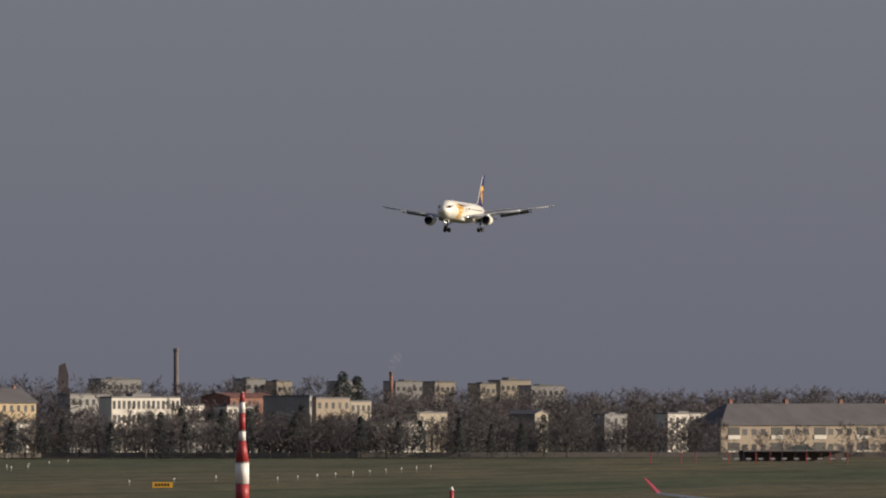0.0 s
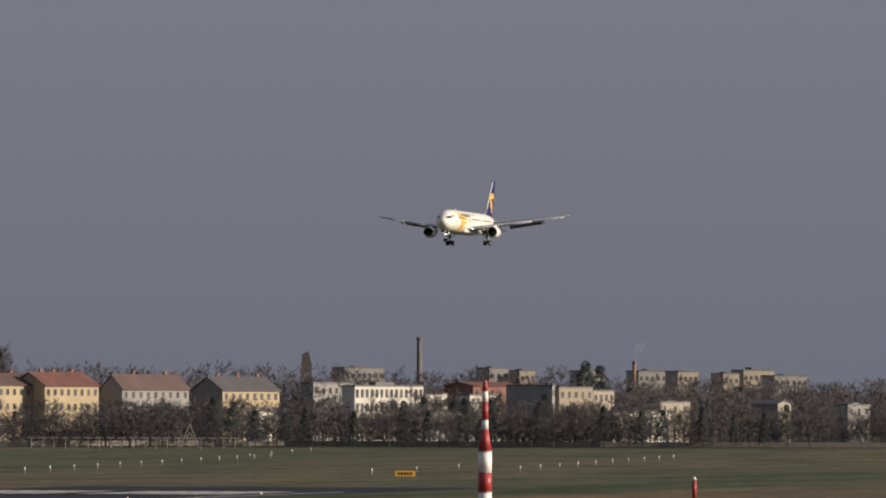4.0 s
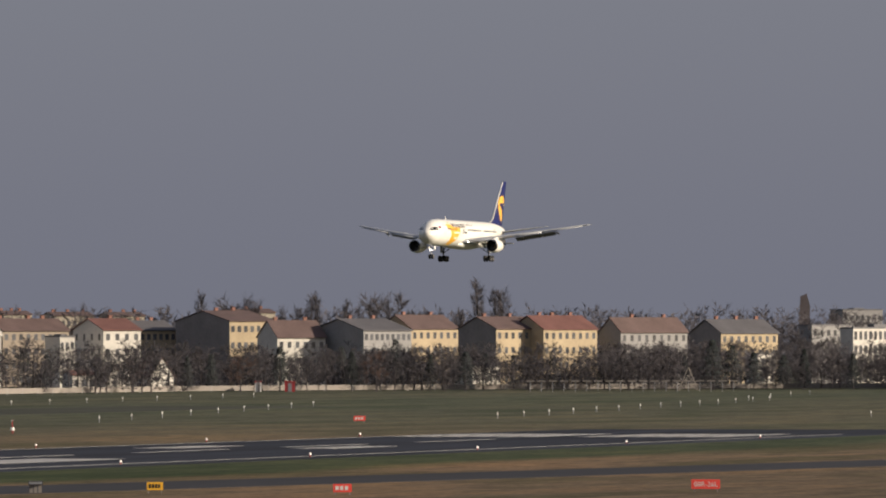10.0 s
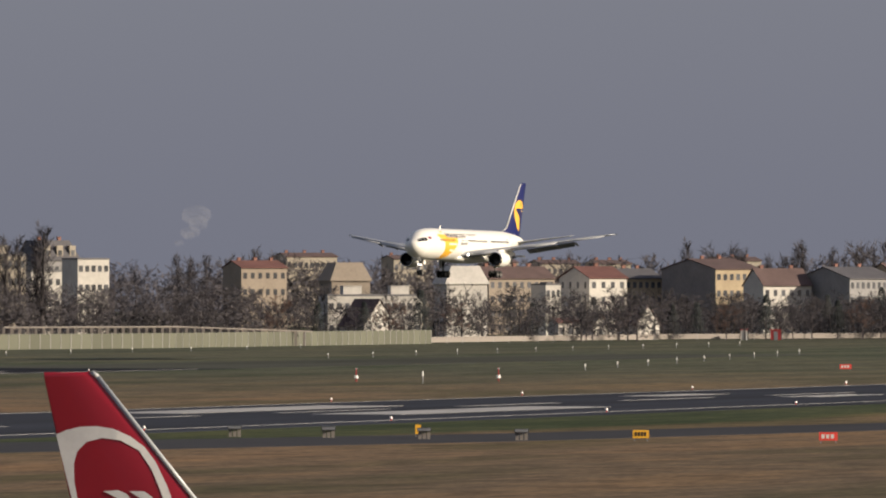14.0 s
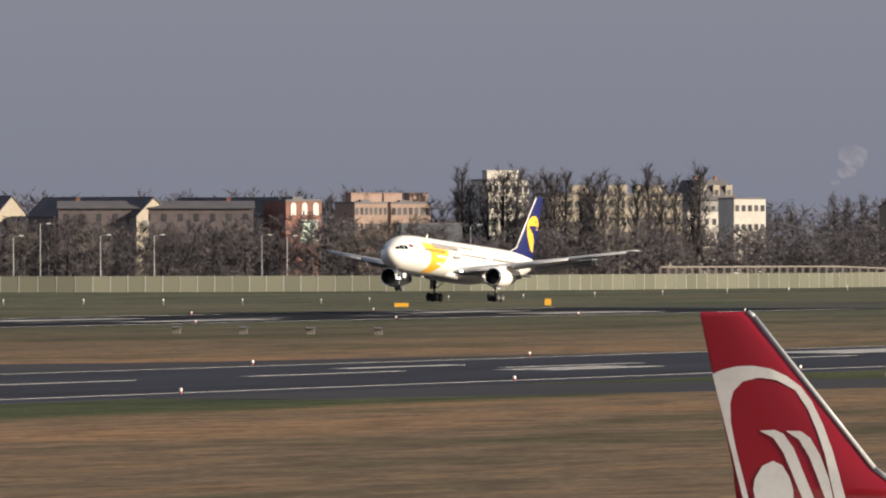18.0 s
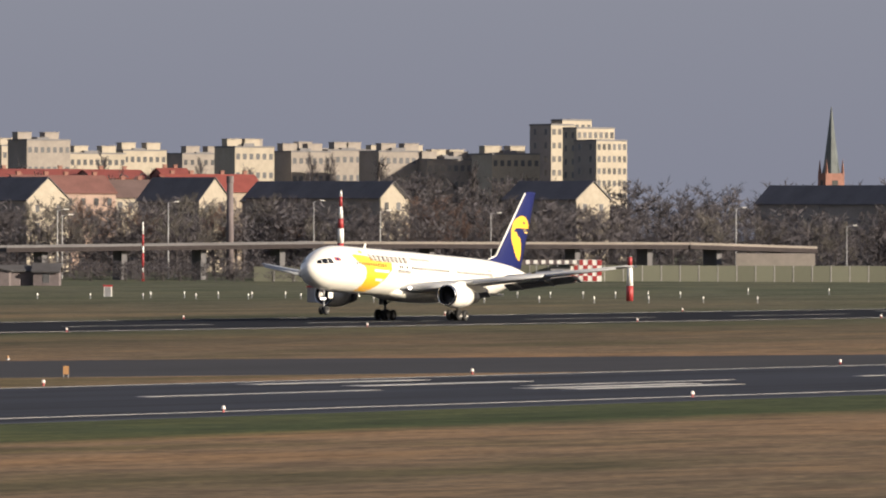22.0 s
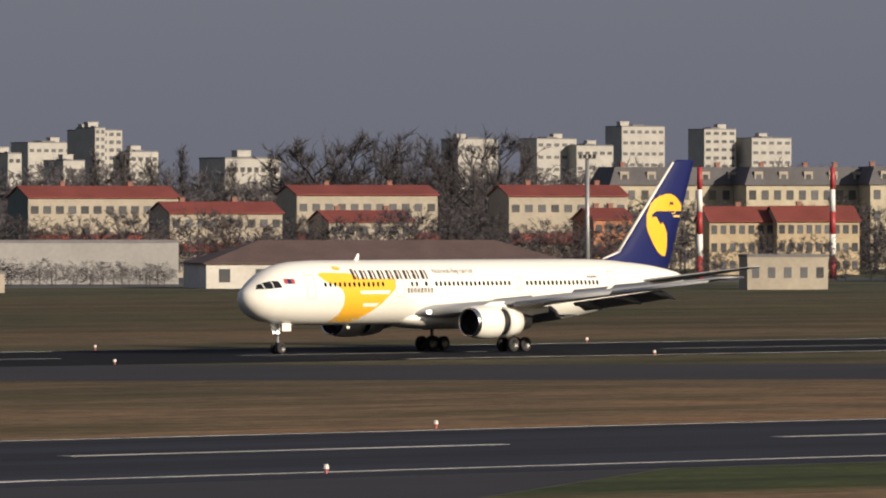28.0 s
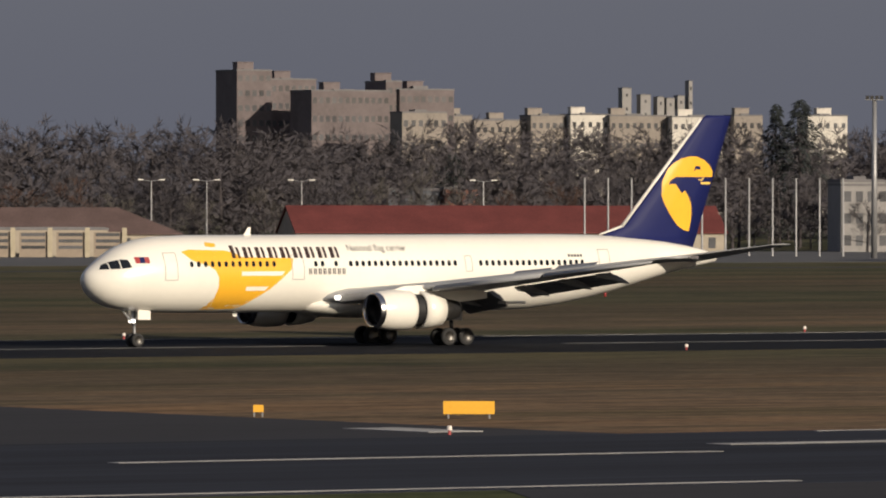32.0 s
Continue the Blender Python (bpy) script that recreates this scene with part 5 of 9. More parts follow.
    house(1954.2, 730.7, -31.5, 9.1, 9.1, 3.8, 5.7, "y", PL_WHITE, TILE_BROWN, 3, 3, 0, 0, "white gabled house with a dark roof behind the wall", "cottage", "house")
    house(2291.7, 889.6, -43.7, 13.5, 12.0, 17.8, 1.8, "x", PL_BEIGE, TILE_DULL, 4, 6, 0, 3, "beige plastered apartment house with red tiled roof among bare trees", "apartment_house", "house", far=True)
    house(2737.5, 979.0, -50.3, 9.6, 12.0, 20.6, 1.1, "x", PL_CREAM, TILE_BROWN, 4, 5, 0, 3, "cream plastered distant block with brown tiled roof among bare trees", "distant_block", "house", far=True)
    house(2744.2, 962.1, -50.6, 13.5, 12.0, 20.2, 1.1, "x", PL_CREAM, TILE_BROWN, 4, 7, 0, 3, "cream plastered distant block with brown tiled roof among bare trees", "distant_block", "house", far=True)
    house(2749.5, 945.7, -51.0, 11.6, 12.0, 20.1, 1.1, "x", PL_CREAM, TILE_BROWN, 4, 6, 0, 3, "cream plastered distant block with brown tiled roof among bare trees", "distant_block", "house", far=True)
    house(2717.4, 1037.3, -49.0, 17.3, 12.0, 22.5, 1.1, "x", PL_CREAM, TILE_BROWN, 4, 9, 0, 3, "cream plastered distant block with brown tiled roof among bare trees", "distant_block", "house", far=True)
    house(2728.2, 1006.5, -49.7, 13.5, 12.0, 21.7, 1.1, "x", PL_CREAM, TILE_BROWN, 4, 7, 0, 3, "cream plastered distant block with brown tiled roof among bare trees", "distant_block", "house", far=True)
    house(2762.9, 908.1, -51.7, 15.4, 12.0, 21.1, 1.1, "x", PL_CREAM, TILE_BROWN, 4, 8, 0, 3, "cream plastered distant block with brown tiled roof among bare trees", "distant_block", "house", far=True)
    house(2126.2, 908.2, -48.5, 34.7, 14.0, 20.7, 0.9, "f", PL_CREAM, FELT, 4, 18, 0, 3, "cream plastered block of flats with flat grey roof among bare trees", "block_of_flats", "house")
    house(2225.8, 923.1, -42.4, 11.1, 16.0, 19.6, 5.4, "m", PL_GREY, SLATE, 4, 6, 0, 2, "grey villa with a tall dark slate mansard roof", "apartment_house", "house")
    house(2181.1, 893.8, -47.7, 8.7, 12.0, 19.7, 0.4, "f", PL_WHITE, FELT, 4, 5, 0, 0, "white plastered apartment house with flat grey roof among bare trees", "apartment_house", "house")
    house(2130.2, 885.9, -47.4, 8.2, 12.0, 16.4, 0.4, "f", PL_WHITE, FELT, 3, 4, 0, 0, "white plastered apartment house with flat grey roof among bare trees", "apartment_house", "house")
    # flats behind the poplars
    H = house(1772.3, 831.2, -42.8, 8.3, 13.0, 17.9, 1.0, "f", BRICK_R, FELT, 5, 0, 0, 0, "red brick block with tall white windows and a pale green panel", "apartment_house", "house")
    part("wall_panel", boxed(-0.7, 3.3, -6.58, -6.5, 8.8, 13.9), mat("pale_green_panel", (0.36, 0.43, 0.38), 0.8, var=0.15, scale=0.3, fine=2.0), H, "pale green painted wall panel")
    for wx in (-2.4, 0.2, 2.8):
        part("tall_window", boxed(wx - 0.62, wx + 0.62, -6.57, -6.5, 14.9, 17.2), FRAME_W, H, "tall white window")
        part("window_crown", boxed(wx - 0.4, wx + 0.4, -6.56, -6.5, 17.2, 17.6), FRAME_W, H)
    house(1760.0, 858.0, -64.0, 42.0, 12.0, 16.4, 1.4, "x", BRICK_D, SLATE, 4, 12, 0, 3, "long dark brick block with a low slate roof", "apartment_house", "house", far=True)
    house(1841.7, 846.8, -43.3, 7.9, 12.0, 17.6, 0.9, "f", PL_PINK, FELT, 5, 7, 0, 2, "pink plastered block of flats with flat grey roof among bare trees", "block_of_flats", "house")
    house(1854.8, 843.0, -43.5, 9.6, 12.0, 17.6, 0.8, "f", PL_PINK, FELT, 5, 7, 0, 2, "pink plastered block of flats with flat grey roof among bare trees", "block_of_flats", "house")
    house(1737.6, 783.5, -55.6, 13.0, 10.0, 12.8, 0.2, "f", SLAB_BLUE, FELT, 4, 0, 0, 0, "dark windowless box building behind bare poplars", "warehouse", "house")
    house(1904.7, 808.0, -48.8, 20.8, 12.0, 19.5, 0.5, "f", PL_CREAM, FELT, 5, 14, 0, 3, "cream plastered block of flats with flat grey roof among bare trees", "block_of_flats", "house")
    house(1895.8, 836.7, -48.1, 10.0, 12.0, 22.9, 0.5, "f", PL_WHITE, FELT, 6, 7, 0, 2, "white plastered block of flats with flat grey roof among bare trees", "block_of_flats", "house")
    # the long dark-roofed blocks with lit gable ends, long sides coloured dark for shade
    house(1761.3, 911.9, -25.0, 7.8, 53.0, 15.3, 3.7, "y", PL_CREAM, SLATE, 4, 2, 0, 0, "long apartment block with dark roof and sunlit cream gable", "apartment_block", "house", "long gabled blocks", flank=FIREWALL_SHADE)
    house(1763.6, 873.6, -25.9, 9.3, 38.7, 14.8, 3.9, "y", PL_CREAM, SLATE, 4, 2, 0, 0, "long apartment block with dark roof and sunlit cream gable", "apartment_block", "house", "long gabled blocks", flank=FIREWALL_SHADE)
    house(1800.4, 859.9, -26.7, 3.4, 35.7, 15.5, 3.2, "y", PL_CREAM, SLATE, 4, 2, 0, 0, "long apartment block with dark roof and sunlit cream gable", "apartment_block", "house", "long gabled blocks", flank=FIREWALL_SHADE)
    house(1713.7, 957.2, -22.9, 9.1, 25.7, 16.0, 3.7, "y", PL_CREAM, SLATE, 4, 2, 0, 0, "long apartment block with dark roof and sunlit cream gable", "apartment_block", "house", "long gabled blocks", flank=FIREWALL_SHADE)
    house(1686.8, 999.7, -21.7, 6.5, 47.8, 16.2, 3.0, "y", PL_CREAM, SLATE, 4, 2, 0, 0, "long apartment block with dark roof and sunlit cream gable", "apartment_block", "house", "long gabled blocks", flank=FIREWALL_SHADE)
    house(1607.5, 1077.4, -18.3, 13.2, 28.0, 15.2, 4.3, "y", PL_CREAM, SLATE, 4, 2, 0, 0, "long apartment block with dark roof and sunlit cream gable", "apartment_block", "house", "long gabled blocks", flank=FIREWALL_SHADE)
    house(1645.7, 1054.8, -19.5, 11.5, 28.5, 15.4, 4.7, "y", PL_CREAM, SLATE, 4, 2, 0, 0, "long apartment block with dark roof and sunlit cream gable", "apartment_block", "house", "long gabled blocks", flank=FIREWALL_SHADE)
    house(1671.4, 1025.9, -20.6, 8.5, 21.7, 15.5, 4.7, "y", PL_CREAM, SLATE, 4, 2, 0, 0, "long apartment block with dark roof and sunlit cream gable", "apartment_block", "house", "long gabled blocks", flank=FIREWALL_SHADE)
    house(1696.4, 1005.2, -21.7, 8.8, 48.4, 15.5, 4.0, "y", PL_CREAM, SLATE, 4, 2, 0, 0, "long apartment block with dark roof and sunlit cream gable", "apartment_block", "house", "long gabled blocks", flank=FIREWALL_SHADE)
    house(1597.3, 1098.2, -30.4, 14.1, 12.0, 16.5, 3.4, "x", PL_CREAM, TILE_RED, 4, 9, 0, 2, "cream plastered apartment house with red tiled roof among bare trees", "apartment_house", "house", flank=FIREWALL_SHADE)
    house(1614.5, 1127.4, -29.9, 17.8, 12.0, 15.5, 4.4, "x", BRICK_R, TILE_RED, 3, 10, 0, 2, "red brick apartment house with red tiled roof among bare trees", "apartment_house", "house")
    house(1613.6, 1109.8, -30.4, 14.0, 12.0, 16.8, 3.4, "x", PL_CREAM, TILE_RED, 4, 8, 0, 3, "cream plastered apartment house with red tiled roof among bare trees", "apartment_house", "house")
    house(1779.6, 1133.0, -37.3, 23.7, 12.0, 21.0, 1.7, "x", BRICK_R, TILE_RED, 4, 14, 0, 2, "red brick distant house with red tiled roof among bare trees", "distant_house", "house")
    house(1787.7, 1117.1, -37.9, 13.9, 12.0, 20.8, 1.8, "x", BRICK_R, TILE_RED, 4, 8, 0, 2, "red brick distant house with red tiled roof among bare trees", "distant_house", "house")
    house(1794.0, 1104.7, -38.3, 7.0, 12.0, 20.9, 2.1, "x", BRICK_R, TILE_RED, 4, 4, 0, 2, "red brick distant house with red tiled roof among bare trees", "distant_house", "house")
    # pale panel blocks on the skyline
    house(2231.2, 1534.5, -30.4, 9.7, 13.0, 32.6, 1.0, "f", CONCRETE, FELT, 6, 4, 0, 2, "pale panel apartment block with flat roof on the skyline", "panel_block", "apartment block", "panel blocks", far=True)
    house(2250.1, 1514.9, -30.8, 31.6, 13.0, 31.3, 1.0, "f", PL_CREAM, FELT, 6, 15, 0, 2, "pale panel apartment block with flat roof on the skyline", "panel_block", "apartment block", "panel blocks", far=True)
    house(2283.0, 1501.9, -31.4, 32.2, 13.0, 31.5, 1.4, "f", CONCRETE, FELT, 6, 15, 0, 2, "pale panel apartment block with flat roof on the skyline", "panel_block", "apartment block", "panel blocks", far=True)
    house(2359.2, 1525.2, -32.0, 16.0, 13.0, 30.8, 0.7, "f", CONCRETE, FELT, 6, 7, 0, 2, "pale panel apartment block with flat roof on the skyline", "panel_block", "apartment block", "panel blocks", far=True)
    house(2238.2, 1434.0, -32.3, 10.9, 13.0, 32.4, 0.7, "f", PL_CREAM, FELT, 6, 5, 0, 2, "pale panel apartment block with flat roof on the skyline", "panel_block", "apartment block", "panel blocks", far=True)
    house(2201.3, 1400.1, -32.5, 13.8, 13.0, 33.7, 1.0, "f", CONCRETE, FELT, 6, 7, 0, 2, "pale panel apartment block with flat roof on the skyline", "panel_block", "apartment block", "panel blocks", far=True)
    house(2226.5, 1399.3, -32.7, 18.0, 13.0, 30.0, 1.0, "f", PL_CREAM, FELT, 6, 9, 0, 2, "pale panel apartment block with flat roof on the skyline", "panel_block", "apartment block", "panel blocks", far=True)
    house(2250.0, 1397.7, -33.1, 14.0, 13.0, 31.1, 0.8, "f", PL_CREAM, FELT, 6, 7, 0, 2, "pale panel apartment block with flat roof on the skyline", "panel_block", "apartment block", "panel blocks", far=True)
    house(2232.2, 1349.8, -33.8, 12.9, 13.0, 31.9, 0.8, "f", CONCRETE, FELT, 6, 6, 0, 2, "pale panel apartment block with flat roof on the skyline", "panel_block", "apartment block", "panel blocks", far=True)
    house(2311.8, 1413.4, -33.4, 17.7, 13.0, 30.6, 0.7, "f", CONCRETE, FELT, 6, 8, 0, 2, "pale panel apartment block with flat roof on the skyline", "panel_block", "apartment block", "panel blocks", far=True)
    house(2289.6, 1356.4, -34.2, 25.2, 13.0, 31.6, 0.7, "f", CONCRETE, FELT, 6, 12, 0, 2, "pale panel apartment block with flat roof on the skyline", "panel_block", "apartment block", "panel blocks", far=True)
    house(2255.2, 1313.3, -34.7, 18.3, 13.0, 30.3, 1.0, "f", PL_CREAM, FELT, 6, 9, 0, 2, "pale panel apartment block with flat roof on the skyline", "panel_block", "apartment block", "panel blocks", far=True)
    house(2219.7, 1275.3, -35.0, 19.3, 13.0, 28.7, 1.0, "f", PL_CREAM, FELT, 6, 10, 0, 2, "pale panel apartment block with flat roof on the skyline", "panel_block", "apartment block", "panel blocks", far=True)
    house(2184.0, 1236.4, -35.4, 18.1, 13.0, 29.3, 1.1, "f", CONCRETE, FELT, 6, 9, 0, 2, "pale panel apartment block with flat roof on the skyline", "panel_block", "apartment block", "panel blocks", far=True)
    house(2146.6, 1297.9, -33.8, 12.0, 13.0, 31.1, 1.2, "f", PL_CREAM, FELT, 6, 6, 0, 2, "pale panel apartment block with flat roof on the skyline", "panel_block", "apartment block", "panel blocks", far=True)
    house(2171.8, 1294.7, -34.1, 12.1, 13.0, 30.0, 1.1, "f", CONCRETE, FELT, 6, 6, 0, 2, "pale panel apartment block with flat roof on the skyline", "panel_block", "apartment block", "panel blocks", far=True)
    house(2187.5, 1289.8, -34.4, 16.5, 13.0, 30.5, 0.9, "f", CONCRETE, FELT, 6, 8, 0, 2, "pale panel apartment block with flat roof on the skyline", "panel_block", "apartment block", "panel blocks", far=True)
    house(2168.3, 1262.6, -34.7, 15.5, 13.0, 30.0, 1.2, "f", CONCRETE, FELT, 6, 8, 0, 2, "pale panel apartment block with flat roof on the skyline", "panel_block", "apartment block", "panel blocks", far=True)
    house(2176.8, 1249.9, -35.0, 19.8, 13.0, 27.8, 1.1, "f", CONCRETE, FELT, 6, 10, 0, 2, "pale panel apartment block with flat roof on the skyline", "panel_block", "apartment block", "panel blocks", far=True)
    house(2140.0, 1211.1, -35.4, 14.3, 13.0, 29.0, 1.2, "f", PL_CREAM, FELT, 6, 7, 0, 2, "pale panel apartment block with flat roof on the skyline", "panel_block", "apartment block", "panel blocks", far=True)
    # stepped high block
    house(2170.0, 1213.6, -25.8, 7.6, 10.3, 37.3, 0.5, "f", PL_CREAM, FELT, 10, 4, 2, 0, "tall stepped cream tower block with balconies", "stepped_tower_block", "apartment block", flank=FIREWALL_SHADE, far=True)
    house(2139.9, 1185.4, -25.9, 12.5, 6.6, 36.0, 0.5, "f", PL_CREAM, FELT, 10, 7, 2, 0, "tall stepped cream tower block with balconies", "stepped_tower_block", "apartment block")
    house(2124.7, 1173.3, -26.1, 10.0, 10.5, 32.5, 0.5, "f", PL_CREAM, FELT, 10, 6, 2, 0, "tall stepped cream tower block with balconies", "stepped_tower_block", "apartment block", flank=FIREWALL_SHADE)
    house(2189.0, 1218.0, -25.9, 9.9, 5.4, 38.8, 0.5, "f", PL_CREAM, FELT, 10, 5, 2, 0, "tall stepped cream tower block with balconies", "stepped_tower_block", "apartment block", far=True)
    # long slab far off
    house(2921.2, 2129.5, -41.3, 76.5, 14.0, 44.5, 2.0, "f", PANEL_WHITE, FELT, 15, 30, 0, 4, "long white slab of flats far on the skyline", "slab_block", "apartment block", "", (1.7, 1.5), far=True)
    house(1859.4, 1371.7, -38.3, 29.4, 14.0, 26.0, 0.6, "f", PL_CREAM, FELT, 4, 14, 0, 2, "cream plastered panel block with flat grey roof among bare trees", "panel_block", "house")
    house(2374.2, 1681.2, -39.6, 18.7, 14.0, 34.0, 1.1, "f", SLAB_BLUE, FELT, 5, 9, 0, 2, "blue-grey panelled panel block with flat grey roof among bare trees", "panel_block", "house", far=True)
    house(2395.3, 1650.6, -40.3, 16.9, 14.0, 34.1, 1.3, "f", CONCRETE, FELT, 5, 7, 0, 2, "pale concrete panel block with flat grey roof among bare trees", "panel_block", "house", far=True)
    # yellow modern hall
    modern_hall()
    for k in range(21):
        gx, gy = polar(54.66 + k * 0.145 + 0.04 * math.sin(k * 2.3), 1537 + 5 * math.sin(k * 1.7))
        house(gx, gy, -56 + 9 * math.sin(k * 3.1), 5.0 + 1.2 * math.sin(k * 5.0), 4.0, 2.5, 0.9 + 0.3 * math.sin(k * 1.3), "x" if k % 3 else "y", BRICK_D, DARKFELT, 1, 1 if k % 4 == 0 else 0, 0, 0, "small dark garden shed by the field edge", "garden_shed", "shed", "garden sheds")
    # gabled white terrace
    house(1584.2, 1200.0, -17.9, 5.7, 14.0, 15.7, 4.4, "y", PL_CREAM, SLATE, 4, 3, 0, 1, "cream town house with a pointed gable", "gabled_house", "house", "gabled town houses", flank=FIREWALL_SHADE)
    house(1591.2, 1190.5, -18.2, 5.4, 14.0, 15.7, 4.3, "y", PL_CREAM, SLATE, 4, 3, 0, 1, "cream town house with a pointed gable", "gabled_house", "house", "gabled town houses", flank=FIREWALL_SHADE)
    house(1599.8, 1178.7, -18.7, 4.8, 14.0, 15.8, 4.4, "y", PL_CREAM, SLATE, 4, 3, 0, 1, "cream town house with a pointed gable", "gabled_house", "house", "gabled town houses", flank=FIREWALL_SHADE)
    house(1596.2, 1218.8, -32.5, 15.7, 12.0, 15.9, 3.0, "x", PL_WHITE, SLATE, 4, 9, 0, 2, "white plastered apartment house with dark slate roof among bare trees", "apartment_house", "house")
    house(1604.6, 1205.4, -33.0, 7.7, 12.0, 16.0, 3.0, "x", PL_WHITE, SLATE, 4, 4, 0, 2, "white plastered apartment house with dark slate roof among bare trees", "apartment_house", "house")
    house(1613.1, 1195.1, -33.4, 11.2, 12.0, 16.1, 3.0, "x", PL_WHITE, SLATE, 4, 7, 0, 2, "white plastered apartment house with dark slate roof among bare trees", "apartment_house", "house")
    house(1620.0, 1184.5, -33.8, 7.2, 12.0, 16.1, 3.0, "x", PL_WHITE, SLATE, 4, 4, 0, 2, "white plastered apartment house with dark slate roof among bare trees", "apartment_house", "house")
    house(1531.1, 1250.7, -15.6, 25.7, 23.5, 14.0, 4.2, "x", PL_WHITE, SLATE, 4, 14, 0, 3, "white terrace with dark slate roof and dormers", "apartment_house", "house")
    house(1497.7, 1224.3, -15.8, 4.1, 8.0, 15.1, 3.7, "y", PL_WHITE, SLATE, 4, 2, 0, 0, "white gable front of the terrace", "gabled_house", "house", "gabled town houses")
    house(1505.9, 1214.1, -16.1, 3.8, 8.0, 14.6, 3.4, "y", PL_WHITE, SLATE, 4, 2, 0, 0, "white gable front of the terrace", "gabled_house", "house", "gabled town houses")
    house(1510.9, 1207.8, -16.4, 3.8, 8.0, 14.4, 3.6, "y", PL_WHITE, SLATE, 4, 2, 0, 0, "white gable front of the terrace", "gabled_house", "house", "gabled town houses")
    house(1615.6, 1274.1, -31.7, 10.9, 12.0, 16.1, 2.6, "x", PL_YELLOW, PL_YELLOW, 4, 6, 0, 1, "yellow house front between bare trees", "apartment_house", "house")
    house(1625.0, 1260.8, -32.2, 6.4, 12.0, 15.9, 2.7, "x", PL_ORANGE, TILE_RED, 4, 4, 0, 1, "orange house front between bare trees", "apartment_house", "house")
    house(1600.7, 1277.8, -31.3, 14.9, 12.0, 15.7, 2.0, "x", PL_GREY, TILE_BROWN, 4, 7, 0, 2, "grey rendered apartment house with brown tiled roof among bare trees", "apartment_house", "house")
    house(1641.8, 1257.6, -32.4, 14.2, 12.0, 16.5, 3.1, "x", PL_WHITE, SLATE, 4, 8, 0, 2, "white plastered apartment house with dark slate roof among bare trees", "apartment_house", "house")
    house(1666.5, 1290.1, -32.2, 11.2, 12.0, 16.7, 2.6, "x", PL_WHITE, SLATE, 4, 7, 0, 2, "white plastered apartment house with dark slate roof among bare trees", "apartment_house", "house")
    # brown and red roofs in rows before the panel blocks
    for k in range(11):
        gx, gy = polar(53.9 + k * 0.47, 2005 + 15 * math.sin(k * 2.1))
        house(gx, gy, -33 + 4 * math.sin(k * 1.9), 21.0 + 3 * math.sin(k * 4.0), 12.0, 16.8 + 0.8 * math.sin(k * 2.7), 3.6, "x", (PL_CREAM, PL_BEIGE, PL_PINK)[k % 3], (TILE_DULL, TILE_BROWN, TILE_RED, SLATE)[k % 4], 4, 7, 0, 4, ("cream", "beige", "pink")[k % 3] + " plastered town house with a tiled roof and chimneys", "town_house", "house", "town houses before the panel blocks", far=True)
    # white mansard row and the houses before it
    house(1337.1, 1220.8, -29.2, 28.3, 13.0, 16.7, 3.6, "m", HALL_CREAM, SLATE, 4, 10, 0, 3, "cream mansard-roofed apartment house with dormers", "apartment_house", "house", "", (1.5, 1.9))
    house(1354.2, 1201.3, -30.1, 26.0, 13.0, 16.7, 3.6, "m", HALL_CREAM, SLATE, 4, 10, 0, 3, "cream mansard-roofed apartment house with dormers", "apartment_house", "house", "", (1.5, 1.9))
    house(1370.0, 1183.0, -30.9, 24.8, 13.0, 16.8, 3.6, "m", HALL_CREAM, SLATE, 4, 9, 0, 3, "cream mansard-roofed apartment house with dormers", "apartment_house", "house", "", (1.5, 1.9))
    house(1224.0, 1101.2, -32.9, 12.2, 10.0, 9.7, 2.5, "x", PL_YELLOW, TILE_RED, 3, 7, 0, 1, "yellow plastered apartment house with red tiled roof among bare trees", "apartment_house", "house")
    house(1233.5, 1091.1, -33.3, 15.4, 10.0, 9.8, 2.5, "x", PL_YELLOW, TILE_RED, 3, 9, 0, 1, "yellow plastered apartment house with red tiled roof among bare trees", "apartment_house", "house")
    house(1248.1, 1068.5, -19.5, 1.7, 6.0, 10.2, 0.4, "f", PL_CREAM, FELT, 3, 1, 0, 0, "cream plastered low house with flat grey roof among bare trees", "low_house", "house")
    house(996.6, 887.0, -36.1, 12.1, 6.0, 4.8, 0.3, "f", PL_CREAM, FELT, 1, 5, 0, 0, "long cream site hut beside the airfield", "site_hut", "hut")
    # distant towers
    house(3183.7, 2754.9, -21.1, 13.1, 16.0, 45.7, 1.0, "f", PANEL_WHITE, FELT, 12, 3, 0, 1, "distant white tower block on the hazy skyline", "tower_block", "apartment block", "distant tower blocks", (3.2, 1.4), far=True)
    house(3201.3, 2734.8, -21.5, 14.2, 16.0, 45.8, 1.0, "f", PANEL_WHITE, FELT, 12, 4, 0, 1, "distant white tower block on the hazy skyline", "tower_block", "apartment block", "distant tower blocks", (3.2, 1.4), far=True)
    house(3218.5, 2715.0, -21.8, 15.4, 16.0, 45.9, 1.0, "f", PANEL_WHITE, FELT, 12, 4, 0, 1, "distant white tower block on the hazy skyline", "tower_block", "apartment block", "distant tower blocks", (3.2, 1.4), far=True)
    house(3227.7, 2703.9, -22.0, 14.8, 16.0, 46.0, 1.0, "f", PANEL_WHITE, FELT, 12, 4, 0, 1, "distant white tower block on the hazy skyline", "tower_block", "apartment block", "distant tower blocks", (3.2, 1.4), far=True)
    house(3110.8, 2529.4, -22.9, 9.9, 16.0, 48.1, 1.0, "f", PANEL_WHITE, FELT, 13, 2, 0, 1, "distant white tower block on the hazy skyline", "tower_block", "apartment block", "distant tower blocks", (3.2, 1.4), far=True)
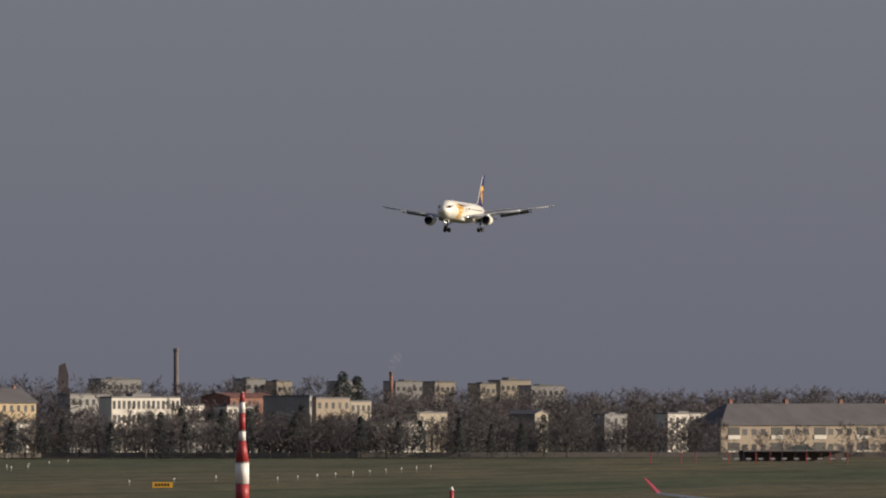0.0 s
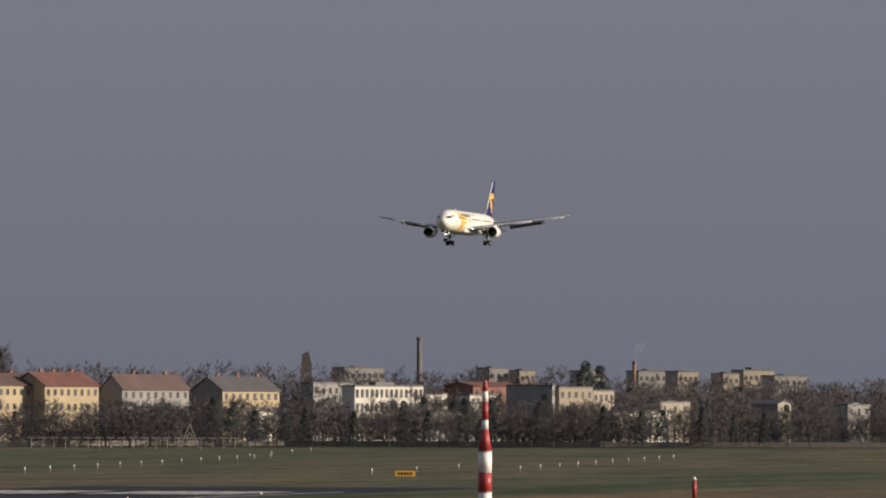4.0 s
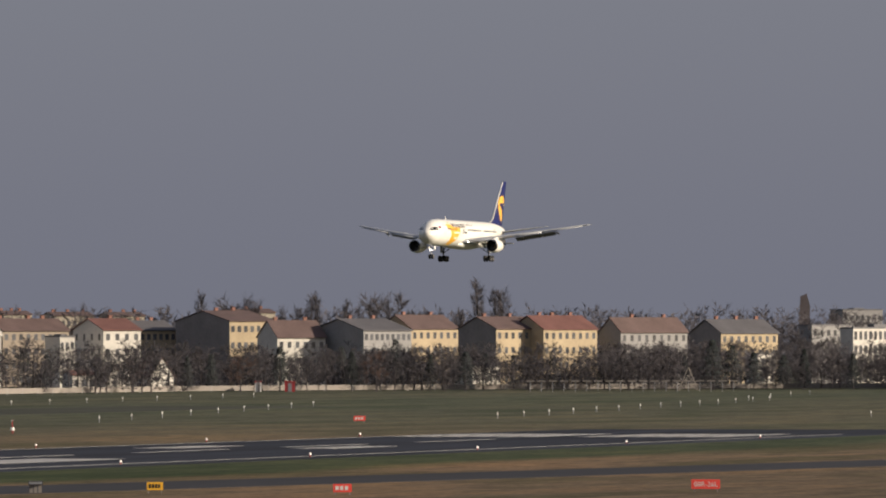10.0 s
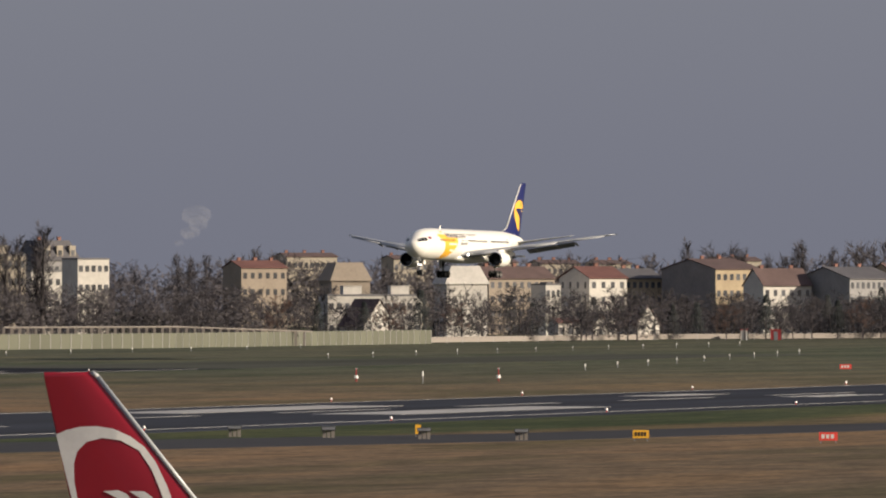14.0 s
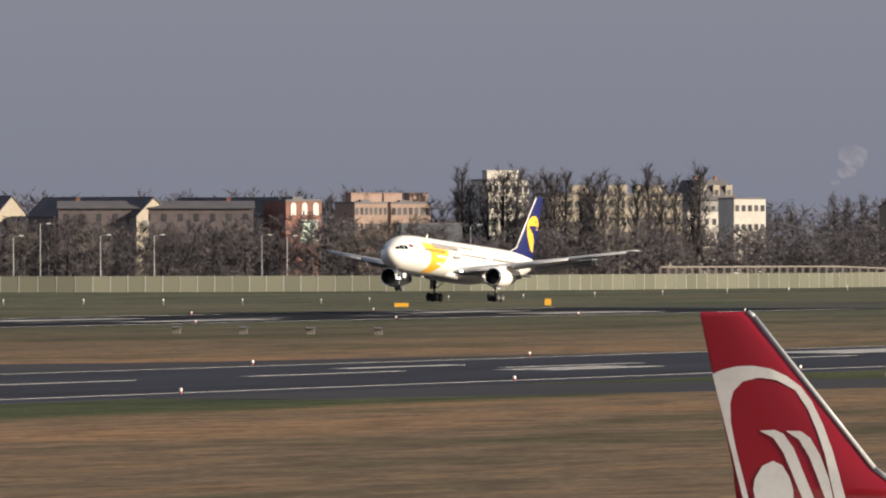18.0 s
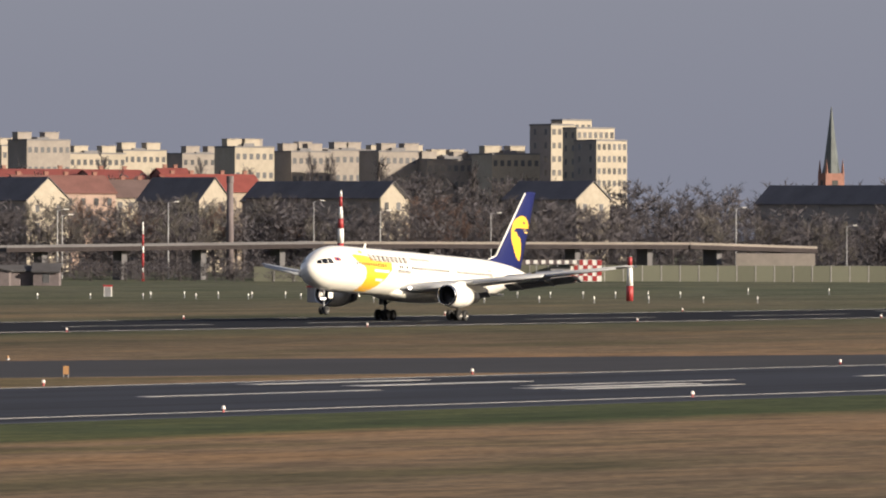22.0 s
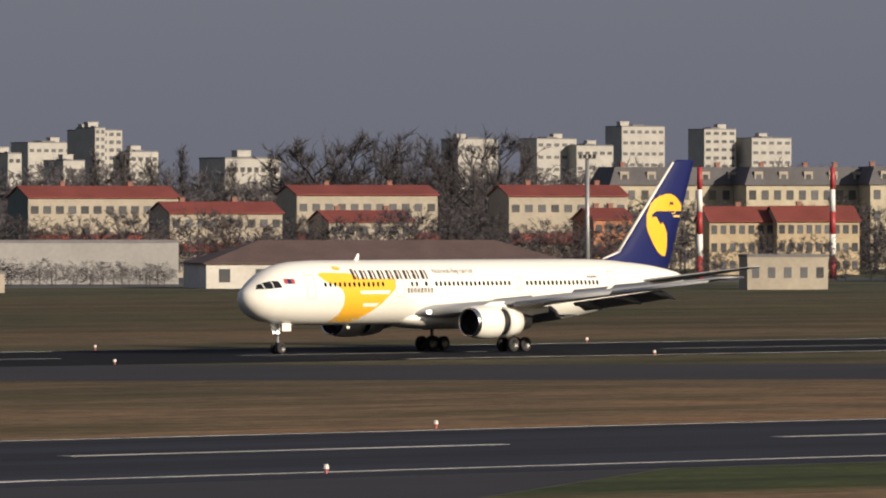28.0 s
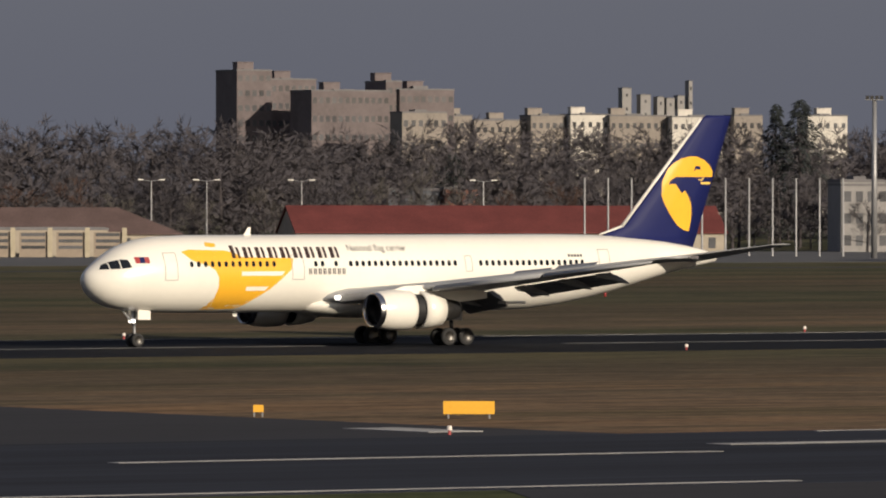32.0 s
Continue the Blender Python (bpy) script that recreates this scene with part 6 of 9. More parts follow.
    house(3155.4, 2553.3, -23.0, 8.6, 16.0, 47.1, 1.0, "f", PANEL_WHITE, FELT, 12, 2, 0, 1, "distant white tower block on the hazy skyline", "tower_block", "apartment block", "distant tower blocks", (3.2, 1.4), far=True)
    house(3106.0, 2503.7, -23.1, 10.4, 16.0, 47.3, 1.0, "f", PANEL_WHITE, FELT, 13, 3, 0, 1, "distant white tower block on the hazy skyline", "tower_block", "apartment block", "distant tower blocks", (3.2, 1.4), far=True)
    house(3103.3, 2543.4, -22.6, 22.6, 16.0, 41.0, 1.0, "f", PANEL_WHITE, FELT, 6, 6, 0, 1, "distant white tower block on the hazy skyline", "tower_block", "apartment block", "distant tower blocks", (3.2, 1.4), far=True)
    house(3123.4, 2824.3, -19.8, 16.6, 16.0, 49.3, 1.0, "f", PANEL_WHITE, FELT, 13, 4, 0, 1, "distant white tower block on the hazy skyline", "tower_block", "apartment block", "distant tower blocks", (3.2, 1.4), far=True)
    house(3140.1, 2807.2, -20.1, 20.8, 16.0, 45.2, 1.0, "f", PANEL_WHITE, FELT, 10, 5, 0, 1, "distant white tower block on the hazy skyline", "tower_block", "apartment block", "distant tower blocks", (3.2, 1.4), far=True)
    house(2437.7, 2526.5, -15.9, 15.6, 16.0, 42.7, 0.9, "f", PANEL_WHITE, FELT, 14, 5, 0, 1, "distant white tower block on the hazy skyline", "tower_block", "apartment block", "distant tower blocks", (3.2, 1.4), far=True)
    house(2420.8, 2511.3, -16.0, 4.4, 16.0, 43.4, 0.9, "f", PANEL_WHITE, FELT, 15, 2, 0, 1, "distant white tower block on the hazy skyline", "tower_block", "apartment block", "distant tower blocks", (3.2, 1.4), far=True)
    house(2267.6, 2412.8, -15.2, 17.3, 16.0, 32.4, 0.8, "f", PANEL_WHITE, FELT, 6, 6, 0, 1, "distant white tower block on the hazy skyline", "tower_block", "apartment block", "distant tower blocks", (3.2, 1.4), far=True)
    house(2266.5, 2396.3, -15.4, 5.6, 16.0, 32.4, 0.8, "f", PANEL_WHITE, FELT, 6, 2, 0, 1, "distant white tower block on the hazy skyline", "tower_block", "apartment block", "distant tower blocks", (3.2, 1.4), far=True)
    house(2358.9, 2461.4, -15.8, 9.1, 16.0, 30.4, 0.8, "f", PANEL_WHITE, FELT, 4, 3, 0, 1, "distant white tower block on the hazy skyline", "tower_block", "apartment block", "distant tower blocks", (3.2, 1.4), far=True)
    house(2448.2, 2515.2, -16.2, 12.4, 16.0, 34.4, 0.9, "f", PANEL_WHITE, FELT, 6, 4, 0, 1, "distant white tower block on the hazy skyline", "tower_block", "apartment block", "distant tower blocks", (3.2, 1.4), far=True)
    house(2701.4, 2830.7, -15.6, 24.8, 16.0, 40.9, 1.0, "f", PANEL_WHITE, FELT, 6, 7, 0, 1, "distant white tower block on the hazy skyline", "tower_block", "apartment block", "distant tower blocks", (3.2, 1.4), far=True)
    house(2926.5, 2744.0, -18.8, 19.8, 16.0, 43.3, 1.0, "f", PANEL_WHITE, FELT, 8, 5, 0, 1, "distant white tower block on the hazy skyline", "tower_block", "apartment block", "distant tower blocks", (3.2, 1.4), far=True)
    house(2937.8, 2731.4, -19.0, 18.4, 16.0, 40.3, 1.0, "f", PANEL_WHITE, FELT, 6, 5, 0, 1, "distant white tower block on the hazy skyline", "tower_block", "apartment block", "distant tower blocks", (3.2, 1.4), far=True)
    house(3026.6, 2783.9, -19.3, 22.0, 16.0, 49.7, 1.0, "f", PANEL_WHITE, FELT, 10, 6, 0, 1, "distant white tower block on the hazy skyline", "tower_block", "apartment block", "distant tower blocks", (3.2, 1.4), far=True)
    house(2902.5, 2769.4, -18.3, 19.8, 16.0, 43.2, 1.0, "f", PANEL_WHITE, FELT, 6, 5, 0, 1, "distant white tower block on the hazy skyline", "tower_block", "apartment block", "distant tower blocks", (3.2, 1.4), far=True)
    house(1812.5, 2013.6, -14.0, 9.2, 16.0, 30.8, 0.7, "f", PANEL_WHITE, FELT, 5, 4, 0, 1, "distant white tower block on the hazy skyline", "tower_block", "apartment block", "distant tower blocks", (3.2, 1.4), far=True)
    house(1820.5, 2006.9, -14.2, 10.7, 16.0, 29.5, 0.7, "f", PANEL_WHITE, FELT, 5, 4, 0, 1, "distant white tower block on the hazy skyline", "tower_block", "apartment block", "distant tower blocks", (3.2, 1.4), far=True)
    house(1843.0, 1849.9, -16.8, 18.0, 16.0, 26.6, 0.6, "f", PANEL_WHITE, FELT, 4, 8, 0, 1, "distant white tower block on the hazy skyline", "tower_block", "apartment block", "distant tower blocks", (3.2, 1.4), far=True)
    # red-roofed estate
    house(1048.8, 1168.5, -23.5, 28.4, 12.0, 13.4, 3.3, "x", PL_CREAM, TILE_RED, 3, 12, 0, 2, "long white estate house with bright red tiled roof", "estate_house", "house", "red-roofed estate houses", (1.5, 1.4))
    house(1121.2, 1208.2, -24.6, 16.9, 12.0, 10.6, 1.6, "x", PL_PINK, TILE_RED, 3, 7, 0, 2, "long white estate house with bright red tiled roof", "estate_house", "house", "red-roofed estate houses", (1.5, 1.4))
    house(1131.7, 1173.3, -25.6, 28.4, 12.0, 14.0, 1.9, "x", PL_CREAM, TILE_RED, 3, 12, 0, 2, "long white estate house with bright red tiled roof", "estate_house", "house", "red-roofed estate houses", (1.5, 1.4), flank=TEAL)
    house(1111.3, 1121.5, -26.4, 20.6, 12.0, 11.2, 1.8, "x", PL_CREAM, TILE_RED, 3, 9, 0, 2, "long white estate house with bright red tiled roof", "estate_house", "house", "red-roofed estate houses", (1.5, 1.4))
    house(1179.5, 1153.7, -27.3, 26.9, 12.0, 14.5, 1.6, "x", PL_CREAM, TILE_RED, 3, 11, 0, 2, "long white estate house with bright red tiled roof", "estate_house", "house", "red-roofed estate houses", (1.5, 1.4))
    house(1135.8, 1110.0, -27.5, 15.6, 12.0, 9.7, 1.8, "x", PL_CREAM, TILE_RED, 3, 6, 0, 2, "long white estate house with bright red tiled roof", "estate_house", "house", "red-roofed estate houses", (1.5, 1.4))
    house(1204.3, 1126.8, -28.6, 22.6, 12.0, 14.3, 1.8, "x", PL_CREAM, TILE_RED, 3, 9, 0, 2, "long white estate house with bright red tiled roof", "estate_house", "house", "red-roofed estate houses", (1.5, 1.4))
    house(1164.1, 1078.4, -29.1, 7.3, 12.0, 10.1, 1.8, "x", PL_ORANGE, TILE_RED, 3, 4, 0, 2, "long white estate house with bright red tiled roof", "estate_house", "house", "red-roofed estate houses", (1.5, 1.4))
    house(1034.6, 1233.5, -21.6, 27.3, 12.0, 13.1, 3.5, "x", PL_WHITE, TILE_RED, 3, 11, 0, 2, "long white estate house with bright red tiled roof", "estate_house", "house", "red-roofed estate houses", (1.5, 1.4))
    house(1021.0, 1165.1, -22.9, 22.2, 12.0, 9.9, 3.7, "x", PL_WHITE, TILE_RED, 3, 10, 0, 2, "long white estate house with bright red tiled roof", "estate_house", "house", "red-roofed estate houses", (1.5, 1.4))
    house(1025.0, 1304.4, -19.9, 20.6, 12.0, 13.7, 3.5, "x", BRICK_R, TILE_RED, 3, 8, 0, 2, "long white estate house with bright red tiled roof", "estate_house", "house", "red-roofed estate houses", (1.5, 1.4))
    # slabs and strip of flats in the west
    house(1513.1, 1742.9, -25.9, 10.1, 14.0, 28.2, 1.1, "f", SLAB_BLUE, FELT, 7, 5, 0, 1, "blue-grey panel block of flats with white cores", "panel_block", "apartment block")
    house(1520.8, 1736.3, -26.1, 10.7, 14.0, 28.2, 1.1, "f", SLAB_BLUE, FELT, 7, 5, 0, 1, "blue-grey panel block of flats with white cores", "panel_block", "apartment block")
    house(1528.1, 1729.7, -26.4, 9.8, 14.0, 28.2, 1.1, "f", SLAB_BLUE, FELT, 7, 5, 0, 1, "blue-grey panel block of flats with white cores", "panel_block", "apartment block")
    house(1523.2, 1707.8, -26.6, 12.7, 14.0, 26.6, 1.1, "f", PANEL_WHITE, FELT, 7, 0, 0, 1, "blank pale end wall of a panel block", "panel_block", "apartment block")
    house(1562.3, 1727.5, -26.9, 18.9, 14.0, 26.3, 1.2, "f", PANEL_WHITE, FELT, 6, 8, 0, 2, "white panelled panel block with flat grey roof among bare trees", "panel_block", "apartment block")
    house(1595.6, 2062.7, -22.6, 11.8, 13.0, 27.6, 0.8, "f", PL_WHITE, FELT, 5, 5, 0, 1, "pale panel apartment block over the tree tops", "panel_block", "apartment block", "panel blocks", far=True)
    house(1607.4, 2054.1, -22.9, 15.1, 13.0, 27.9, 0.8, "f", CONCRETE, FELT, 5, 7, 0, 1, "pale panel apartment block over the tree tops", "panel_block", "apartment block", "panel blocks", far=True)
    house(1618.9, 2045.0, -23.2, 15.1, 13.0, 28.2, 0.8, "f", PL_WHITE, FELT, 5, 7, 0, 1, "pale panel apartment block over the tree tops", "panel_block", "apartment block", "panel blocks", far=True)
    house(1647.0, 2021.6, -24.1, 10.1, 13.0, 26.7, 0.8, "f", CONCRETE, FELT, 5, 5, 0, 1, "pale panel apartment block over the tree tops", "panel_block", "apartment block", "panel blocks", far=True)
    house(1654.6, 2015.4, -24.3, 10.1, 13.0, 27.0, 0.8, "f", PL_WHITE, FELT, 5, 5, 0, 1, "pale panel apartment block over the tree tops", "panel_block", "apartment block", "panel blocks", far=True)
    house(1663.6, 2008.5, -24.5, 13.4, 13.0, 26.4, 0.8, "f", CONCRETE, FELT, 5, 6, 0, 1, "pale panel apartment block over the tree tops", "panel_block", "apartment block", "panel blocks", far=True)
    house(1672.1, 2000.9, -24.8, 10.1, 13.0, 27.4, 0.8, "f", PL_WHITE, FELT, 5, 5, 0, 1, "pale panel apartment block over the tree tops", "panel_block", "apartment block", "panel blocks", far=True)
    house(1679.6, 1994.6, -25.0, 10.1, 13.0, 26.4, 0.8, "f", CONCRETE, FELT, 5, 5, 0, 1, "pale panel apartment block over the tree tops", "panel_block", "apartment block", "panel blocks", far=True)
    house(1638.4, 2029.1, -23.8, 13.4, 13.0, 25.7, 0.8, "f", PL_WHITE, FELT, 5, 6, 0, 1, "pale panel apartment block over the tree tops", "panel_block", "apartment block", "panel blocks", far=True)
    house(1562.7, 1957.5, 1.4, 5.3, 8.0, 31.1, 1.2, "f", PL_YELLOW, FELT, 9, 1, 0, 0, "small tower block with a yellow lit face", "tower_block", "apartment block", far=True)
    house(1541.7, 1913.2, -18.8, 8.1, 12.0, 24.6, 0.9, "f", BRICK_R, FELT, 6, 3, 0, 0, "red brick block of flats with flat grey roof among bare trees", "block_of_flats", "house", far=True)
    house(1552.2, 1916.5, -19.0, 3.6, 12.0, 27.7, 0.9, "f", PL_CREAM, FELT, 7, 2, 0, 0, "cream plastered block of flats with flat grey roof among bare trees", "block_of_flats", "house", far=True)
    house(1501.1, 2253.7, -18.6, 12.2, 13.0, 27.8, 0.8, "f", PL_WHITE, FELT, 5, 5, 0, 1, "pale panel apartment block over the tree tops", "panel_block", "apartment block", "panel blocks", far=True)
    house(1510.7, 2246.7, -18.9, 8.7, 13.0, 29.5, 0.8, "f", PL_WHITE, FELT, 5, 4, 0, 1, "pale panel apartment block over the tree tops", "panel_block", "apartment block", "panel blocks", far=True)
    house(1522.3, 2240.1, -19.1, 16.0, 13.0, 29.2, 0.8, "f", PL_WHITE, FELT, 5, 7, 0, 1, "pale panel apartment block over the tree tops", "panel_block", "apartment block", "panel blocks", far=True)
    house(1530.5, 2232.9, -19.4, 6.3, 13.0, 29.5, 0.8, "f", CONCRETE, FELT, 5, 3, 0, 1, "pale panel apartment block over the tree tops", "panel_block", "apartment block", "panel blocks", far=True)
    house(1540.5, 2227.5, -19.5, 15.7, 13.0, 28.2, 0.8, "f", CONCRETE, FELT, 5, 7, 0, 1, "pale panel apartment block over the tree tops", "panel_block", "apartment block", "panel blocks", far=True)
    house(1551.9, 2218.7, -19.9, 10.5, 13.0, 29.6, 0.8, "f", CONCRETE, FELT, 5, 5, 0, 1, "pale panel apartment block over the tree tops", "panel_block", "apartment block", "panel blocks", far=True)
    house(1562.4, 2211.6, -20.2, 12.2, 13.0, 29.9, 0.8, "f", PL_WHITE, FELT, 5, 5, 0, 1, "pale panel apartment block over the tree tops", "panel_block", "apartment block", "panel blocks", far=True)
    house(1574.5, 2203.9, -20.4, 17.4, 13.0, 29.6, 0.8, "f", CONCRETE, FELT, 5, 8, 0, 1, "pale panel apartment block over the tree tops", "panel_block", "apartment block", "panel blocks", far=True)
    house(1589.6, 2193.0, -20.8, 17.4, 13.0, 29.3, 0.8, "f", PL_WHITE, FELT, 5, 8, 0, 1, "pale panel apartment block over the tree tops", "panel_block", "apartment block", "panel blocks", far=True)
    house(1600.5, 2183.7, -21.2, 8.7, 13.0, 29.7, 0.8, "f", CONCRETE, FELT, 5, 4, 0, 1, "pale panel apartment block over the tree tops", "panel_block", "apartment block", "panel blocks", far=True)
    house(1619.8, 2170.0, -21.7, 12.2, 13.0, 29.7, 0.8, "f", PL_WHITE, FELT, 5, 5, 0, 1, "pale panel apartment block over the tree tops", "panel_block", "apartment block", "panel blocks", far=True)
    # dark brick complex
    house(1282.3, 1968.3, -13.0, 9.6, 16.0, 38.7, 0.6, "f", BRICK_D, FELT, 10, 5, 0, 1, "dark brick wing of a large hospital over the wood", "hospital_wing", "building", "hospital wings", (2.0, 1.5))
    house(1296.6, 1971.5, -13.3, 12.5, 16.0, 36.5, 0.6, "f", BRICK_D, FELT, 8, 7, 0, 1, "dark brick wing of a large hospital over the wood", "hospital_wing", "building", "hospital wings", (2.0, 1.5))
    house(1293.1, 1939.6, -13.5, 21.3, 16.0, 33.3, 0.6, "f", BRICK_D, FELT, 7, 12, 0, 1, "dark brick wing of a large hospital over the wood", "hospital_wing", "building", "hospital wings", (2.0, 1.5))
    house(1306.4, 1939.3, -14.0, 4.3, 16.0, 35.8, 0.6, "f", BRICK_D, FELT, 8, 2, 0, 1, "dark brick wing of a large hospital over the wood", "hospital_wing", "building", "hospital wings", (2.0, 1.5))
    house(1314.4, 1936.0, -14.1, 14.9, 16.0, 33.7, 1.2, "f", BRICK_D, FELT, 7, 8, 0, 1, "dark brick wing of a large hospital over the wood", "hospital_wing", "building", "hospital wings", (2.0, 1.5))
    house(1290.9, 1900.3, -19.1, 11.8, 12.0, 27.6, 0.9, "f", CONCRETE, FELT, 5, 6, 0, 0, "pale lower wing below the dark brick complex", "hospital_wing", "building")
    house(2673.4, 3748.9, -20.5, 4.8, 8.0, 56.4, 0.6, "f", PL_GREY, FELT, 8, 1, 0, 0, "pale plant tower far off in the haze", "plant_tower", "tower", "plant towers", far=True)
    house(2681.2, 3743.4, -20.6, 5.3, 8.0, 53.0, 0.6, "f", PL_GREY, FELT, 8, 1, 0, 0, "pale plant tower far off in the haze", "plant_tower", "tower", "plant towers", far=True)
    house(2687.3, 3738.7, -20.7, 3.6, 8.0, 51.9, 0.6, "f", PL_GREY, FELT, 8, 1, 0, 0, "pale plant tower far off in the haze", "plant_tower", "tower", "plant towers", far=True)
    house(2691.4, 3735.9, -20.8, 4.2, 8.0, 51.3, 0.6, "f", PL_GREY, FELT, 8, 1, 0, 0, "pale plant tower far off in the haze", "plant_tower", "tower", "plant towers", far=True)
    house(2695.7, 3732.7, -20.8, 3.6, 8.0, 52.5, 0.6, "f", PL_GREY, FELT, 8, 1, 0, 0, "pale plant tower far off in the haze", "plant_tower", "tower", "plant towers", far=True)
    house(2699.5, 3729.6, -20.9, 1.8, 8.0, 60.0, 0.6, "f", PL_GREY, FELT, 8, 1, 0, 0, "pale plant tower far off in the haze", "plant_tower", "tower", "plant towers", far=True)
    # airfield sheds in the west
    house(902.3, 1108.5, -26.8, 22.9, 14.0, 11.7, 0.3, "f", WPAINT, FELT, 2, 0, 0, 0, "low hall with a broad white roof edge", "flat_hall", "hall")
    house(893.7, 1127.0, -26.2, 14.2, 14.0, 11.5, 0.3, "f", SLAB_BLUE, FELT, 2, 0, 0, 0, "low grey hall behind the long shed", "flat_hall", "hall")
    house(982.5, 1042.1, -32.2, 57.9, 14.0, 6.6, 0.4, "f", PL_GREY, FELT, 1, 0, 0, 0, "long low grey shed with a pale roof edge", "flat_hall", "hall")
    house(977.8, 952.3, -34.7, 55.6, 20.0, 3.7, 3.5, "h", PL_WHITE, TILE_BROWN, 1, 10, 0, 0, "long white hall with a brown hipped roof", "station_hall", "hall", "", (1.7, 2.0))
    house(873.2, 936.5, -32.6, 17.1, 8.0, 2.7, 0.5, "f", PL_CREAM, FELT, 1, 6, 0, 0, "cream hut with doors on the apron", "site_hut", "hut")
    house(771.0, 1112.9, -23.4, 65.0, 16.0, 3.3, 3.7, "x", PL_CREAM, TILE_MAROON, 1, 16, 0, 0, "long low station with a big dark red roof", "fire_station", "hall")
    house(716.1, 1158.2, -20.9, 42.8, 16.0, 2.8, 4.0, "h", PL_CREAM, TILE_BROWN, 1, 8, 0, 0, "low hall with a brown hipped roof", "station_hall", "hall")
    house(680.6, 1104.2, -21.2, 24.7, 10.0, 3.8, 0.3, "f", PL_CREAM, FELT, 1, 0, 0, 0, "pale garage with tall grey gates", "garage", "garage")
    house(844.8, 1246.3, -24.0, 8.7, 10.0, 9.2, 0.5, "f", SLAB_BLUE, FELT, 3, 6, 0, 0, "small dark glazed control building", "control_building", "building")
    house(851.2, 1241.7, -24.4, 5.7, 10.0, 9.4, 0.6, "f", BRICK_R, FELT, 3, 2, 0, 0, "red brick annexe with aerials on its roof", "brick_annexe", "building")
    house(845.7, 1123.9, -26.9, 7.1, 12.0, 10.8, 0.9, "f", PL_GREY, FELT, 3, 4, 0, 0, "grey hall behind the row of posts", "grey_hall", "hall")
    house(846.7, 1123.3, -26.9, 9.2, 12.0, 10.2, 0.6, "f", PL_GREY, FELT, 3, 5, 0, 0, "pale grey hall behind the row of posts", "grey_hall", "hall")


# ---- airfield furniture ----
YSIGN = mat("sign_yellow", (0.70, 0.36, 0.03), 0.5, var=0.1, emit=0.15)
OSIGN = mat("sign_orange", (0.36, 0.20, 0.09), 0.5, var=0.15)
RSIGN = mat("sign_red", (0.55, 0.05, 0.035), 0.5, var=0.1, emit=0.3)
LAMPW = mat("lamp_glass", (0.80, 0.72, 0.66), 0.3, var=0.1)
PANEL = mat("concrete_wall_panel", (0.118, 0.120, 0.092), 0.9, var=0.18, scale=0.4, fine=3.0, rnd=0.9, spec=0.2)
DARKROOF = mat("rusty_sheet_roof", (0.038, 0.030, 0.031), 0.8, var=0.3, scale=0.5, fine=4.0, spec=0.3)


TAXI_LAMPS = [(568.7, 411.0), (572.0, 409.0), (533.8, 378.9), (545.3, 374.7), (541.0, 370.0), (600.4, 409.0), (618.0, 396.0), (520.0, 440.0)]


def edge_lights(y, x0, x1, step, group):
    first = None
    x = x0
    while x <= x1:
        if first is None:
            first = root("edge_light", pose(x, y, 0.03), "small red and white runway edge light on the grass edge", "runway light", group)
            part("base", tube(bmesh.new(), (0, 0, -0.1), (0, 0, 0.2), 0.09, 0.06, 8), RED, first)
            part("lamp", tube(bmesh.new(), (0, 0, 0.2), (0, 0, 0.40), 0.13, 0.10, 10), LAMPW, first)
        else:
            copy_thing(first, pose(x, y, 0.03))
        x += step


def sign_board(x, y, w, h, material, bars=0, turn=-62.0, text="", label="yellow taxiway sign board standing in the grass"):
    S = root("taxiway_sign", pose(x, y, 0, 0, 0, turn), label, "sign")
    bm = boxed(-w / 2, w / 2, -0.09, 0.09, 0.22, 0.22 + h)
    bmesh.ops.bevel(bm, geom=bm.edges[:], offset=0.03, segments=1)
    part("board", bm, material, S)
    for sx in (-0.4, 0.4):
        part("leg", boxed(sx * w - 0.04, sx * w + 0.04, -0.04, 0.04, -0.1, 0.24), STEEL, S)
    ink = WPAINT if material is RSIGN else BLACK
    if text:
        cu = bpy.data.curves.new("writing", "FONT")
        cu.body, cu.size, cu.align_x = text, h * 0.75, "CENTER"
        cu.extrude = 0.004
        o = new("writing", cu)
        me = bpy.data.meshes.new_from_object(o.evaluated_get(bpy.context.evaluated_depsgraph_get()))
        bpy.data.objects.remove(o)
        me.materials.append(ink)
        o = new("writing", me)
        o.parent = S
        o.matrix_basis = pose(0, -0.10, 0.22 + h * 0.25, 90, 0, 0)
    for i in range(bars):
        x0 = -w * 0.38 + i * w * 0.76 / bars
        part("writing_bar", boxed(x0, x0 + w * 0.76 / bars * 0.7, -0.105, -0.085, 0.22 + h * 0.25, 0.22 + h * 0.75), ink, S)
    return S


def light_box(x, y, group="approach slope lights"):
    B = root("approach_slope_light", pose(x, y, 0, 0, 0, -70), "grey light unit with dark hood on short grey legs", "runway light", group)
    part("housing", boxed(-0.55, 0.55, -0.4, 0.4, 0.62, 0.9), DARKMETAL, B)
    part("front", boxed(-0.5, 0.5, -0.42, -0.4, 0.66, 0.86), STEEL, B)
    for sx in (-0.34, 0.0, 0.34):
        part("leg", boxed(sx - 0.13, sx + 0.13, -0.12, 0.12, -0.1, 0.62), CONCRETE, B)


